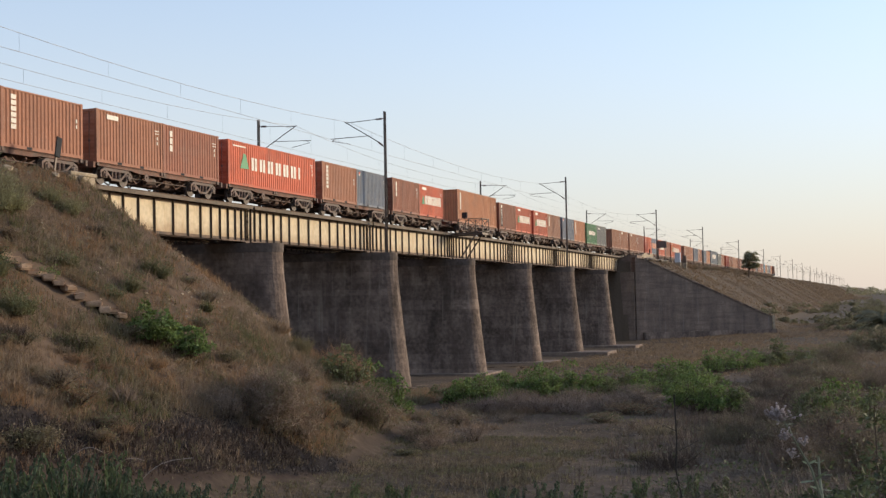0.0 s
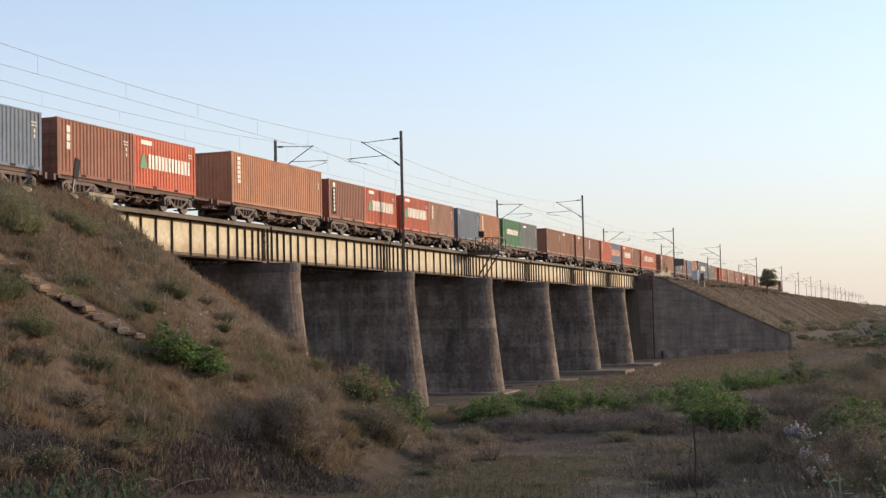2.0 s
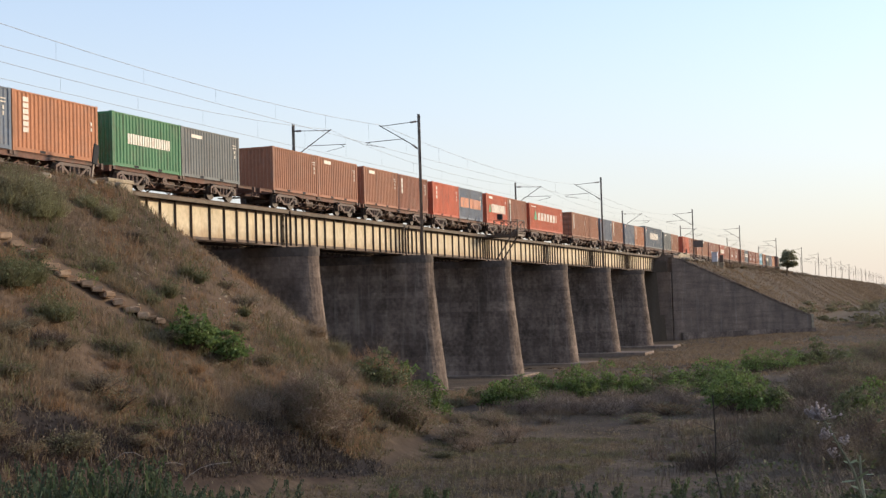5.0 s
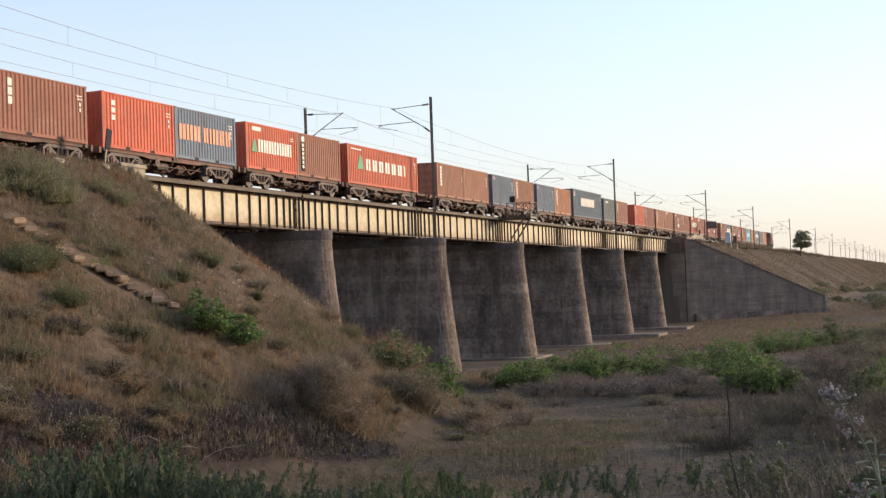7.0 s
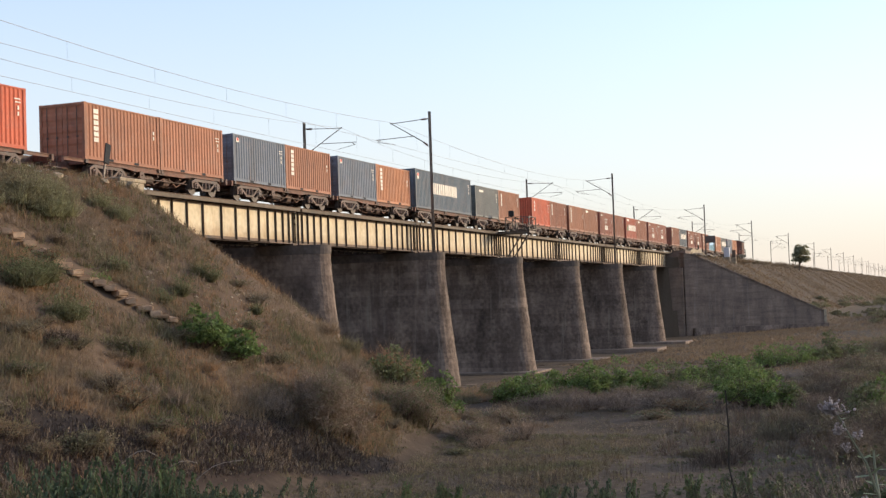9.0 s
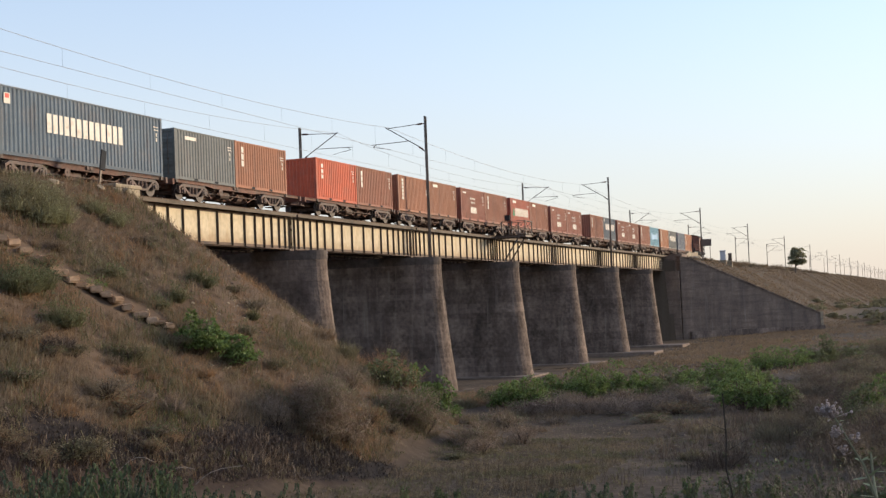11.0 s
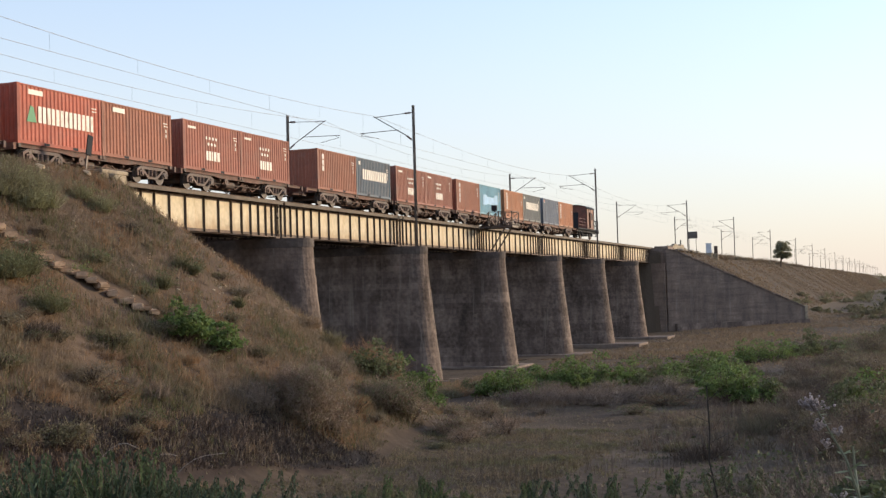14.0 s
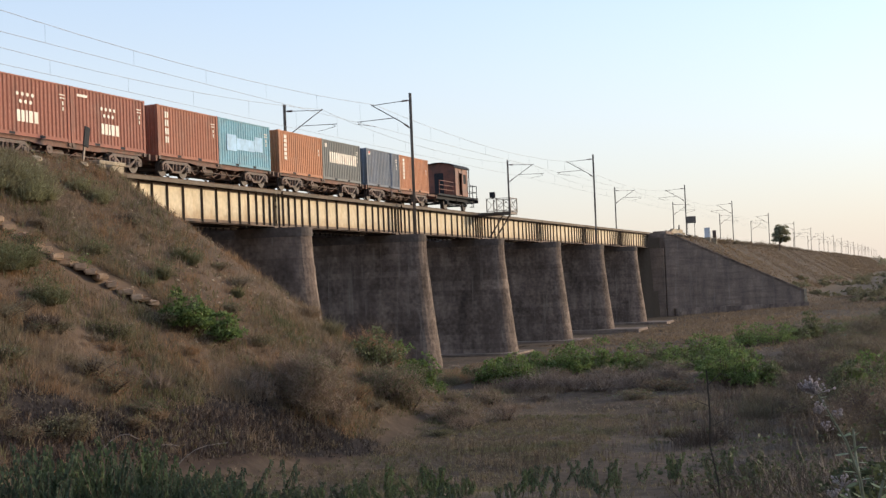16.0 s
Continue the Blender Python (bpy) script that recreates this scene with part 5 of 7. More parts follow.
# ---- line-side things ----
def build_refuge():
    r = thing("track_refuge", "dark steel refuge platform with railings beside the track", "refuge platform")
    x0, x1, y0, y1, z = -34.5, -32.4, 107.7, 109.7, 11.75
    bm = bmesh.new()
    box(bm, -36.0, x1, y0 + 0.05, y0 + 0.17, z - 0.16, z)
    box(bm, -36.0, x1, y1 - 0.17, y1 - 0.05, z - 0.16, z)
    box(bm, x1 - 0.1, x1, y0, y1, z - 0.16, z + 0.002)
    part("floor_beam", bm, M_MAST, r)
    bm = bmesh.new()
    for k in range(12):
        x = x0 - 0.9 + 0.25 * k
        box(bm, x, x + 0.22, y0, y1, z + 0.004, z + 0.05)
    part("floor_plank", bm, M_SLEEPER, r)
    posts = [(x0, y0), (-33.6, y0), (x1, y0), (x1, y1), (-33.6, y1), (x0, y1)]
    for x, y in posts:
        bm = bmesh.new()
        box(bm, x - 0.035, x + 0.035, y - 0.035, y + 0.035, z, z + 1.25)
        part("post", bm, M_MAST, r)
    for (xa, ya), (xb, yb) in zip(posts, posts[1:]):
        bm = bmesh.new()
        for zz in (0.15, 1.22):
            bar(bm, (xa, ya, z + zz), (xb, yb, z + zz), 0.05, 0.05)
        bar(bm, (xa, ya, z + 0.15), (xb, yb, z + 1.2), 0.03, 0.035)
        bar(bm, (xa, ya, z + 1.2), (xb, yb, z + 0.15), 0.03, 0.035)
        part("railing", bm, M_MAST, r)
    for y in (y0 + 0.1, y1 - 0.1):
        bm = bmesh.new()
        bar(bm, (-33.0, y, z - 0.1), (-34.4, y, SHELF + 0.05), 0.11, 0.11)
        part("strut", bm, M_MAST, r)
    bm = bmesh.new()
    box(bm, -34.2, -33.75, y0 - 0.06, y0 + 0.18, z + 1.3, z + 1.78)
    box(bm, -34.02, -33.93, y0 + 0.02, y0 + 0.1, z + 1.2, z + 1.3)
    part("lamp_box", bm, M_DARK, r, "dark square box on the rail")


build_refuge()


def build_board():
    b = thing("track_sign", "dark rectangular line-side board on two posts", "sign board")
    bm = bmesh.new()
    box(bm, -34.1, -32.6, 209.9, 209.95, 13.75, 14.85)
    part("panel", bm, M_MAST, b)
    for x in (-33.95, -32.85):
        bm = bmesh.new()
        box(bm, x - 0.04, x + 0.04, 209.96, 210.02, 10.8, 14.8)
        part("post", bm, M_MAST, b)
    c = thing("trackside_cabinet", "pale blue-white metal equipment cabinet beside the line", "cabinet", pose(-32.3, 219.7, 0))
    bm = bmesh.new()
    box(bm, -0.45, 0.45, -0.4, 0.4, 11.6, 13.15)
    bmesh.ops.bevel(bm, geom=bm.edges[:], offset=0.03, segments=1, affect="EDGES")
    part("body", bm, M_CABINET, c)
    bm = bmesh.new()
    box(bm, -0.52, 0.52, -0.47, 0.47, 13.15, 13.22)
    part("lid", bm, M_CABINET, c)
    bm = bmesh.new()
    box(bm, -0.5, 0.5, -0.45, 0.45, 10.6, 11.6)
    part("plinth", bm, M_STONE_PALE, c)
    bm = bmesh.new()
    box(bm, -0.38, 0.38, -0.42, -0.401, 11.75, 13.05)
    door = part("door", bm, M_CABINET, c)
    bm = bmesh.new()
    box(bm, 0.25, 0.3, -0.45, -0.42, 12.3, 12.5)
    part("handle", bm, M_DARK, door)
    c = thing("junction_box", "small brown metal junction box beside the line", "cabinet", pose(-31.3, 220.6, 0))
    bm = bmesh.new()
    box(bm, -0.28, 0.28, -0.25, 0.25, 11.55, 12.75)
    bmesh.ops.bevel(bm, geom=bm.edges[:], offset=0.025, segments=1, affect="EDGES")
    part("body", bm, M_RUSTSTEEL, c)
    bm = bmesh.new()
    box(bm, -0.33, 0.33, -0.3, 0.3, 10.4, 11.55)
    part("plinth", bm, M_STONE_PALE, c)
    c = thing("stone_parapet", "low brown rubble parapet at the abutment's corner", "parapet", pose(-33.4, 190.6, 0))
    for k, (y0, y1, z) in enumerate(((0.0, 1.5, 12.2), (1.52, 4.0, 12.45), (4.02, 6.8, 12.3), (6.82, 9.6, 12.5))):
        bm = bmesh.new()
        box(bm, -0.25, 0.25, y0, y1, 11.2, z)
        bmesh.ops.bevel(bm, geom=bm.edges[:], offset=0.05, segments=1, affect="EDGES")
        part("stone", bm, M_STONE_PALE, c)
    bm = bmesh.new()
    box(bm, -0.08, 0.08, 7.9, 8.1, 12.5, 13.15)
    part("stub_post", bm, M_DARK, c, "short dark post")
    p = thing("marker_post", "leaning dark steel plate marker at the bridge's end", "marker post", pose(-34.0, 48.75, RAIL - 0.25, 3, 0, 0) @ pose(0, 0, 0, -15, 0, 0))
    bm = bmesh.new()
    box(bm, -0.03, 0.03, -0.19, 0.19, 0.92, 1.82)
    bmesh.ops.bevel(bm, geom=bm.edges[:], offset=0.012, segments=1, affect="EDGES")
    part("plate", bm, M_DARK, p)
    bm = bmesh.new()
    box(bm, -0.1, -0.032, -0.05, 0.05, -0.3, 1.4)
    part("stake", bm, M_MAST, p)
    bm = bmesh.new()
    box(bm, -0.14, 0.14, -0.14, 0.14, -0.3, 0.08)
    part("foot_block", bm, M_STONE, p)


build_board()


def rock(bm, c, r, rnd):
    res = bmesh.ops.create_icosphere(bm, subdivisions=1, radius=1.0)
    sx, sy, sz = r * rnd.uniform(0.8, 1.3), r * rnd.uniform(0.8, 1.3), r * rnd.uniform(0.5, 0.8)
    for v in res["verts"]:
        k = rnd.uniform(0.8, 1.15)
        v.co = Vector((c[0] + v.co.x * sx * k, c[1] + v.co.y * sy * k, c[2] + v.co.z * sz * k))


def build_rocks():
    rnd = random.Random(4)
    for k in range(16):
        x, y = -33.3 + rnd.uniform(-0.6, 1.4), 188 + k * 1.25 + rnd.uniform(-0.5, 0.5)
        bm = bmesh.new()
        rock(bm, (x, y, max(ground(x, y), 11.3) + 0.15), rnd.uniform(0.25, 0.5), rnd)
        tagged(part("boulder", bm, M_STONE_PALE), "rough brown boulder on the embankment's edge", "boulder", "boulders by the abutment")
    for k in range(9):
        x, y = -33.5 + rnd.uniform(-0.2, 0.3), 49.4 - k * 0.62
        bm = bmesh.new()
        rock(bm, (x, y, RAIL - 0.3), rnd.uniform(0.2, 0.32), rnd)
        tagged(part("edge_stone", bm, M_STONE_PALE), "weathered stone along the ballast's edge", "stone", "edge stones")
    # loose stones in the bed
    bm = bmesh.new()
    for k in range(420):
        x, y = rnd.uniform(-30, 2), rnd.uniform(42, 120)
        rock(bm, (x, y, ground(x, y)), rnd.uniform(0.04, 0.13), rnd)
    tagged(part("loose_stones", bm, M_STONE), "small loose stones in the river bed", "stones", kind="stuff")
    bm = bmesh.new()
    for k in range(340):
        x, y = rnd.uniform(-31.5, -23), rnd.uniform(41, 55)
        if ground(x, y) > 1:
            rock(bm, (x, y, ground(x, y) + 0.01), rnd.uniform(0.03, 0.085), rnd)
    tagged(part("slope_stones", bm, M_STONE_PALE), "small loose stones on the bare slope", "stones", kind="stuff")


build_rocks()


def build_steps():
    s = thing("slope_steps", "crumbling stone steps down the embankment slope", "steps", kind="structure")
    a, b = Vector((-29.9, 37.2, 0)), Vector((-26.0, 41.2, 0))
    u = (b - a).normalized()
    n = 19
    for k in range(n):
        rr = random.Random(90 + k)
        p = a.lerp(b, (k + rr.uniform(-0.28, 0.28)) / (n - 1)) + Vector((u.y, -u.x, 0)) * rr.uniform(-0.12, 0.12)
        z = ground(p.x, p.y)
        bm = bmesh.new()
        box(bm, -0.45 - rr.uniform(-0.12, 0.18), 0.42 + rr.uniform(-0.14, 0.22), -0.2 - rr.uniform(0, 0.06), 0.16 + rr.uniform(0, 0.08), -0.24, rr.uniform(-0.06, 0.03))
        bmesh.ops.bevel(bm, geom=bm.edges[:], offset=0.05, segments=2, affect="EDGES")
        for v in bm.verts:
            v.co += Vector((rr.uniform(-1, 1), rr.uniform(-1, 1), rr.uniform(-1, 1))) * 0.022
        o = part("step", bm, M_STEP, s)
        o.matrix_basis = Matrix.Translation((p.x, p.y, z + 0.16 + rr.uniform(-0.05, 0.04))) @ pose(0, 0, 0, rr.uniform(-5, 5), rr.uniform(-5, 5), -44 + rr.uniform(-14, 14))


M_STEP = material("step_stone", (0.4, 0.265, 0.168), 0.9, var=0.3, fine=7, spread=0.2)
build_steps()


def build_aprons():
    for k, (yc, L) in enumerate(zip(PIERS, (0, 0.5, 0.7, 1.4, 3.3, 3.0))):
        if not L:
            continue
        bm = bmesh.new()
        hy, xn, xf = pier_section(0.0)
        g = ground(xn + 1, yc)
        box(bm, xf - 1.0, xn + L, yc - 2.6, yc + 2.6, -1.6, -0.2 + (0.16 if k > 3 else 0))
        bmesh.ops.bevel(bm, geom=bm.edges[:], offset=0.05, segments=1, affect="EDGES")
        tagged(part("pier_footing", bm, M_WALL), "flat stone footing slab round a bridge pier", "footing", "pier footings", "structure")


build_aprons()


# ---- plants ----
def blades(rnd, spots, low, high, width, count, lean, mat, name, label, bend=0.35):
    """Tufts of tapering blades at the spots, joined into one mesh."""
    P = np.array(spots)
    n = len(P) * count
    root = np.repeat(P, count, axis=0) + np.c_[rnd.normal(0, 0.10, n), rnd.normal(0, 0.10, n), np.full(n, -0.03)]
    h = rnd.uniform(low, high, n) * np.repeat(rnd.uniform(0.6, 1.25, len(P)), count)
    az = rnd.uniform(0, 2 * np.pi, n)
    t = rnd.uniform(0, lean, n)
    d = np.c_[np.cos(az) * np.sin(t), np.sin(az) * np.sin(t), np.cos(t)]
    sideaz = rnd.uniform(0, 2 * np.pi, n)
    side = np.c_[np.cos(sideaz), np.sin(sideaz), np.zeros(n)] * (width * rnd.uniform(0.5, 1.2, n) / 2)[:, None]
    mid = root + d * (h * 0.6)[:, None]
    d2 = d.copy()
    d2[:, 2] -= bend
    tip = mid + d2 * (h * 0.45)[:, None]
    V = np.stack([root - side, root + side, mid - side * 0.8, mid + side * 0.8, tip], axis=1).reshape(-1, 3)
    base = np.arange(n) * 5
    faces = [f for b in base.tolist() for f in ((b, b + 1, b + 3, b + 2), (b + 2, b + 3, b + 4))]
    return clad(name, V.tolist(), faces, mat, label=label, kind="stuff", category="grass")


def foliage(rnd, clumps, per, leaf, droop=0.2):
    """Leaves in clumps (x, y, z, radius): vertices and faces of small folded leaves."""
    C = np.array(clumps)
    n = len(C) * per
    c = np.repeat(C, per, axis=0)
    v = rnd.normal(0, 1, (n, 3))
    v /= np.linalg.norm(v, axis=1)[:, None]
    v[:, 2] = np.abs(v[:, 2]) * 0.9 - 0.25
    pos = c[:, :3] + v * (c[:, 3] * rnd.uniform(0.35, 1.0, n) ** 0.6)[:, None]
    axis = v + rnd.normal(0, 0.5, (n, 3))
    axis[:, 2] -= droop
    axis /= np.linalg.norm(axis, axis=1)[:, None]
    other = np.cross(axis, rnd.normal(0, 1, (n, 3)))
    other /= np.linalg.norm(other, axis=1)[:, None]
    up = np.cross(axis, other)
    s = leaf * rnd.uniform(0.6, 1.3, n)[:, None]
    V = np.stack([pos, pos + axis * s * 0.45 + other * s * 0.3 + up * s * 0.08, pos + axis * s, pos + axis * s * 0.45 - other * s * 0.3 + up * s * 0.08], axis=1).reshape(-1, 3)
    F = [(b, b + 1, b + 2) for b in range(0, 4 * n, 4)] + [(b, b + 2, b + 3) for b in range(0, 4 * n, 4)]
    return V.tolist(), F


def build_bush(x, y, w, h, mat, label, seed, leaf=0.15, per=30, n=42, sparse=1.0, name="bush", group=""):
    rnd = np.random.default_rng(seed)
    z = ground(x, y)
    b = thing(name, label, "bush", pose(x, y, z), group)
    clumps, bm = [], bmesh.new()
    for k in range(n):
        a, r = rnd.uniform(0, 2 * np.pi), math.sqrt(rnd.uniform(0, 1))
        px, py = math.cos(a) * r * w / 2, math.sin(a) * r * w / 2
        top = h * (1 - 0.6 * r * r) * rnd.uniform(0.4, 1.15)
        cr = rnd.uniform(0.08, 0.19) * min(w, 1.6 * h) * 0.8
        clumps.append((px, py, max(0.1, top - cr * 0.6), cr))
        if top - cr > 0.5:
            clumps.append((px * 0.9, py * 0.9, (top - cr) * 0.5, cr))
        tube(bm, (px * 0.15, py * 0.15, -0.1), (px * 0.8, py * 0.8, top * 0.55), 0.022, 0.014, seg=4, caps=False)
        tube(bm, (px * 0.8, py * 0.8, top * 0.55), (px, py, top), 0.014, 0.005, seg=4, caps=False)
    part("branchwork", bm, M_TWIG, b)
    V, F = foliage(rnd, clumps, int(per * sparse), leaf)
    clad("foliage", V, F, mat, b)
    return b


def build_brush(x, y, w, h, mat, label, seed, n=900, width=0.022, name="dry_shrub", leaf=None):
    """Leafless or nearly leafless shrub: a fan of thin twigs."""
    rnd = np.random.default_rng(seed)
    b = thing(name, label, "shrub", pose(x, y, ground(x, y)))
    az, r = rnd.uniform(0, 2 * np.pi, n), np.sqrt(rnd.uniform(0, 1, n))
    root = np.c_[np.cos(az) * r * w * 0.35, np.sin(az) * r * w * 0.35, np.full(n, -0.05)]
    az2 = az + rnd.normal(0, 1.5, n)
    t = rnd.uniform(0.05, 1.05, n)
    d = np.c_[np.cos(az2) * np.sin(t), np.sin(az2) * np.sin(t), np.cos(t)]
    L = h * rnd.uniform(0.45, 1.1, n) * (1 - 0.35 * r)
    mid = root + d * (L * 0.55)[:, None]
    d2 = d + rnd.normal(0, 0.55, (n, 3))
    tip = mid + d2 * (L * 0.5)[:, None]
    s = np.cross(d, rnd.normal(0, 1, (n, 3)))
    s = s / np.linalg.norm(s, axis=1)[:, None] * width / 2
    tip2 = mid + (d + rnd.normal(0, 0.5, (n, 3))) * (L * 0.35)[:, None]
    V = np.stack([root - s, root + s, mid - s * 0.8, mid + s * 0.8, tip, tip2], axis=1).reshape(-1, 3)
    F = [f for q in range(0, 6 * n, 6) for f in ((q, q + 1, q + 3, q + 2), (q + 2, q + 3, q + 4), (q + 2, q + 3, q + 5))]
    clad("thicket", V.tolist(), F, mat, b)
    if leaf:
        k = rnd.choice(n, n // 3)
        V, F = foliage(rnd, [(*tip[i], 0.12) for i in k], 5, 0.07)
        clad("leaves", V, F, leaf, b)
    return b


def scatter(rnd, n, x0, x1, y0, y1, keep):
    out = []
    while len(out) < n:
        x, y = float(rnd.uniform(x0, x1)), float(rnd.uniform(y0, y1))
        k = keep(x, y)
        if k > 0 and rnd.uniform() < k:
            out.append((x, y, ground(x, y)))
    return out


def patchy(x, y, f, s, lo=0.0):
    return max(lo, min(1.0, 0.5 + 1.6 * noise.noise((x * f, y * f, s))))


def build_grass():
    rnd = np.random.default_rng(11)

    def slope(x, y):
        f = ((x + 29.9) * 3.9 + (y - 37.2) * 4.0) / (3.9 ** 2 + 4.0 ** 2)      # along the steps
        if 0 < f < 1 and abs((x + 29.9) * 4.0 - (y - 37.2) * 3.9) / 5.6 < 0.8:
            return 0
        if x < -33.8 or ground(x, y) < 0.4 or in_ash(x, y) < 0.7 or on_path(x, y) < 0.6:
            return 0
        bare = smooth_step(-24.5, -26.5, x) * smooth_step(41.5, 45, y) * smooth_step(-33.2, -31.5, x)      # gravelly soil towards the bridge
        return (1 - 0.8 * in_litter(x, y)) * (1 - 0.62 * bare)

    sp = scatter(rnd, 24000, -33.9, -14, 22, 62, lambda x, y: slope(x, y) * patchy(x, y, 0.35, 3.0, 0.5))
    blades(rnd, sp, 0.08, 0.30, 0.018, 7, 1.35, M_DRYGRASS, "dry_grass", "dry straw-brown grass on the embankment slope")
    sp = scatter(rnd, 8000, -33.9, -14, 22, 62, lambda x, y: slope(x, y) * patchy(x, y, 0.25, 8.0) ** 2)
    blades(rnd, sp, 0.12, 0.38, 0.022, 8, 1.1, M_GREYGRASS, "withered_grass", "grey-brown withered weeds on the slope")
    sp = scatter(rnd, 3600, -33.9, -14, 22, 62, lambda x, y: slope(x, y) * patchy(x, y, 0.3, 15.0) ** 3)
    blades(rnd, sp, 0.12, 0.34, 0.03, 8, 1.1, M_GREENGRASS, "green_grass", "sparse olive-green grass among the dry grass")

    sp = scatter(rnd, 2600, -33.2, -17, 24, 58, lambda x, y: slope(x, y) * patchy(x, y, 0.3, 41.0) ** 2)
    blades(rnd, sp, 0.28, 0.62, 0.02, 10, 0.7, M_DRYGRASS, "tall_dry_grass", "taller straw-brown grass in patches on the slope")
    sp = scatter(rnd, 1500, -33.2, -17, 24, 58, lambda x, y: slope(x, y) * patchy(x, y, 0.26, 52.0) ** 3)
    blades(rnd, sp, 0.25, 0.6, 0.026, 10, 0.75, M_GREENGRASS, "tall_weeds", "taller olive-green weeds in patches on the slope")

    def bed(x, y):
        if ground(x, y) > 1.0 or on_path(x, y) < 0.55 or in_ash(x, y) < 1.0:
            return 0
        if x < -32 and min(abs(y - p) for p in PIERS) < 3:
            return 0
        return 1

    sp = scatter(rnd, 14000, -31, 12, 34, 100, lambda x, y: bed(x, y) * patchy(x, y, 0.12, 4.0, 0.1))
    blades(rnd, sp, 0.04, 0.14, 0.03, 6, 1.4, M_GREYGRASS, "bed_grass", "short grey-brown stubble in the river bed")
    sp = scatter(rnd, 3500, -26, 12, 34, 100, lambda x, y: bed(x, y) * patchy(x, y, 0.10, 21.0) ** 2)
    blades(rnd, sp, 0.05, 0.2, 0.025, 7, 1.0, M_GREENGRASS, "bed_green_grass", "low green grass in the river bed")
    sp = scatter(rnd, 17000, -34, 12, 104, 230, lambda x, y: (1 if ground(x, y) < 3 and not (x < -31 and y < 186) else 0) * patchy(x, y, 0.07, 6.0, 0.2))
    blades(rnd, sp, 0.12, 0.42, 0.07, 6, 1.2, M_TAWNY, "far_bank_grass", "dry tawny grass on the far bank")
    sp = scatter(rnd, 15000, -33.2, -9, 187, 560, lambda x, y: (1 if ground(x, y) > 2 and before_wing(x, y) < -1.5 else 0) * patchy(x, y, 0.06, 9.0, 0.2))
    blades(rnd, sp, 0.12, 0.42, 0.10, 6, 1.2, M_TAWNY, "far_slope_grass", "dry tawny grass on the far embankment")
    sp = scatter(rnd, 5200, -33.2, -8, 500, 1000, lambda x, y: 1 if ground(x, y) > 2.5 else 0)
    blades(rnd, sp, 0.3, 0.8, 0.3, 6, 1.2, M_TAWNY, "distant_slope_grass", "dry tawny grass on the distant embankment")
    sp = scatter(rnd, 5200, -16, 5, 42, 100, lambda x, y: bed(x, y) * patchy(x, y, 0.16, 44.0, 0.25) * smooth_step(-18, -9, x))
    blades(rnd, sp, 0.05, 0.18, 0.045, 8, 1.45, M_OLIVE, "bed_mat_grass", "matted dull olive-brown grass in the river bed")
    sp = scatter(rnd, 11000, -25, -11, 24, 56, lambda x, y: (1 if ground(x, y) < 2.0 and in_ash(x, y) > 1.1 and on_path(x, y) > 0.25 else 0) * patchy(x, y, 0.3, 18.0, 0.4) * (1 - 0.75 * in_litter(x, y)))
    blades(rnd, sp, 0.05, 0.2, 0.03, 8, 1.25, M_OLIVE, "foot_mat_grass", "matted dull olive-brown grass below the slope")
    sp = scatter(rnd, 4200, -31.5, -17, 58, 104, lambda x, y: (1 if ground(x, y) < 1.0 and on_path(x, y) > 0.7 and not (x < -31 and min(abs(y - p) for p in PIERS) < 3) else 0) * patchy(x, y, 0.2, 71.0, 0.15))
    blades(rnd, sp, 0.1, 0.42, 0.034, 8, 0.9, M_TAWNY, "pier_foot_grass", "dry tawny grass round the feet of the piers")
    sp = scatter(rnd, 2600, -11, 6, 48, 116, lambda x, y: (1 if ground(x, y) < 1.2 else 0) * patchy(x, y, 0.13, 91.0, 0.1) * smooth_step(-13, -6, x + 0.04 * (90 - y)))
    blades(rnd, sp, 0.25, 0.75, 0.03, 9, 0.8, M_BRUSH, "bed_scrub", "thin dry brown scrub in the river bed", bend=0.15)
    # charred litter on the burnt patch
    sp = scatter(rnd, 1700, -25, -15, 27, 46, lambda x, y: 1 if in_ash(x, y) < 1.5 else 0)
    blades(rnd, sp, 0.05, 0.17, 0.03, 6, 1.4, M_CHAR, "charred_litter", "charred dark litter and stubble on burnt ground", bend=0.1)
    sp = scatter(rnd, 3200, -25, -18, 22, 44, lambda x, y: in_litter(x, y) if on_path(x, y) > 0.5 else 0)
    blades(rnd, sp, 0.08, 0.3, 0.028, 7, 1.35, M_LITTER, "dead_litter", "dark brown dead stems and litter along the slope's foot", bend=0.15)
    sp = scatter(rnd, 1500, -26, -14, 30, 48, lambda x, y: (1 if 0.3 < in_ash(x, y) < 2.5 and on_path(x, y) > 0.5 else 0))
    blades(rnd, sp, 0.08, 0.3, 0.02, 7, 1.2, M_GREYGRASS, "thin_grass", "thin grey-brown grass round the burnt ground")
    # grass on the near bank
    sp = scatter(rnd, 4000, -24, 2, 13, 36, lambda x, y: 1 if 15 < math.hypot(x, y) < 34 else 0)
    blades(rnd, sp, 0.06, 0.24, 0.012, 7, 1.0, M_GREENGRASS, "bank_grass", "thin green-brown grass on the near bank")
    # dead stalks in the open bed
    sp = scatter(rnd, 500, -16, 8, 34, 60, lambda x, y: bed(x, y) * patchy(x, y, 0.2, 31.0) ** 3)
    blades(rnd, sp, 0.3, 0.8, 0.014, 4, 0.35, M_TWIG, "dead_stalks", "thin dead stalks standing in the bed", bend=0.05)


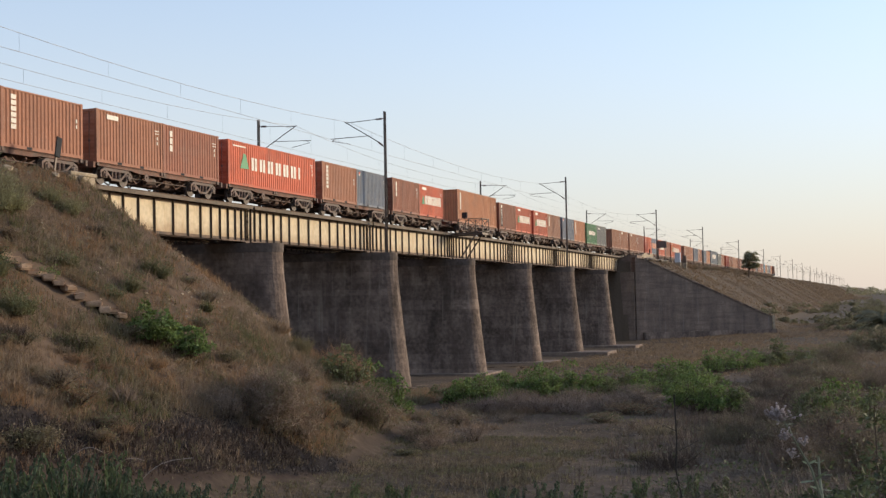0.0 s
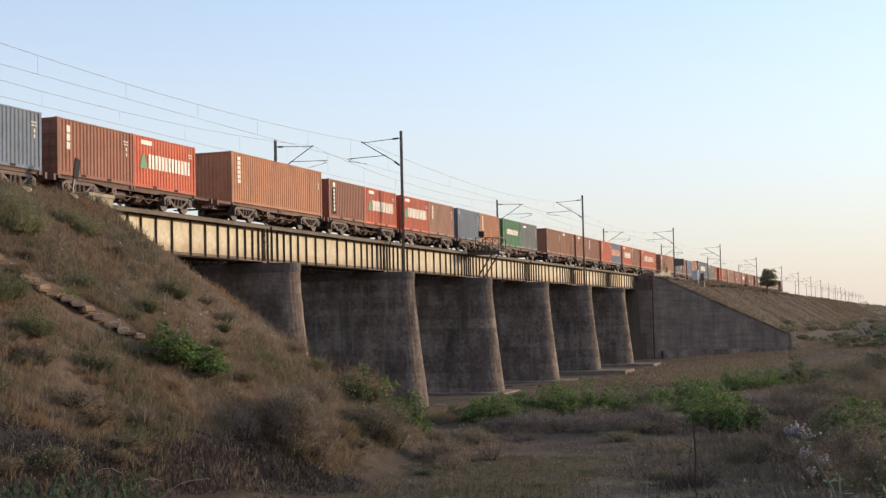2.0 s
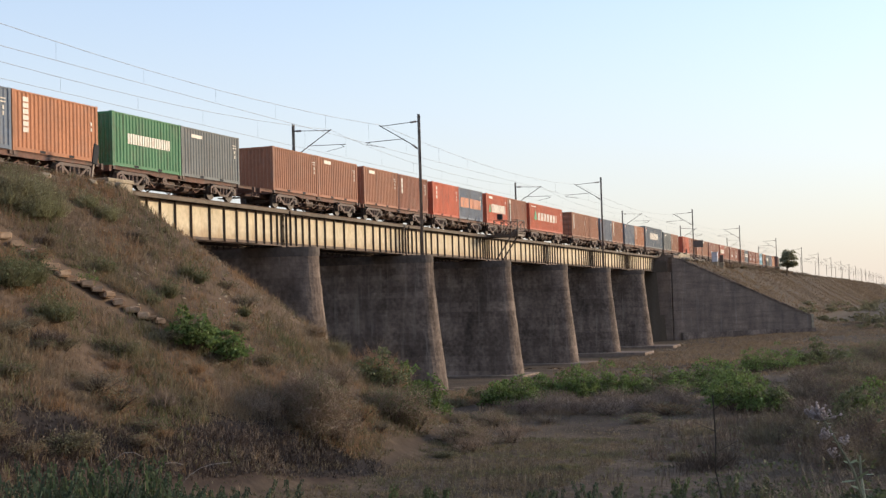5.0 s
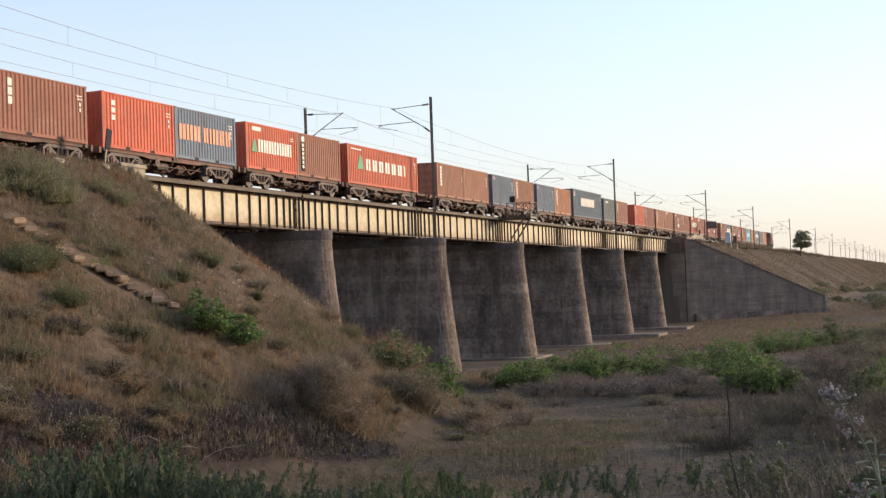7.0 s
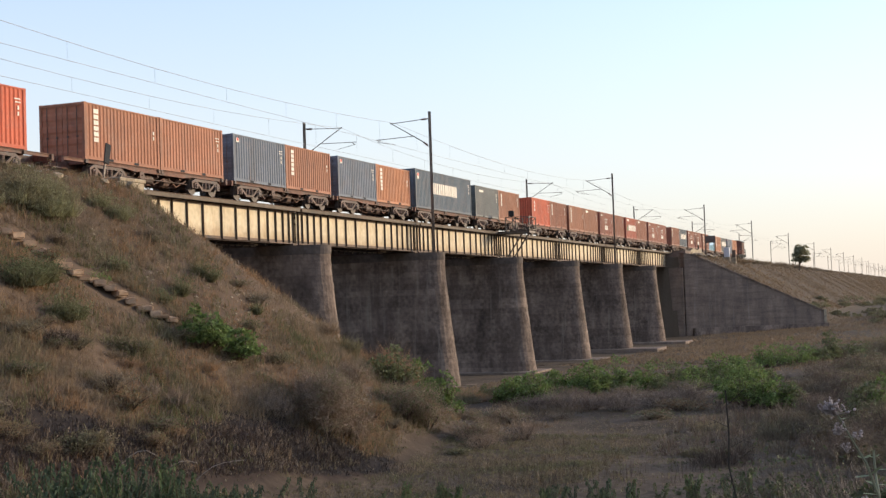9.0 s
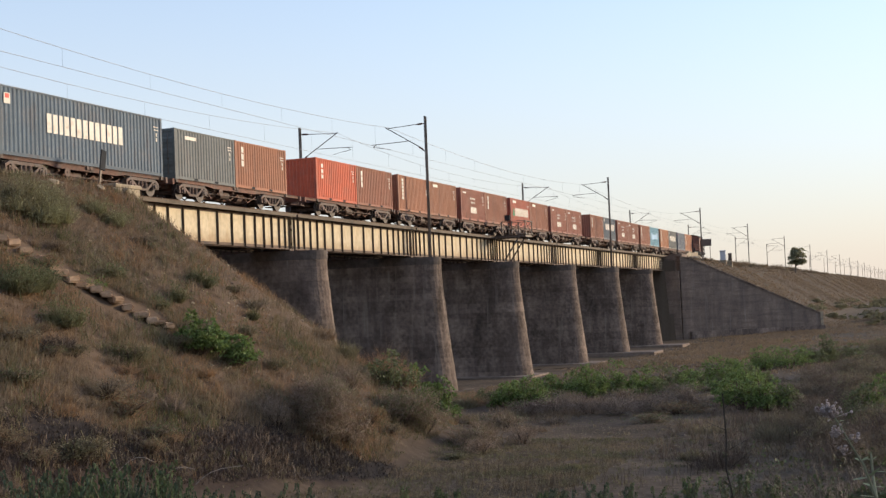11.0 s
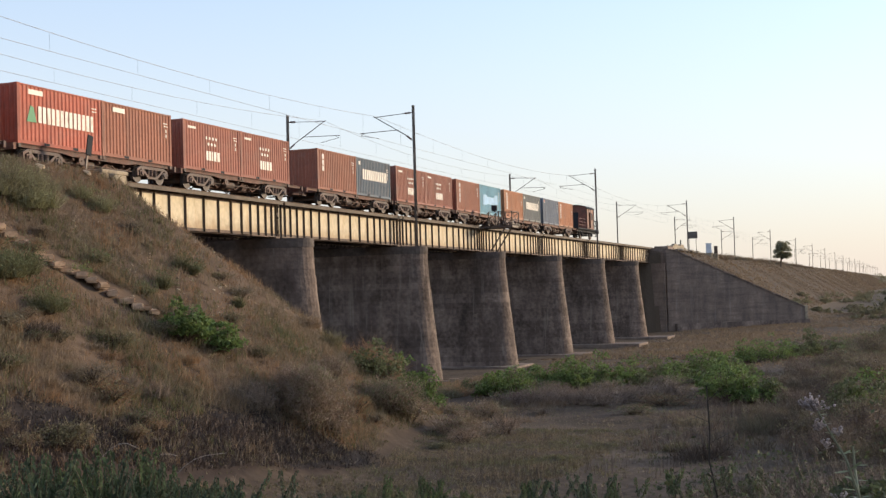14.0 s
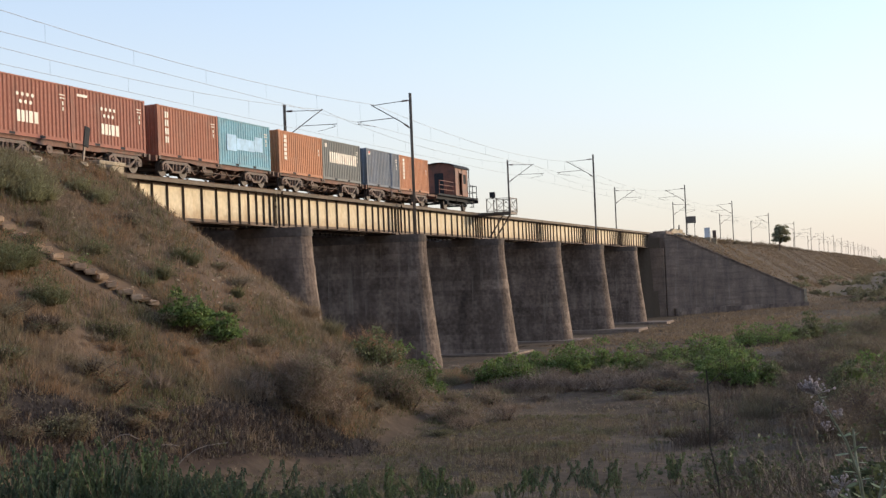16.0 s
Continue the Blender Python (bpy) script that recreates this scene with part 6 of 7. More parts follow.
M_OLIVE = leafy("olive_mat", (0.165, 0.132, 0.09), 0.35, through_light=0.42, second=(0.12, 0.115, 0.066))
M_LITTER = leafy("dead_stems", (0.085, 0.058, 0.046), 0.4, through_light=0.1, second=(0.06, 0.044, 0.038))
M_CHAR = leafy("charred", (0.05, 0.04, 0.036), 0.4, through_light=0)
build_grass()

LUSH = "lush green leafy bush in the river bed"
SLOPE_BUSH, OLIVE = "bright green leafy bush on the embankment slope", "dusty olive bush in the river bed"
BUSHES = [
    (-24.65, 41.1, 1.6, 1.5, M_LEAF, SLOPE_BUSH), (-24.1, 42.6, 1.7, 1.0, M_LEAF, SLOPE_BUSH), (-24.5, 41.9, 1.1, 1.0, M_LEAF, SLOPE_BUSH),
    (-22.4, 53.0, 2.6, 1.7, M_LEAFDARK, "dull olive-green bush below the embankment"), (-23.4, 59.2, 2.1, 2.3, M_LEAF, "pale green bush beside a bridge pier"), (-22.2, 58.7, 1.7, 1.9, M_LEAF, "pale green bush beside a bridge pier"),
    (-23.1, 71.9, 2.0, 1.3, M_LEAF, LUSH), (-21.5, 71.4, 2.2, 1.7, M_LEAF, LUSH), (-22.2, 73.6, 2.4, 1.5, M_LEAFDARK, LUSH),
    (-24.3, 78.0, 2.0, 1.2, M_LEAF, LUSH), (-25.6, 75.6, 1.6, 0.9, M_LEAFDARK, LUSH), (-22.6, 79.0, 2.4, 1.7, M_LEAF, LUSH), (-21.4, 82.6, 2.8, 2.1, M_LEAF, LUSH), (-20.2, 79.6, 2.6, 1.8, M_LEAF, LUSH), (-19.0, 81.4, 2.8, 2.2, M_LEAF, LUSH),
    (-17.8, 83.4, 2.6, 2.0, M_LEAF, LUSH), (-17.0, 86.4, 2.8, 2.2, M_LEAFDARK, LUSH), (-15.8, 88.6, 2.6, 1.7, M_LEAF, LUSH), (-14.3, 93.6, 3.2, 2.0, M_LEAF, LUSH), (-12.8, 91.0, 2.8, 2.1, M_LEAF, LUSH), (-11.6, 88.0, 2.4, 1.7, M_LEAFDARK, LUSH),
    (-9.5, 69.4, 2.6, 2.3, M_LEAF, LUSH), (-8.3, 68.6, 2.6, 2.0, M_LEAF, LUSH), (-7.3, 69.0, 1.9, 1.3, M_LEAFDARK, LUSH), (-10.4, 73.0, 2.4, 1.9, M_LEAF, LUSH), (-11.2, 78.0, 2.6, 1.9, M_LEAF, LUSH),
    (-13.2, 111.0, 4.0, 2.1, M_LEAF, LUSH), (-11.8, 114.0, 4.2, 2.2, M_LEAF, LUSH), (-10.4, 118.0, 3.0, 1.6, M_LEAFDARK, LUSH), (-9.1, 120.5, 1.9, 2.6, M_LEAFDARK, LUSH), (-7.0, 124.0, 4.0, 1.6, M_LEAFDARK, LUSH), (-5.0, 134.0, 4.4, 1.8, M_LEAFDARK, LUSH),
    (-2.9, 57.6, 2.0, 2.0, M_LEAFDARK, OLIVE), (-1.9, 58.6, 2.4, 2.4, M_LEAF, OLIVE), (-0.9, 57.0, 2.6, 2.2, M_LEAFDARK, OLIVE),
]
for k, (x, y, w, h, mat, label) in enumerate(BUSHES):
    build_bush(x, y, w, h, mat, label, 100 + k, group="bushes in the bed" if y > 60 else "")

# the band of bushes fills up between the large ones
_b = np.random.default_rng(23)
for k in range(22):
    f = _b.uniform(0, 1)
    x, y = -24.0 + 13.0 * f + _b.normal(0, 0.8), 78.0 + 13 * f + _b.normal(0, 2.0)
    build_bush(x, y, _b.uniform(1.4, 2.8), _b.uniform(0.8, 1.5), M_LEAF if k % 3 else M_LEAFDARK, LUSH, 400 + k, n=18, group="bushes in the bed")

SHRUBS = [
    (-22.6, 54, 1.8, 1.6, M_DRYGRASS, "tall dry grass clump by the bridge", None, 700),
    (-23.6, 55.4, 1.2, 1.9, M_DRYGRASS, "tall dry grass clump by the bridge", None, 500),
    (-8.58, 48.7, 1.3, 0.5, M_GREENGRASS, "dark green grass clump", None, 500),
    (-6, 78, 4.5, 1.3, M_BRUSH, "brown dry shrub in the bed", None, 1100),
    (-3.7, 100, 5.5, 2, M_BRUSH, "brown dry shrub in the bed", M_LEAFDARK, 1300),
    (-1.5, 92, 4.5, 1.7, M_BRUSH, "brown dry shrub in the bed", None, 1100),
    (-5.2, 63, 3, 1.2, M_BRUSH, "brown dry shrub in the bed", None, 900),
    (-3.2, 56, 3.4, 1.3, M_BRUSH, "brown dry shrub in the bed", M_LEAFDARK, 1000),
    (-27.8, 35.9, 2.0, 1.0, M_GREENGRASS, "withered olive shrub on the slope", M_LEAFDARK, 900),
    (-31.8, 40.4, 2.2, 1.3, M_CREST, "tall olive weeds on the slope", M_CREST, 700),
    (-31, 41.6, 1.8, 1.2, M_CREST, "tall olive weeds on the slope", M_CREST, 600),
    (-30.9, 40.6, 1.8, 1.1, M_CREST, "tall olive weeds on the slope", M_CREST, 600),
    (-32, 43.2, 1.6, 0.6, M_CREST, "tall withered weeds on the slope", None, 700),
    (-31.2, 45.6, 1.2, 0.75, M_CREST, "tall withered weeds on the slope", M_CREST, 700),
    (-27.6, 34.9, 2, 0.9, M_GREENGRASS, "withered olive shrub on the slope", M_LEAFDARK, 800),
    (-26.2, 35.3, 1.8, 0.8, M_GREENGRASS, "withered olive shrub on the slope", M_LEAFDARK, 700),
    (-27.8, 39.3, 0.7, 0.55, M_GREENGRASS, "small green weed beside the steps", M_LEAF, 200),
    (-27.1, 43.7, 0.55, 0.8, M_GREENGRASS, "small green weed on the slope", M_LEAFDARK, 300),
    (-27.6, 46.7, 0.45, 0.7, M_GREENGRASS, "small green weed on the slope", M_LEAFDARK, 250),
    (-26.9, 42.1, 0.8, 0.45, M_GREENGRASS, "small green weed on the slope", M_LEAFDARK, 250),
    (-28.4, 41.2, 1.4, 0.5, M_GREENGRASS, "small green weed on the slope", M_LEAFDARK, 350),
    (-25.4, 33.7, 1.8, 0.5, M_TWIG, "dark twiggy shrub low on the slope", None, 600),
    (-25.6, 72.2, 2.2, 0.9, M_DRYGRASS, "pale dry grass at a pier's foot", None, 600),
    (-28, 46.5, 0.6, 0.7, M_GREENGRASS, "small green weed on the slope", None, 300),
    (-26, 47.5, 0.6, 0.6, M_GREENGRASS, "small green weed on the slope", None, 300),
    (-25.6, 42.4, 1.8, 0.8, M_GREYGRASS, "withered olive shrub on the slope", None, 700),
    (-31.9, 41, 1.8, 0.76, M_CREST, "tall olive weeds at the slope's crest", M_CREST, 500),
    (-32.1, 38.6, 1.8, 0.8, M_CREST, "tall olive weeds at the slope's crest", M_CREST, 500),
    (-31.8, 45, 1.4, 0.72, M_CREST, "tall olive weeds at the slope's crest", M_CREST, 400),
    (-32.3, 36.8, 1.8, 0.88, M_CREST, "tall olive weeds at the slope's crest", M_CREST, 500),
    (-31.5, 39.6, 1.8, 0.88, M_CREST, "tall olive weeds at the slope's crest", M_CREST, 500),
    (-32.2, 42.6, 1.6, 0.72, M_CREST, "tall olive weeds at the slope's crest", M_CREST, 450),
    (-31.1, 37.2, 2, 0.8, M_CREST, "tall olive weeds at the slope's crest", M_CREST, 500),
    (-25.6, 71, 2.2, 0.9, M_GREYGRASS, "brown dry brush at a pier's foot", M_LEAFDARK, 450),
    (-24.2, 73.4, 2.4, 0.9, M_GREYGRASS, "brown dry brush at a pier's foot", None, 450),
    (-23.2, 78.2, 2.4, 1.3, M_GREYGRASS, "brown dry brush at a pier's foot", M_LEAFDARK, 450),
    (-21.6, 83, 2.8, 1.4, M_GREYGRASS, "brown dry brush at a pier's foot", M_LEAFDARK, 450),
    (-26.4, 84, 2.6, 1.2, M_GREYGRASS, "brown dry brush at a pier's foot", None, 450),
    (-22.4, 62, 2.4, 0.8, M_GREYGRASS, "brown dry brush beside the path", None, 450),
    (-20.8, 65.6, 2.6, 0.7, M_GREYGRASS, "brown dry brush beside the path", None, 450),
    (-7, 92, 3.6, 1.5, M_BRUSH, "brown dry shrub in the bed", M_LEAFDARK, 800),
    (-4.6, 84, 3.6, 1.5, M_BRUSH, "brown dry shrub in the bed", M_LEAFDARK, 800),
    (-2.6, 72, 3.2, 1.5, M_BRUSH, "brown dry shrub in the bed", M_LEAFDARK, 800),
    (-9.5, 122, 4.5, 1.6, M_BRUSH, "brown dry shrub in the bed", None, 700),
    (-5, 128, 5, 2, M_BRUSH, "brown dry shrub in the bed", M_LEAFDARK, 800),
    (-25.5, 52.8, 1.6, 0.8, M_DRYGRASS, "yellow grass clump on the slope", None, 600),
    (-24.4, 52.6, 1.8, 0.9, M_GREENGRASS, "yellow-green grass clump on the slope", None, 500),
]
for k, (x, y, w, h, mat, label, leaf, n) in enumerate(SHRUBS):
    build_brush(x, y, w, h, mat, label, 300 + k, n=n, leaf=leaf)


def build_thicket(x, y, w, h, label, seed, mat=None, leaf=None, dense=1.0, name="thorn_thicket", group=""):
    """A rounded tangle: main stems that fork, a cloud of thin twigs, and a sprinkling of small leaves."""
    rnd = np.random.default_rng(seed)
    b = thing(name, label, "shrub", pose(x, y, ground(x, y)), group)
    lobes = [(rnd.uniform(-0.28, 0.28) * w, rnd.uniform(-0.28, 0.28) * w, h * rnd.uniform(0.35, 0.62), rnd.uniform(0.26, 0.40)) for k in range(7)]
    bm = bmesh.new()
    for px, py, pz, r in lobes:
        for k in range(3):
            q = (px + rnd.normal(0, 0.1) * w, py + rnd.normal(0, 0.1) * w, pz + rnd.uniform(0, 0.3) * h)
            mid = (q[0] * 0.6, q[1] * 0.6, q[2] * 0.5)
            tube(bm, (px * 0.25, py * 0.25, -0.1), mid, 0.022, 0.015, seg=4, caps=False)
            tube(bm, mid, q, 0.015, 0.006, seg=4, caps=False)
    tagged(part("branchwork", bm, M_TWIG, b), kind="stuff")
    n = int(330 * w * h * dense)
    pick = rnd.integers(0, len(lobes), n)
    lo = np.array(lobes)[pick]
    v = rnd.normal(0, 1, (n, 3))
    v /= np.linalg.norm(v, axis=1)[:, None]
    rr = rnd.uniform(0.15, 1.0, n) ** 0.5
    c = lo[:, :3] + v * np.c_[lo[:, 3] * w, lo[:, 3] * w, lo[:, 3] * h * 1.25] * rr[:, None]
    c[:, 2] = np.abs(c[:, 2])
    d = v * 0.7 + rnd.normal(0, 0.6, (n, 3)) + np.array((0, 0, 0.35))
    d /= np.linalg.norm(d, axis=1)[:, None]
    L = rnd.uniform(0.12, 0.4, n)[:, None] * (0.7 + 0.2 * h)
    s = np.cross(d, rnd.normal(0, 1, (n, 3)))
    s = s / np.linalg.norm(s, axis=1)[:, None] * 0.007
    e = d + rnd.normal(0, 0.5, (n, 3))
    V = np.stack([c - d * L - s, c - d * L + s, c + s * 0.7, c - s * 0.7, c + e * L * 0.8, c + (d - e * 0.5) * L * 0.7], axis=1).reshape(-1, 3)
    F = [f for q in range(0, 6 * n, 6) for f in ((q, q + 1, q + 2, q + 3), (q + 3, q + 2, q + 4), (q + 3, q + 2, q + 5))]
    clad("tangle", V.tolist(), F, mat or M_THORN, b, kind="stuff")
    if leaf:
        k = rnd.choice(n, n // 2, replace=False)
        V, F = foliage(rnd, [(*c[i], 0.14) for i in k], 4, 0.062)
        clad("leaves", V, F, leaf, b)
    return b


THORN, HEAP, LOWBRUSH, BEDBRUSH = "large rounded brown thorn thicket with few small leaves", "low heap of grey dead brushwood in the bed", "low brown dry thicket beside the path", "brown twiggy thicket in the river bed"
THICKETS = [
    (-20.5, 42.3, 2.9, 2.5, THORN, M_THORN, M_THORNLEAF, 1.5), (-21.2, 43.4, 2.2, 1.8, THORN, M_THORN, M_THORNLEAF, 1.2), (-20.0, 43.6, 1.6, 1.3, THORN, M_THORN, None, 1.0), (-21.4, 40.6, 1.6, 1.1, THORN, M_THORN, None, 0.8),
    (-20.7, 50.0, 2.7, 1.5, "grey-green thorn thicket at the embankment's foot", M_THORN, M_LEAFDARK, 1.5), (-20.2, 51.2, 2.2, 1.3, "grey-green thorn thicket at the embankment's foot", M_THORN, M_LEAFDARK, 1.3), (-22.3, 48.4, 2.0, 1.2, "grey-green thorn thicket at the embankment's foot", M_THORN, M_THORNLEAF, 1.0),
    (-18.2, 52.2, 2.4, 1.1, LOWBRUSH, M_THORN, M_THORNLEAF, 1.0), (-17.5, 50.6, 1.8, 0.6, LOWBRUSH, M_THORN, None, 1.0), (-16.9, 54.4, 2.0, 0.8, LOWBRUSH, M_THORN, None, 0.9), (-19.4, 60.4, 2.4, 0.8, LOWBRUSH, M_THORN, M_THORNLEAF, 0.8),
    (-20.3, 66.4, 2.4, 0.9, HEAP, M_DEADWOOD, None, 1.1), (-18.7, 67.6, 2.8, 1.0, HEAP, M_DEADWOOD, None, 1.2), (-17.0, 66.6, 2.8, 1.0, HEAP, M_DEADWOOD, None, 1.2), (-15.4, 66.0, 2.8, 1.0, HEAP, M_DEADWOOD, None, 1.2), (-14.0, 68.4, 2.8, 1.1, HEAP, M_DEADWOOD, None, 1.2), (-12.6, 70.2, 2.6, 1.2, HEAP, M_DEADWOOD, None, 1.1), (-16.2, 71.4, 2.6, 1.1, HEAP, M_DEADWOOD, M_THORNLEAF, 1.0), (-19.8, 71.6, 2.4, 1.0, HEAP, M_DEADWOOD, M_THORNLEAF, 1.0), (-13.4, 75.0, 2.8, 1.2, HEAP, M_DEADWOOD, M_THORNLEAF, 1.0),
    (-5.6, 66.0, 2.6, 1.2, BEDBRUSH, M_BRUSH, None, 0.9), (-4.6, 74.0, 3.4, 1.7, BEDBRUSH, M_BRUSH, M_THORNLEAF, 0.9), (-3.4, 66.0, 2.6, 1.6, BEDBRUSH, M_BRUSH, M_THORNLEAF, 0.9), (-2.8, 80.0, 3.6, 2.1, BEDBRUSH, M_BRUSH, M_THORNLEAF, 0.9), (-6.4, 84.0, 3.4, 1.6, BEDBRUSH, M_BRUSH, None, 0.8), (-5.0, 94.0, 4.0, 2.2, BEDBRUSH, M_BRUSH, M_THORNLEAF, 0.8), (-7.6, 98.0, 3.4, 1.5, BEDBRUSH, M_BRUSH, None, 0.8), (-3.0, 106.0, 4.6, 2.6, BEDBRUSH, M_BRUSH, M_THORNLEAF, 0.8),
    (-5.2, 55.0, 2.0, 1.1, BEDBRUSH, M_BRUSH, None, 0.8), (-4.0, 51.0, 2.0, 1.3, BEDBRUSH, M_BRUSH, M_THORNLEAF, 0.8), (-3.1, 47.0, 2.0, 1.4, BEDBRUSH, M_BRUSH, None, 0.8), (-6.6, 60.0, 2.0, 0.8, BEDBRUSH, M_BRUSH, None, 0.8), (-2.0, 51.0, 2.4, 1.9, BEDBRUSH, M_BRUSH, M_THORNLEAF, 0.9), (-1.0, 46.0, 2.2, 1.9, BEDBRUSH, M_BRUSH, M_THORNLEAF, 0.9),
]
for k, (x, y, w, h, label, mat, leaf, dense) in enumerate(THICKETS):
    build_thicket(x, y, w, h, label, 1300 + k, mat, leaf, dense)


def build_slope_clumps():
    """Low withered clumps all over the slope and along its foot."""
    rnd = np.random.default_rng(37)
    words = ("low grey-brown withered clump", "low straw-brown grass clump", "low olive weed clump with small leaves", "low brown twiggy clump")
    protos = []
    for k in range(8):
        if k % 2:
            protos.append(build_brush(0, 0, 1.0, 0.5, (M_DRYGRASS, M_GREYGRASS)[k % 4 // 2], words[1], 600 + k, n=170, width=0.02, name="weed_clump"))
        else:
            protos.append(build_thicket(0, 0, 1.2, 0.6, words[(0, 2, 3, 2)[k // 2]], 600 + k, (M_GREYGRASS, M_GREENGRASS, M_DRYGRASS, M_TAWNY)[k // 2], (None, M_THORNLEAF, M_THORNLEAF, M_LEAFDARK)[k // 2], 1.2, name="weed_clump"))
    n = 0
    while n < 60:
        x, y = rnd.uniform(-33, -15), rnd.uniform(24, 60)
        if ground(x, y) < 0.7 or (x < -28 and y > 46.5) or in_ash(x, y) < 1.3 or on_path(x, y) < 0.9 or noise.noise((x * 0.2, y * 0.2, 55.0)) < -0.1:
            continue
        c = copy_thing(protos[n % 8], pose(x, y, ground(x, y), 0, 0, rnd.uniform(0, 360)))
        s = rnd.uniform(0.5, 1.25)
        c.scale = (s, s, s * rnd.uniform(0.6, 1.0))
        tagged(c, group="weed clumps on the slope")
        n += 1
    for k in range(44):      # thicker growth low on the slope
        x, y = rnd.uniform(-26, -21.2), rnd.uniform(26, 37)
        if in_ash(x, y) < 1.3:
            continue
        c = copy_thing(protos[k % 8], pose(x, y, ground(x, y), 0, 0, rnd.uniform(0, 360)))
        s = rnd.uniform(0.7, 1.5)
        c.scale = (s, s, s * rnd.uniform(0.6, 1.0))
        tagged(c, group="weed clumps on the slope")
    for k in range(46):
        x, y = rnd.uniform(-24, 6), rnd.uniform(46, 110)
        if on_path(x, y) < 1 or ground(x, y) > 1.2:
            continue
        c = copy_thing(protos[(0, 2, 3, 4, 6, 7)[k % 6]], pose(x, y, ground(x, y), 0, 0, rnd.uniform(0, 360)))
        s = rnd.uniform(0.8, 2.2)
        c.scale = (s, s, s * rnd.uniform(0.35, 0.7))
        tagged(c, group="weed clumps in the bed")
    for w in protos:
        for o in (*w.children_recursive, w):
            bpy.data.objects.remove(o)


build_slope_clumps()
_q = np.random.default_rng(64)
for k in range(16):
    x, y = -8.5 + 8.8 * _q.uniform(0, 1), 46 + 30 * _q.uniform(0, 1)
    build_brush(x, y, _q.uniform(1.8, 3.2), _q.uniform(0.6, 1.3), M_TWIG if k % 3 else M_OLIVE, "thin brown twiggy shrub in the bed", 640 + k, n=380, width=0.016)


def build_weeds():
    """Upright weeds with hanging leaves on the bank before the camera."""
    rnd = np.random.default_rng(77)
    spots = []
    for k in range(150):      # dense on the left
        az, d = rnd.uniform(-41, -29), rnd.uniform(18.5, 25)
        spots.append((az, d, rnd.uniform(0.6, 1.25) * (1.0 if -37.6 < az < -32 else 0.6)))
    for k in range(85):
        az, d = rnd.uniform(-31, -17), rnd.uniform(18.6, 21.5)
        spots.append((az, d, rnd.uniform(0.15, 0.45)))
    for k in range(34):
        az, d = rnd.uniform(-17, -3), rnd.uniform(19.0, 22.5)
        spots.append((az, d, rnd.uniform(0.25, 0.65)))
    spots += [(-29.5, 25.0, 1.0), (-28.7, 25.0, 1.0), (-27.0, 22.5, 0.75), (-22.6, 21.5, 0.6), (-20.6, 21.0, 0.6), (-20.2, 21.2, 0.6)]
    protos = []
    for k in range(6):
        r = np.random.default_rng(900 + k)
        w = thing("weed", "green upright weed with drooping leaves", "weed", None, "weeds on the bank")
        V, F = [], []
        for stem in range(3):
            bm = bmesh.new()
            lean, tall = r.uniform(-0.4, 0.4, 2), r.uniform(0.55, 1.0)
            foot = r.uniform(-0.12, 0.12, 2)
            tube(bm, (foot[0], foot[1], -0.1), (foot[0] + lean[0] * tall, foot[1] + lean[1] * tall, tall), 0.010, 0.005, seg=4, caps=False)
            part("stem", bm, M_TWIG, w)
            n = 38
            for i in range(n):
                f = (0.3 + 0.74 * i / n) * tall
                a = i * 2.4 + r.uniform(-0.6, 0.6)
                L = r.uniform(0.07, 0.15)
                p = Vector((foot[0] + lean[0] * f, foot[1] + lean[1] * f, f))
                o = Vector((math.cos(a), math.sin(a), 0))
                side = Vector((-o.y, o.x, 0)) * L * r.uniform(0.10, 0.17)
                m1 = p + o * L * 0.36 + Vector((0, 0, L * r.uniform(-0.1, 0.12)))
                tip = p + o * L * r.uniform(0.4, 0.6) - Vector((0, 0, L * r.uniform(0.45, 0.9)))
                b = len(V)
                V += [p, m1 + side, tip, m1 - side]
                F += [(b, b + 1, b + 2), (b, b + 2, b + 3)]
        clad("leaves", [tuple(v) for v in V], F, M_WEED, w)
        protos.append(w)
    for i, (az, d, h) in enumerate(spots):
        x, y = math.sin(radians(az)) * d, math.cos(radians(az)) * d
        w = protos[i % 6]
        c = copy_thing(w, pose(x, y, ground(x, y), 0, 0, rnd.uniform(0, 360)))
        c.scale = (0.3 + 0.7 * h, 0.3 + 0.7 * h, h)
    for w in protos:
        for o in (*w.children_recursive, w):
            bpy.data.objects.remove(o)


M_WEED = leafy("weed_leaf", (0.076, 0.103, 0.068), 0.4, second=(0.1, 0.135, 0.064), patch=0.5)
build_weeds()


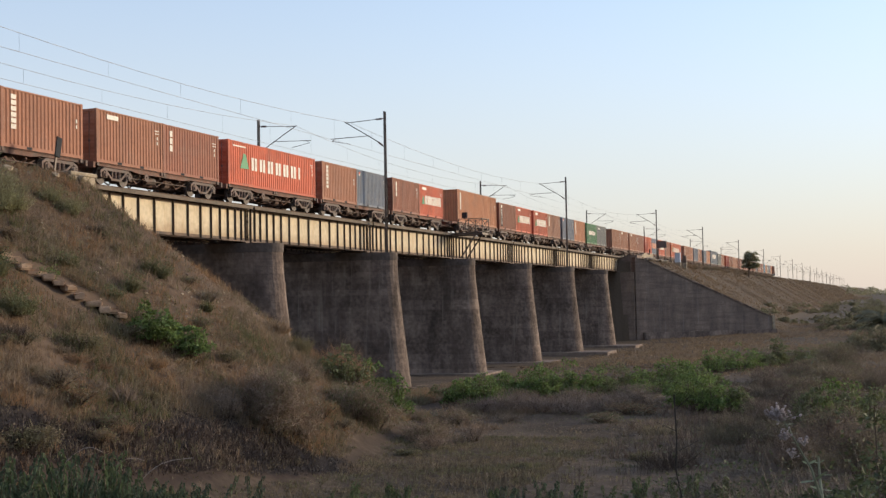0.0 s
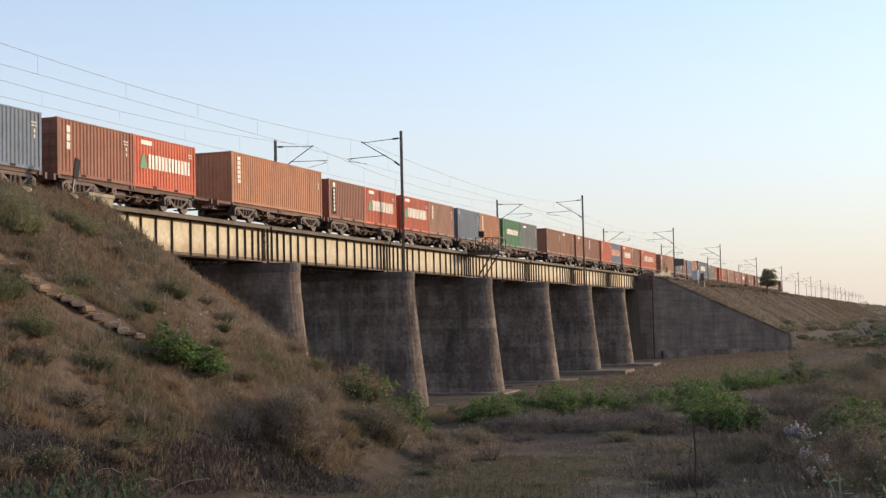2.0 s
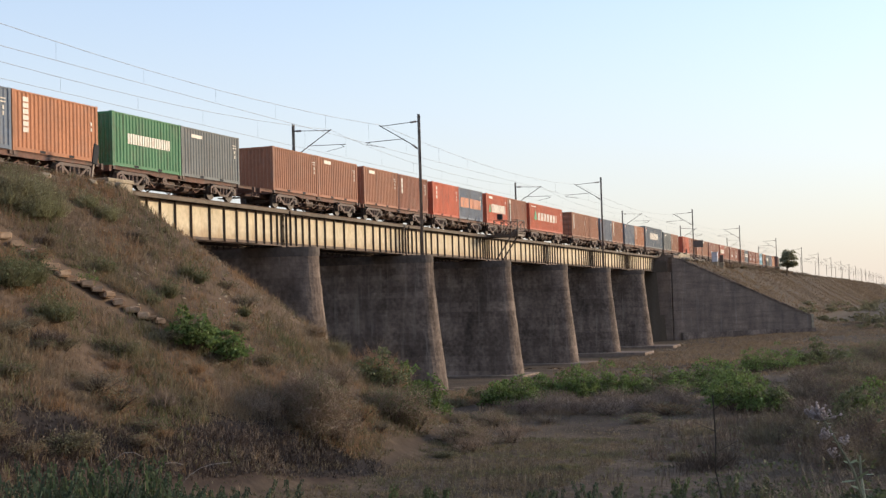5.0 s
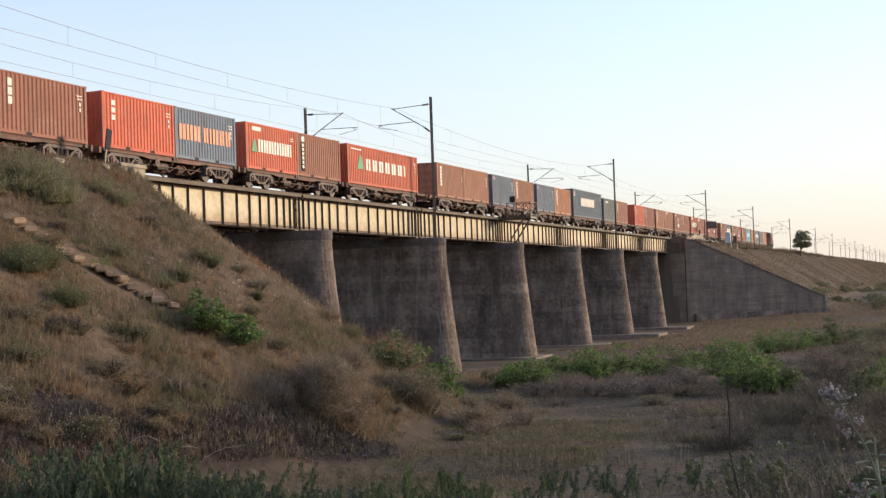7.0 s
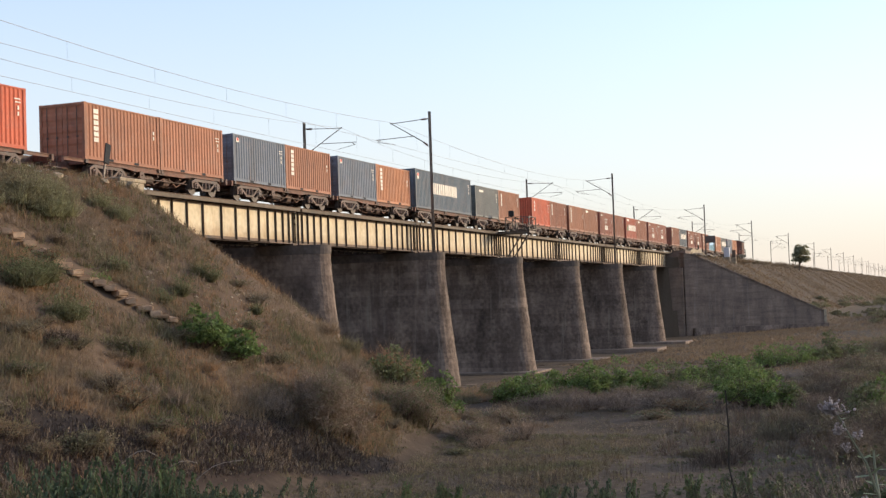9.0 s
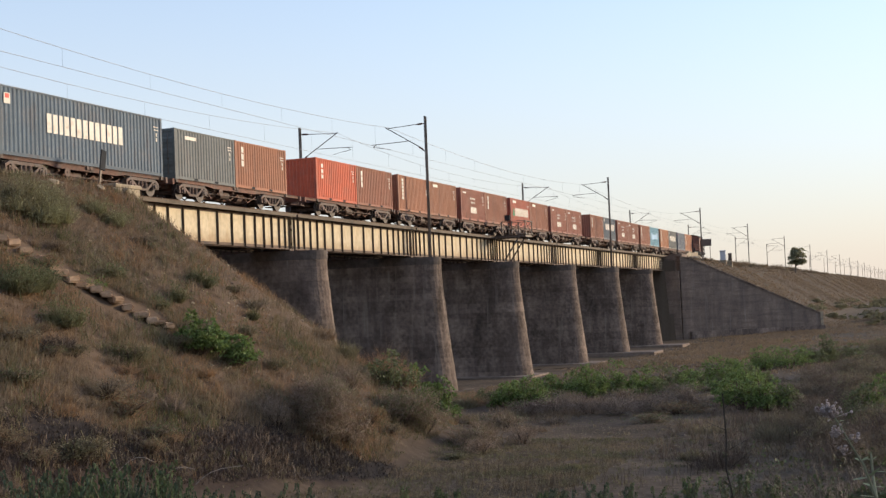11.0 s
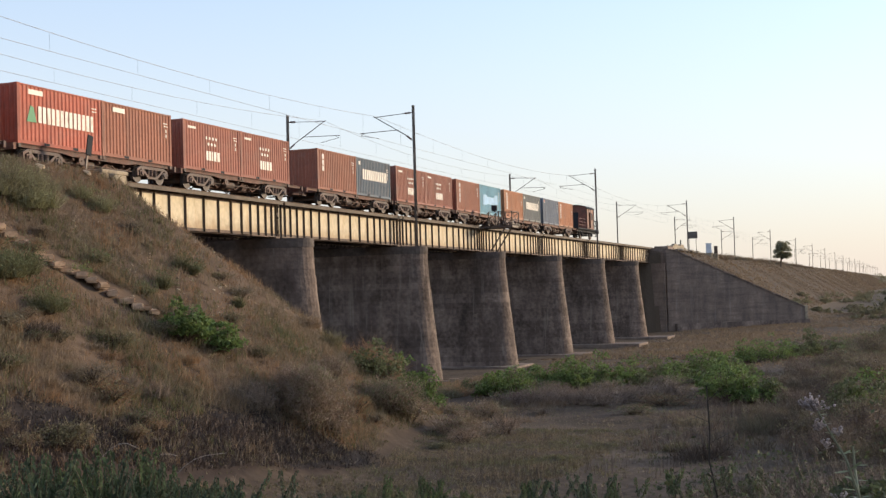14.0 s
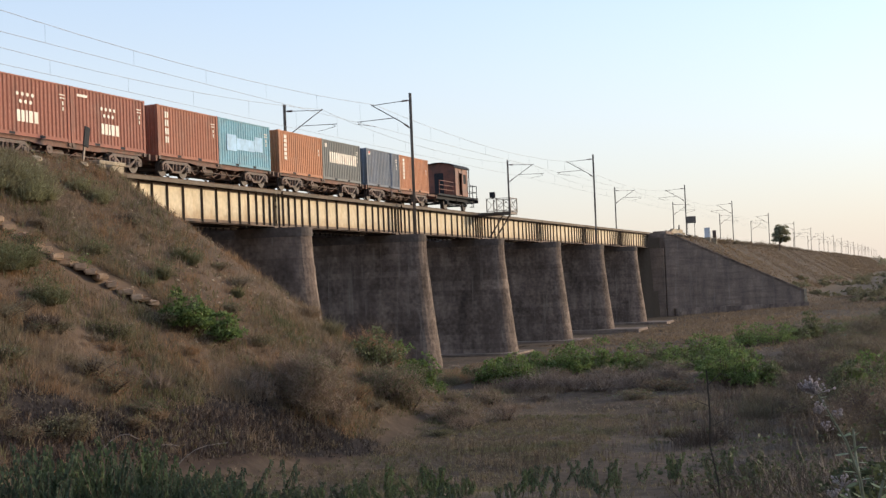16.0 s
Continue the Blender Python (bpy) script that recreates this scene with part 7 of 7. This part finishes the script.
def build_near_plants():
    rnd = random.Random(5)
    # tall flowering milkweed
    p = thing("milkweed", "tall grey-green milkweed with a pale flower head", "plant")

    def at(px, py, dd):
        """A point dd metres out, by its bearing and drop."""
        return Vector((math.sin(radians(px)) * dd, math.cos(radians(px)) * dd, EYE + py * dd))

    stems = [[(-2.3, -0.20, 6.1), (-2.6, -0.155, 6.05), (-3.1, -0.127, 6.0), (-3.57, -0.112, 6.0), (-4.0, -0.097, 6.0), (-4.3, -0.088, 6.0)], [(-2.3, -0.20, 6.1), (-2.6, -0.16, 6.2), (-2.75, -0.135, 6.25), (-2.8, -0.118, 6.25)], [(-2.3, -0.21, 6.1), (-2.9, -0.175, 6.0), (-3.3, -0.155, 5.95)], [(-2.2, -0.21, 6.1), (-2.0, -0.175, 6.0), (-1.7, -0.155, 6.0)]]
    bm = bmesh.new()
    tips = []
    for st in stems:
        pts = [at(*q) for q in st]
        root = pts[0].copy()
        root.z = ground(root.x, root.y) - 0.05
        pts.insert(0, root)
        for i, (a, b) in enumerate(zip(pts, pts[1:])):
            tube(bm, a, b, 0.009 - 0.001 * i, 0.008 - 0.001 * i, seg=6, caps=False)
        tips.append(pts)
    part("stem", bm, M_MILK, p)
    V, F = [], []
    for pts in tips:
        for a, b in zip(pts[1:], pts[2:]):
            for k in range(2):
                q = a.lerp(b, (k + 0.4) / 2)
                for s in (-1, 1):
                    o = Vector((s * rnd.uniform(0.6, 1), rnd.uniform(-0.7, 0.7), rnd.uniform(-0.1, 0.6))).normalized()
                    L = rnd.uniform(0.022, 0.045) if q.z > EYE - 0.78 else rnd.uniform(0.05, 0.08)
                    side = o.cross(Vector((0, 0, 1))).normalized() * L * 0.27
                    c = len(V)
                    V += [q, q + o * L * 0.3 + side, q + o * L * 0.75 + side * 0.9, q + o * L, q + o * L * 0.75 - side * 0.9, q + o * L * 0.3 - side]
                    F += [(c, c + 1, c + 2, c + 3), (c, c + 3, c + 4, c + 5)]
    clad("leaves", [tuple(v) for v in V], F, M_MILKLEAF, p)
    for tip, n, spread in ((tips[0][-1], 70, 0.04), (at(-4.5, -0.087, 6.0), 40, 0.03), (at(-4.1, -0.102, 5.98), 24, 0.022), (at(-3.35, -0.106, 5.98), 14, 0.018), (at(-3.85, -0.115, 5.98), 16, 0.02), (tips[2][-1], 26, 0.032), (at(-3.7, -0.165, 5.95), 26, 0.03)):
        bm = bmesh.new()
        for k in range(n):
            q = tip + Vector((rnd.gauss(0, 1), rnd.gauss(0, 1), rnd.gauss(0, 0.7))) * spread * 0.62
            bmesh.ops.create_icosphere(bm, subdivisions=1, radius=rnd.uniform(0.004, 0.008), matrix=Matrix.Translation(q))
            tube(bm, tip - Vector((0, 0, 0.03)), q, 0.0015, seg=3, caps=False)
        part("flower_head", bm, M_PETAL, p, "pale lilac flower head")
    # leafy bushes close by
    for k, (az, d, w, h, top) in enumerate(((-1.0, 11.5, 1.5, 0.95, 0), (0.9, 10.5, 1.6, 1.1, 0), (-2.2, 13.5, 1.4, 0.8, 0), (-0.2, 14.5, 2.0, 1.35, 0))):
        x, y = math.sin(radians(az)) * d, math.cos(radians(az)) * d
        build_bush(x, y, w, h, M_NEARLEAF, "small-leaved green bush close to the camera", 700 + k, leaf=0.07, per=50, n=34)
    # thin dry brush and a lone bare sapling
    for k, (az, d, w, h) in enumerate(((-3.5, 16, 2.2, 1.5), (-6.0, 18.5, 2.4, 1.1), (-2.0, 14, 1.8, 1.6), (-8.2, 19.5, 2.0, 0.9), (-4.8, 21, 2.6, 1.5), (-1.0, 18, 2.4, 1.9))):
        x, y = math.sin(radians(az)) * d, math.cos(radians(az)) * d
        build_brush(x, y, w, h, M_TWIG, "thin grey-brown leafless brush", 760 + k, n=200, width=0.006, leaf=M_NEARLEAF if k % 2 else None)
    s = thing("bare_sapling", "thin dark leafless sapling", "sapling")
    bm = bmesh.new()
    x, y = math.sin(radians(-8.6)) * 17, math.cos(radians(-8.6)) * 17
    z = ground(x, y)
    pts = [Vector((x + dx, y, z + dz)) for dx, dz in ((0.1, -0.1), (0.06, 0.4), (-0.02, 0.8), (0.0, 1.2), (-0.02, 1.75))]
    for a, b in zip(pts, pts[1:]):
        tube(bm, a, b, 0.012, 0.010, seg=5, caps=False)
    for i, (f, sx) in enumerate(((0.25, 1), (0.35, -1), (0.5, 1), (0.62, 1), (0.75, -1), (0.9, 1))):
        q = pts[0].lerp(pts[-1], f)
        e = q + Vector((sx * rnd.uniform(0.12, 0.3), rnd.uniform(-0.1, 0.1), rnd.uniform(0.1, 0.3)))
        tube(bm, q, e, 0.006, 0.003, seg=4, caps=False)
        tube(bm, q.lerp(e, 0.6), e + Vector((sx * 0.05, 0, -0.1)), 0.004, 0.002, seg=4, caps=False)
    part("trunk", bm, M_DARKTWIG, s)
    # bent bare canes among the weeds
    for k, (az, d) in enumerate(((-36.2, 23.5), (-34.4, 24.5), (-33.2, 24.0))):
        x, y = math.sin(radians(az)) * d, math.cos(radians(az)) * d
        z = ground(x, y)
        c = thing("bent_cane", "pale bent leafless cane among weeds", "cane", pose(x, y, z), "bent canes")
        bm = bmesh.new()
        rings = []
        for i in range(11):
            f = i / 10
            q = Vector(((1.35 if k != 2 else 1.7) * f ** 1.2, 0.3 * f, -0.1 + 1.42 * math.sin(f * (1.85 - 0.2 * k)) + 0.05 * math.sin(9 * f + k)))
            r = 0.017 - 0.011 * f
            rings.append([q + Vector((r * math.sin(h), r * math.cos(h), r * 0.6 * math.cos(h))) for h in (0, 1.257, 2.513, 3.77, 5.027)])
        loft(bm, rings)
        part("stalk", bm, M_CANE, c)


M_NEARLEAF = leafy("near_leaf", (0.072, 0.085, 0.042), 0.45)
M_MILK = leafy("milkweed_stem", (0.17, 0.18, 0.12), 0.15, through_light=0)
M_MILKLEAF = leafy("milkweed_leaf", (0.16, 0.20, 0.11), 0.25)
M_PETAL = leafy("milkweed_petal", (0.38, 0.33, 0.32), 0.25)
M_DARKTWIG = leafy("dark_twig", (0.035, 0.028, 0.022), 0.2, through_light=0)
M_CANE = leafy("cane", (0.27, 0.21, 0.165), 0.15, through_light=0)
build_near_plants()


def build_tree(x, y, h, w, seed, label, mat=None):
    rnd = np.random.default_rng(seed)
    z = ground(x, y)
    t = thing("tree", label, "tree", pose(x, y, z))
    bm = bmesh.new()
    tube(bm, (0, 0, -0.3), (0.1, 0, h * 0.35), 0.14 * h / 4, 0.10 * h / 4, seg=8)
    clumps = []
    for k in range(46):
        a = rnd.uniform(0, 2 * np.pi)
        r = w / 2 * math.sqrt(rnd.uniform(0.05, 1))
        zz = h * rnd.uniform(0.36, 0.98)
        r *= 1.0 - 0.5 * abs(zz / h - 0.6) / 0.4
        p = (math.cos(a) * r + 0.12 * zz, math.sin(a) * r, zz)
        tube(bm, (0.1, 0, h * rnd.uniform(0.25, 0.38)), p, 0.05 * h / 4, 0.015, seg=5, caps=False)
        clumps.append((*p, rnd.uniform(0.3, 0.75) * h / 4))
    part("trunk", bm, M_BARK, t)
    V, F = foliage(rnd, clumps, 210, 0.17 * h / 4)
    clad("crown", V, F, mat or M_TREELEAF, t)


M_TREELEAF = leafy("tree_leaf", (0.235, 0.225, 0.14), 0.4, through_light=0.5)
build_tree(-31.0, 327, 5.9, 3.9, 41, "small round dark tree on the embankment")
# scrub along the far embankment and the plain
_r = np.random.default_rng(51)
for k in range(30):
    yy = 222 + 4.0 * k + 0.11 * k * k + _r.uniform(-1, 1)
    build_brush(-32.4 + _r.uniform(-0.4, 0.6), yy, 3.4, _r.uniform(0.6, 1.3), M_TAWNY if k % 3 else M_GREYGRASS, "brown scrub along the far embankment's edge", 800 + k, n=350, width=0.05)
for k in range(95):
    az, d = _r.uniform(-5.8, 2.5), _r.uniform(200, 560)
    x, y = math.sin(radians(az)) * d, math.cos(radians(az)) * d
    if ground(x, y) < 3.9:
        build_bush(x, y, _r.uniform(3, 7) * d / 330, _r.uniform(0.9, 2.2) * (0.5 + d / 600), M_SCRUB, "dusty olive scrub on the plain", 850 + k, leaf=0.22, per=60, n=16, name="scrub_bush", group="scrub on the plain")


def build_far_trees():
    """Tree belts on the skyline, joined: nobody could count them."""
    rnd = np.random.default_rng(61)
    clumps = []
    for k in range(190):
        az, d = rnd.uniform(-4.5, 6), rnd.uniform(850, 1700)
        x, y = math.sin(radians(az)) * d, math.cos(radians(az)) * d
        if x < -25 and x > -52:
            continue
        h = rnd.uniform(3.0, 8.0)
        for i in range(3):
            clumps.append((x + rnd.normal(0, 3), y + rnd.normal(0, 3), ground(x, y) + h * rnd.uniform(0.3, 0.8), h * 0.45))
    V, F = foliage(rnd, clumps, 60, 0.9)
    clad("distant_trees", V, F, M_TREELEAF, label="hazy belts of trees on the skyline", kind="stuff", category="trees")


build_far_trees()


M_FROND = leafy("palm_frond", (0.2, 0.19, 0.125), 0.3, through_light=0.35)


def build_palm(x, y, label):
    """A low date palm: a short ragged trunk and arching fronds, each a mesh of leaflets along its rib."""
    rnd = np.random.default_rng(977)
    p = thing("date_palm", label, "palm", pose(x, y, ground(x, y)))
    bm = bmesh.new()
    loft(bm, [[(r * math.cos(a), r * math.sin(a), z) for a in np.linspace(0, math.tau, 9)[:-1]] for z, r in ((-0.2, 0.32), (1.0, 0.27), (2.4, 0.29), (3.1, 0.22))])
    part("trunk", bm, M_BARK, p)
    for k in range(36):
        az, rise, L = k * 2.4 + rnd.uniform(-0.3, 0.3), rnd.uniform(0.1, 1.4), rnd.uniform(2.8, 4.4)
        o = Vector((math.cos(az), math.sin(az), 0))
        side = Vector((-o.y, o.x, 0))
        V, F, n = [], [], 22
        for i in range(n):
            f = i / (n - 1)
            q = Vector((0, 0, 3.0)) + o * (L * f * math.cos(rise * (1 - 0.4 * f))) + Vector((0, 0, L * (math.sin(rise) * f - 0.62 * f * f)))
            leaf = 0.55 * math.sin(math.pi * (0.12 + 0.8 * f)) + 0.08
            for sx in (-1, 1):
                b = len(V)
                tip = q + side * sx * leaf + o * leaf * 0.7 - Vector((0, 0, leaf * 0.75))
                V += [tuple(q - o * 0.05 - Vector((0, 0, 0.04))), tuple(q + o * 0.05 + Vector((0, 0, 0.05))), tuple(tip)]
                F.append((b, b + 1, b + 2))
        clad("frond", V, F, M_FROND, p)


for _x, _y, _h in ((-2.6, 149.0, 2.4), (-0.6, 148.0, 2.8), (1.4, 150.0, 2.6)):
    build_bush(_x, _y, 3.4, _h, M_SCRUB, "dusty olive scrub round a palm", int(2000 + 10 * _x), leaf=0.2, per=40, n=30, name="scrub_bush", group="scrub on the plain")
build_palm(-0.2, 152, "low shrubby date palm with arching fronds on the far bank")


motions()
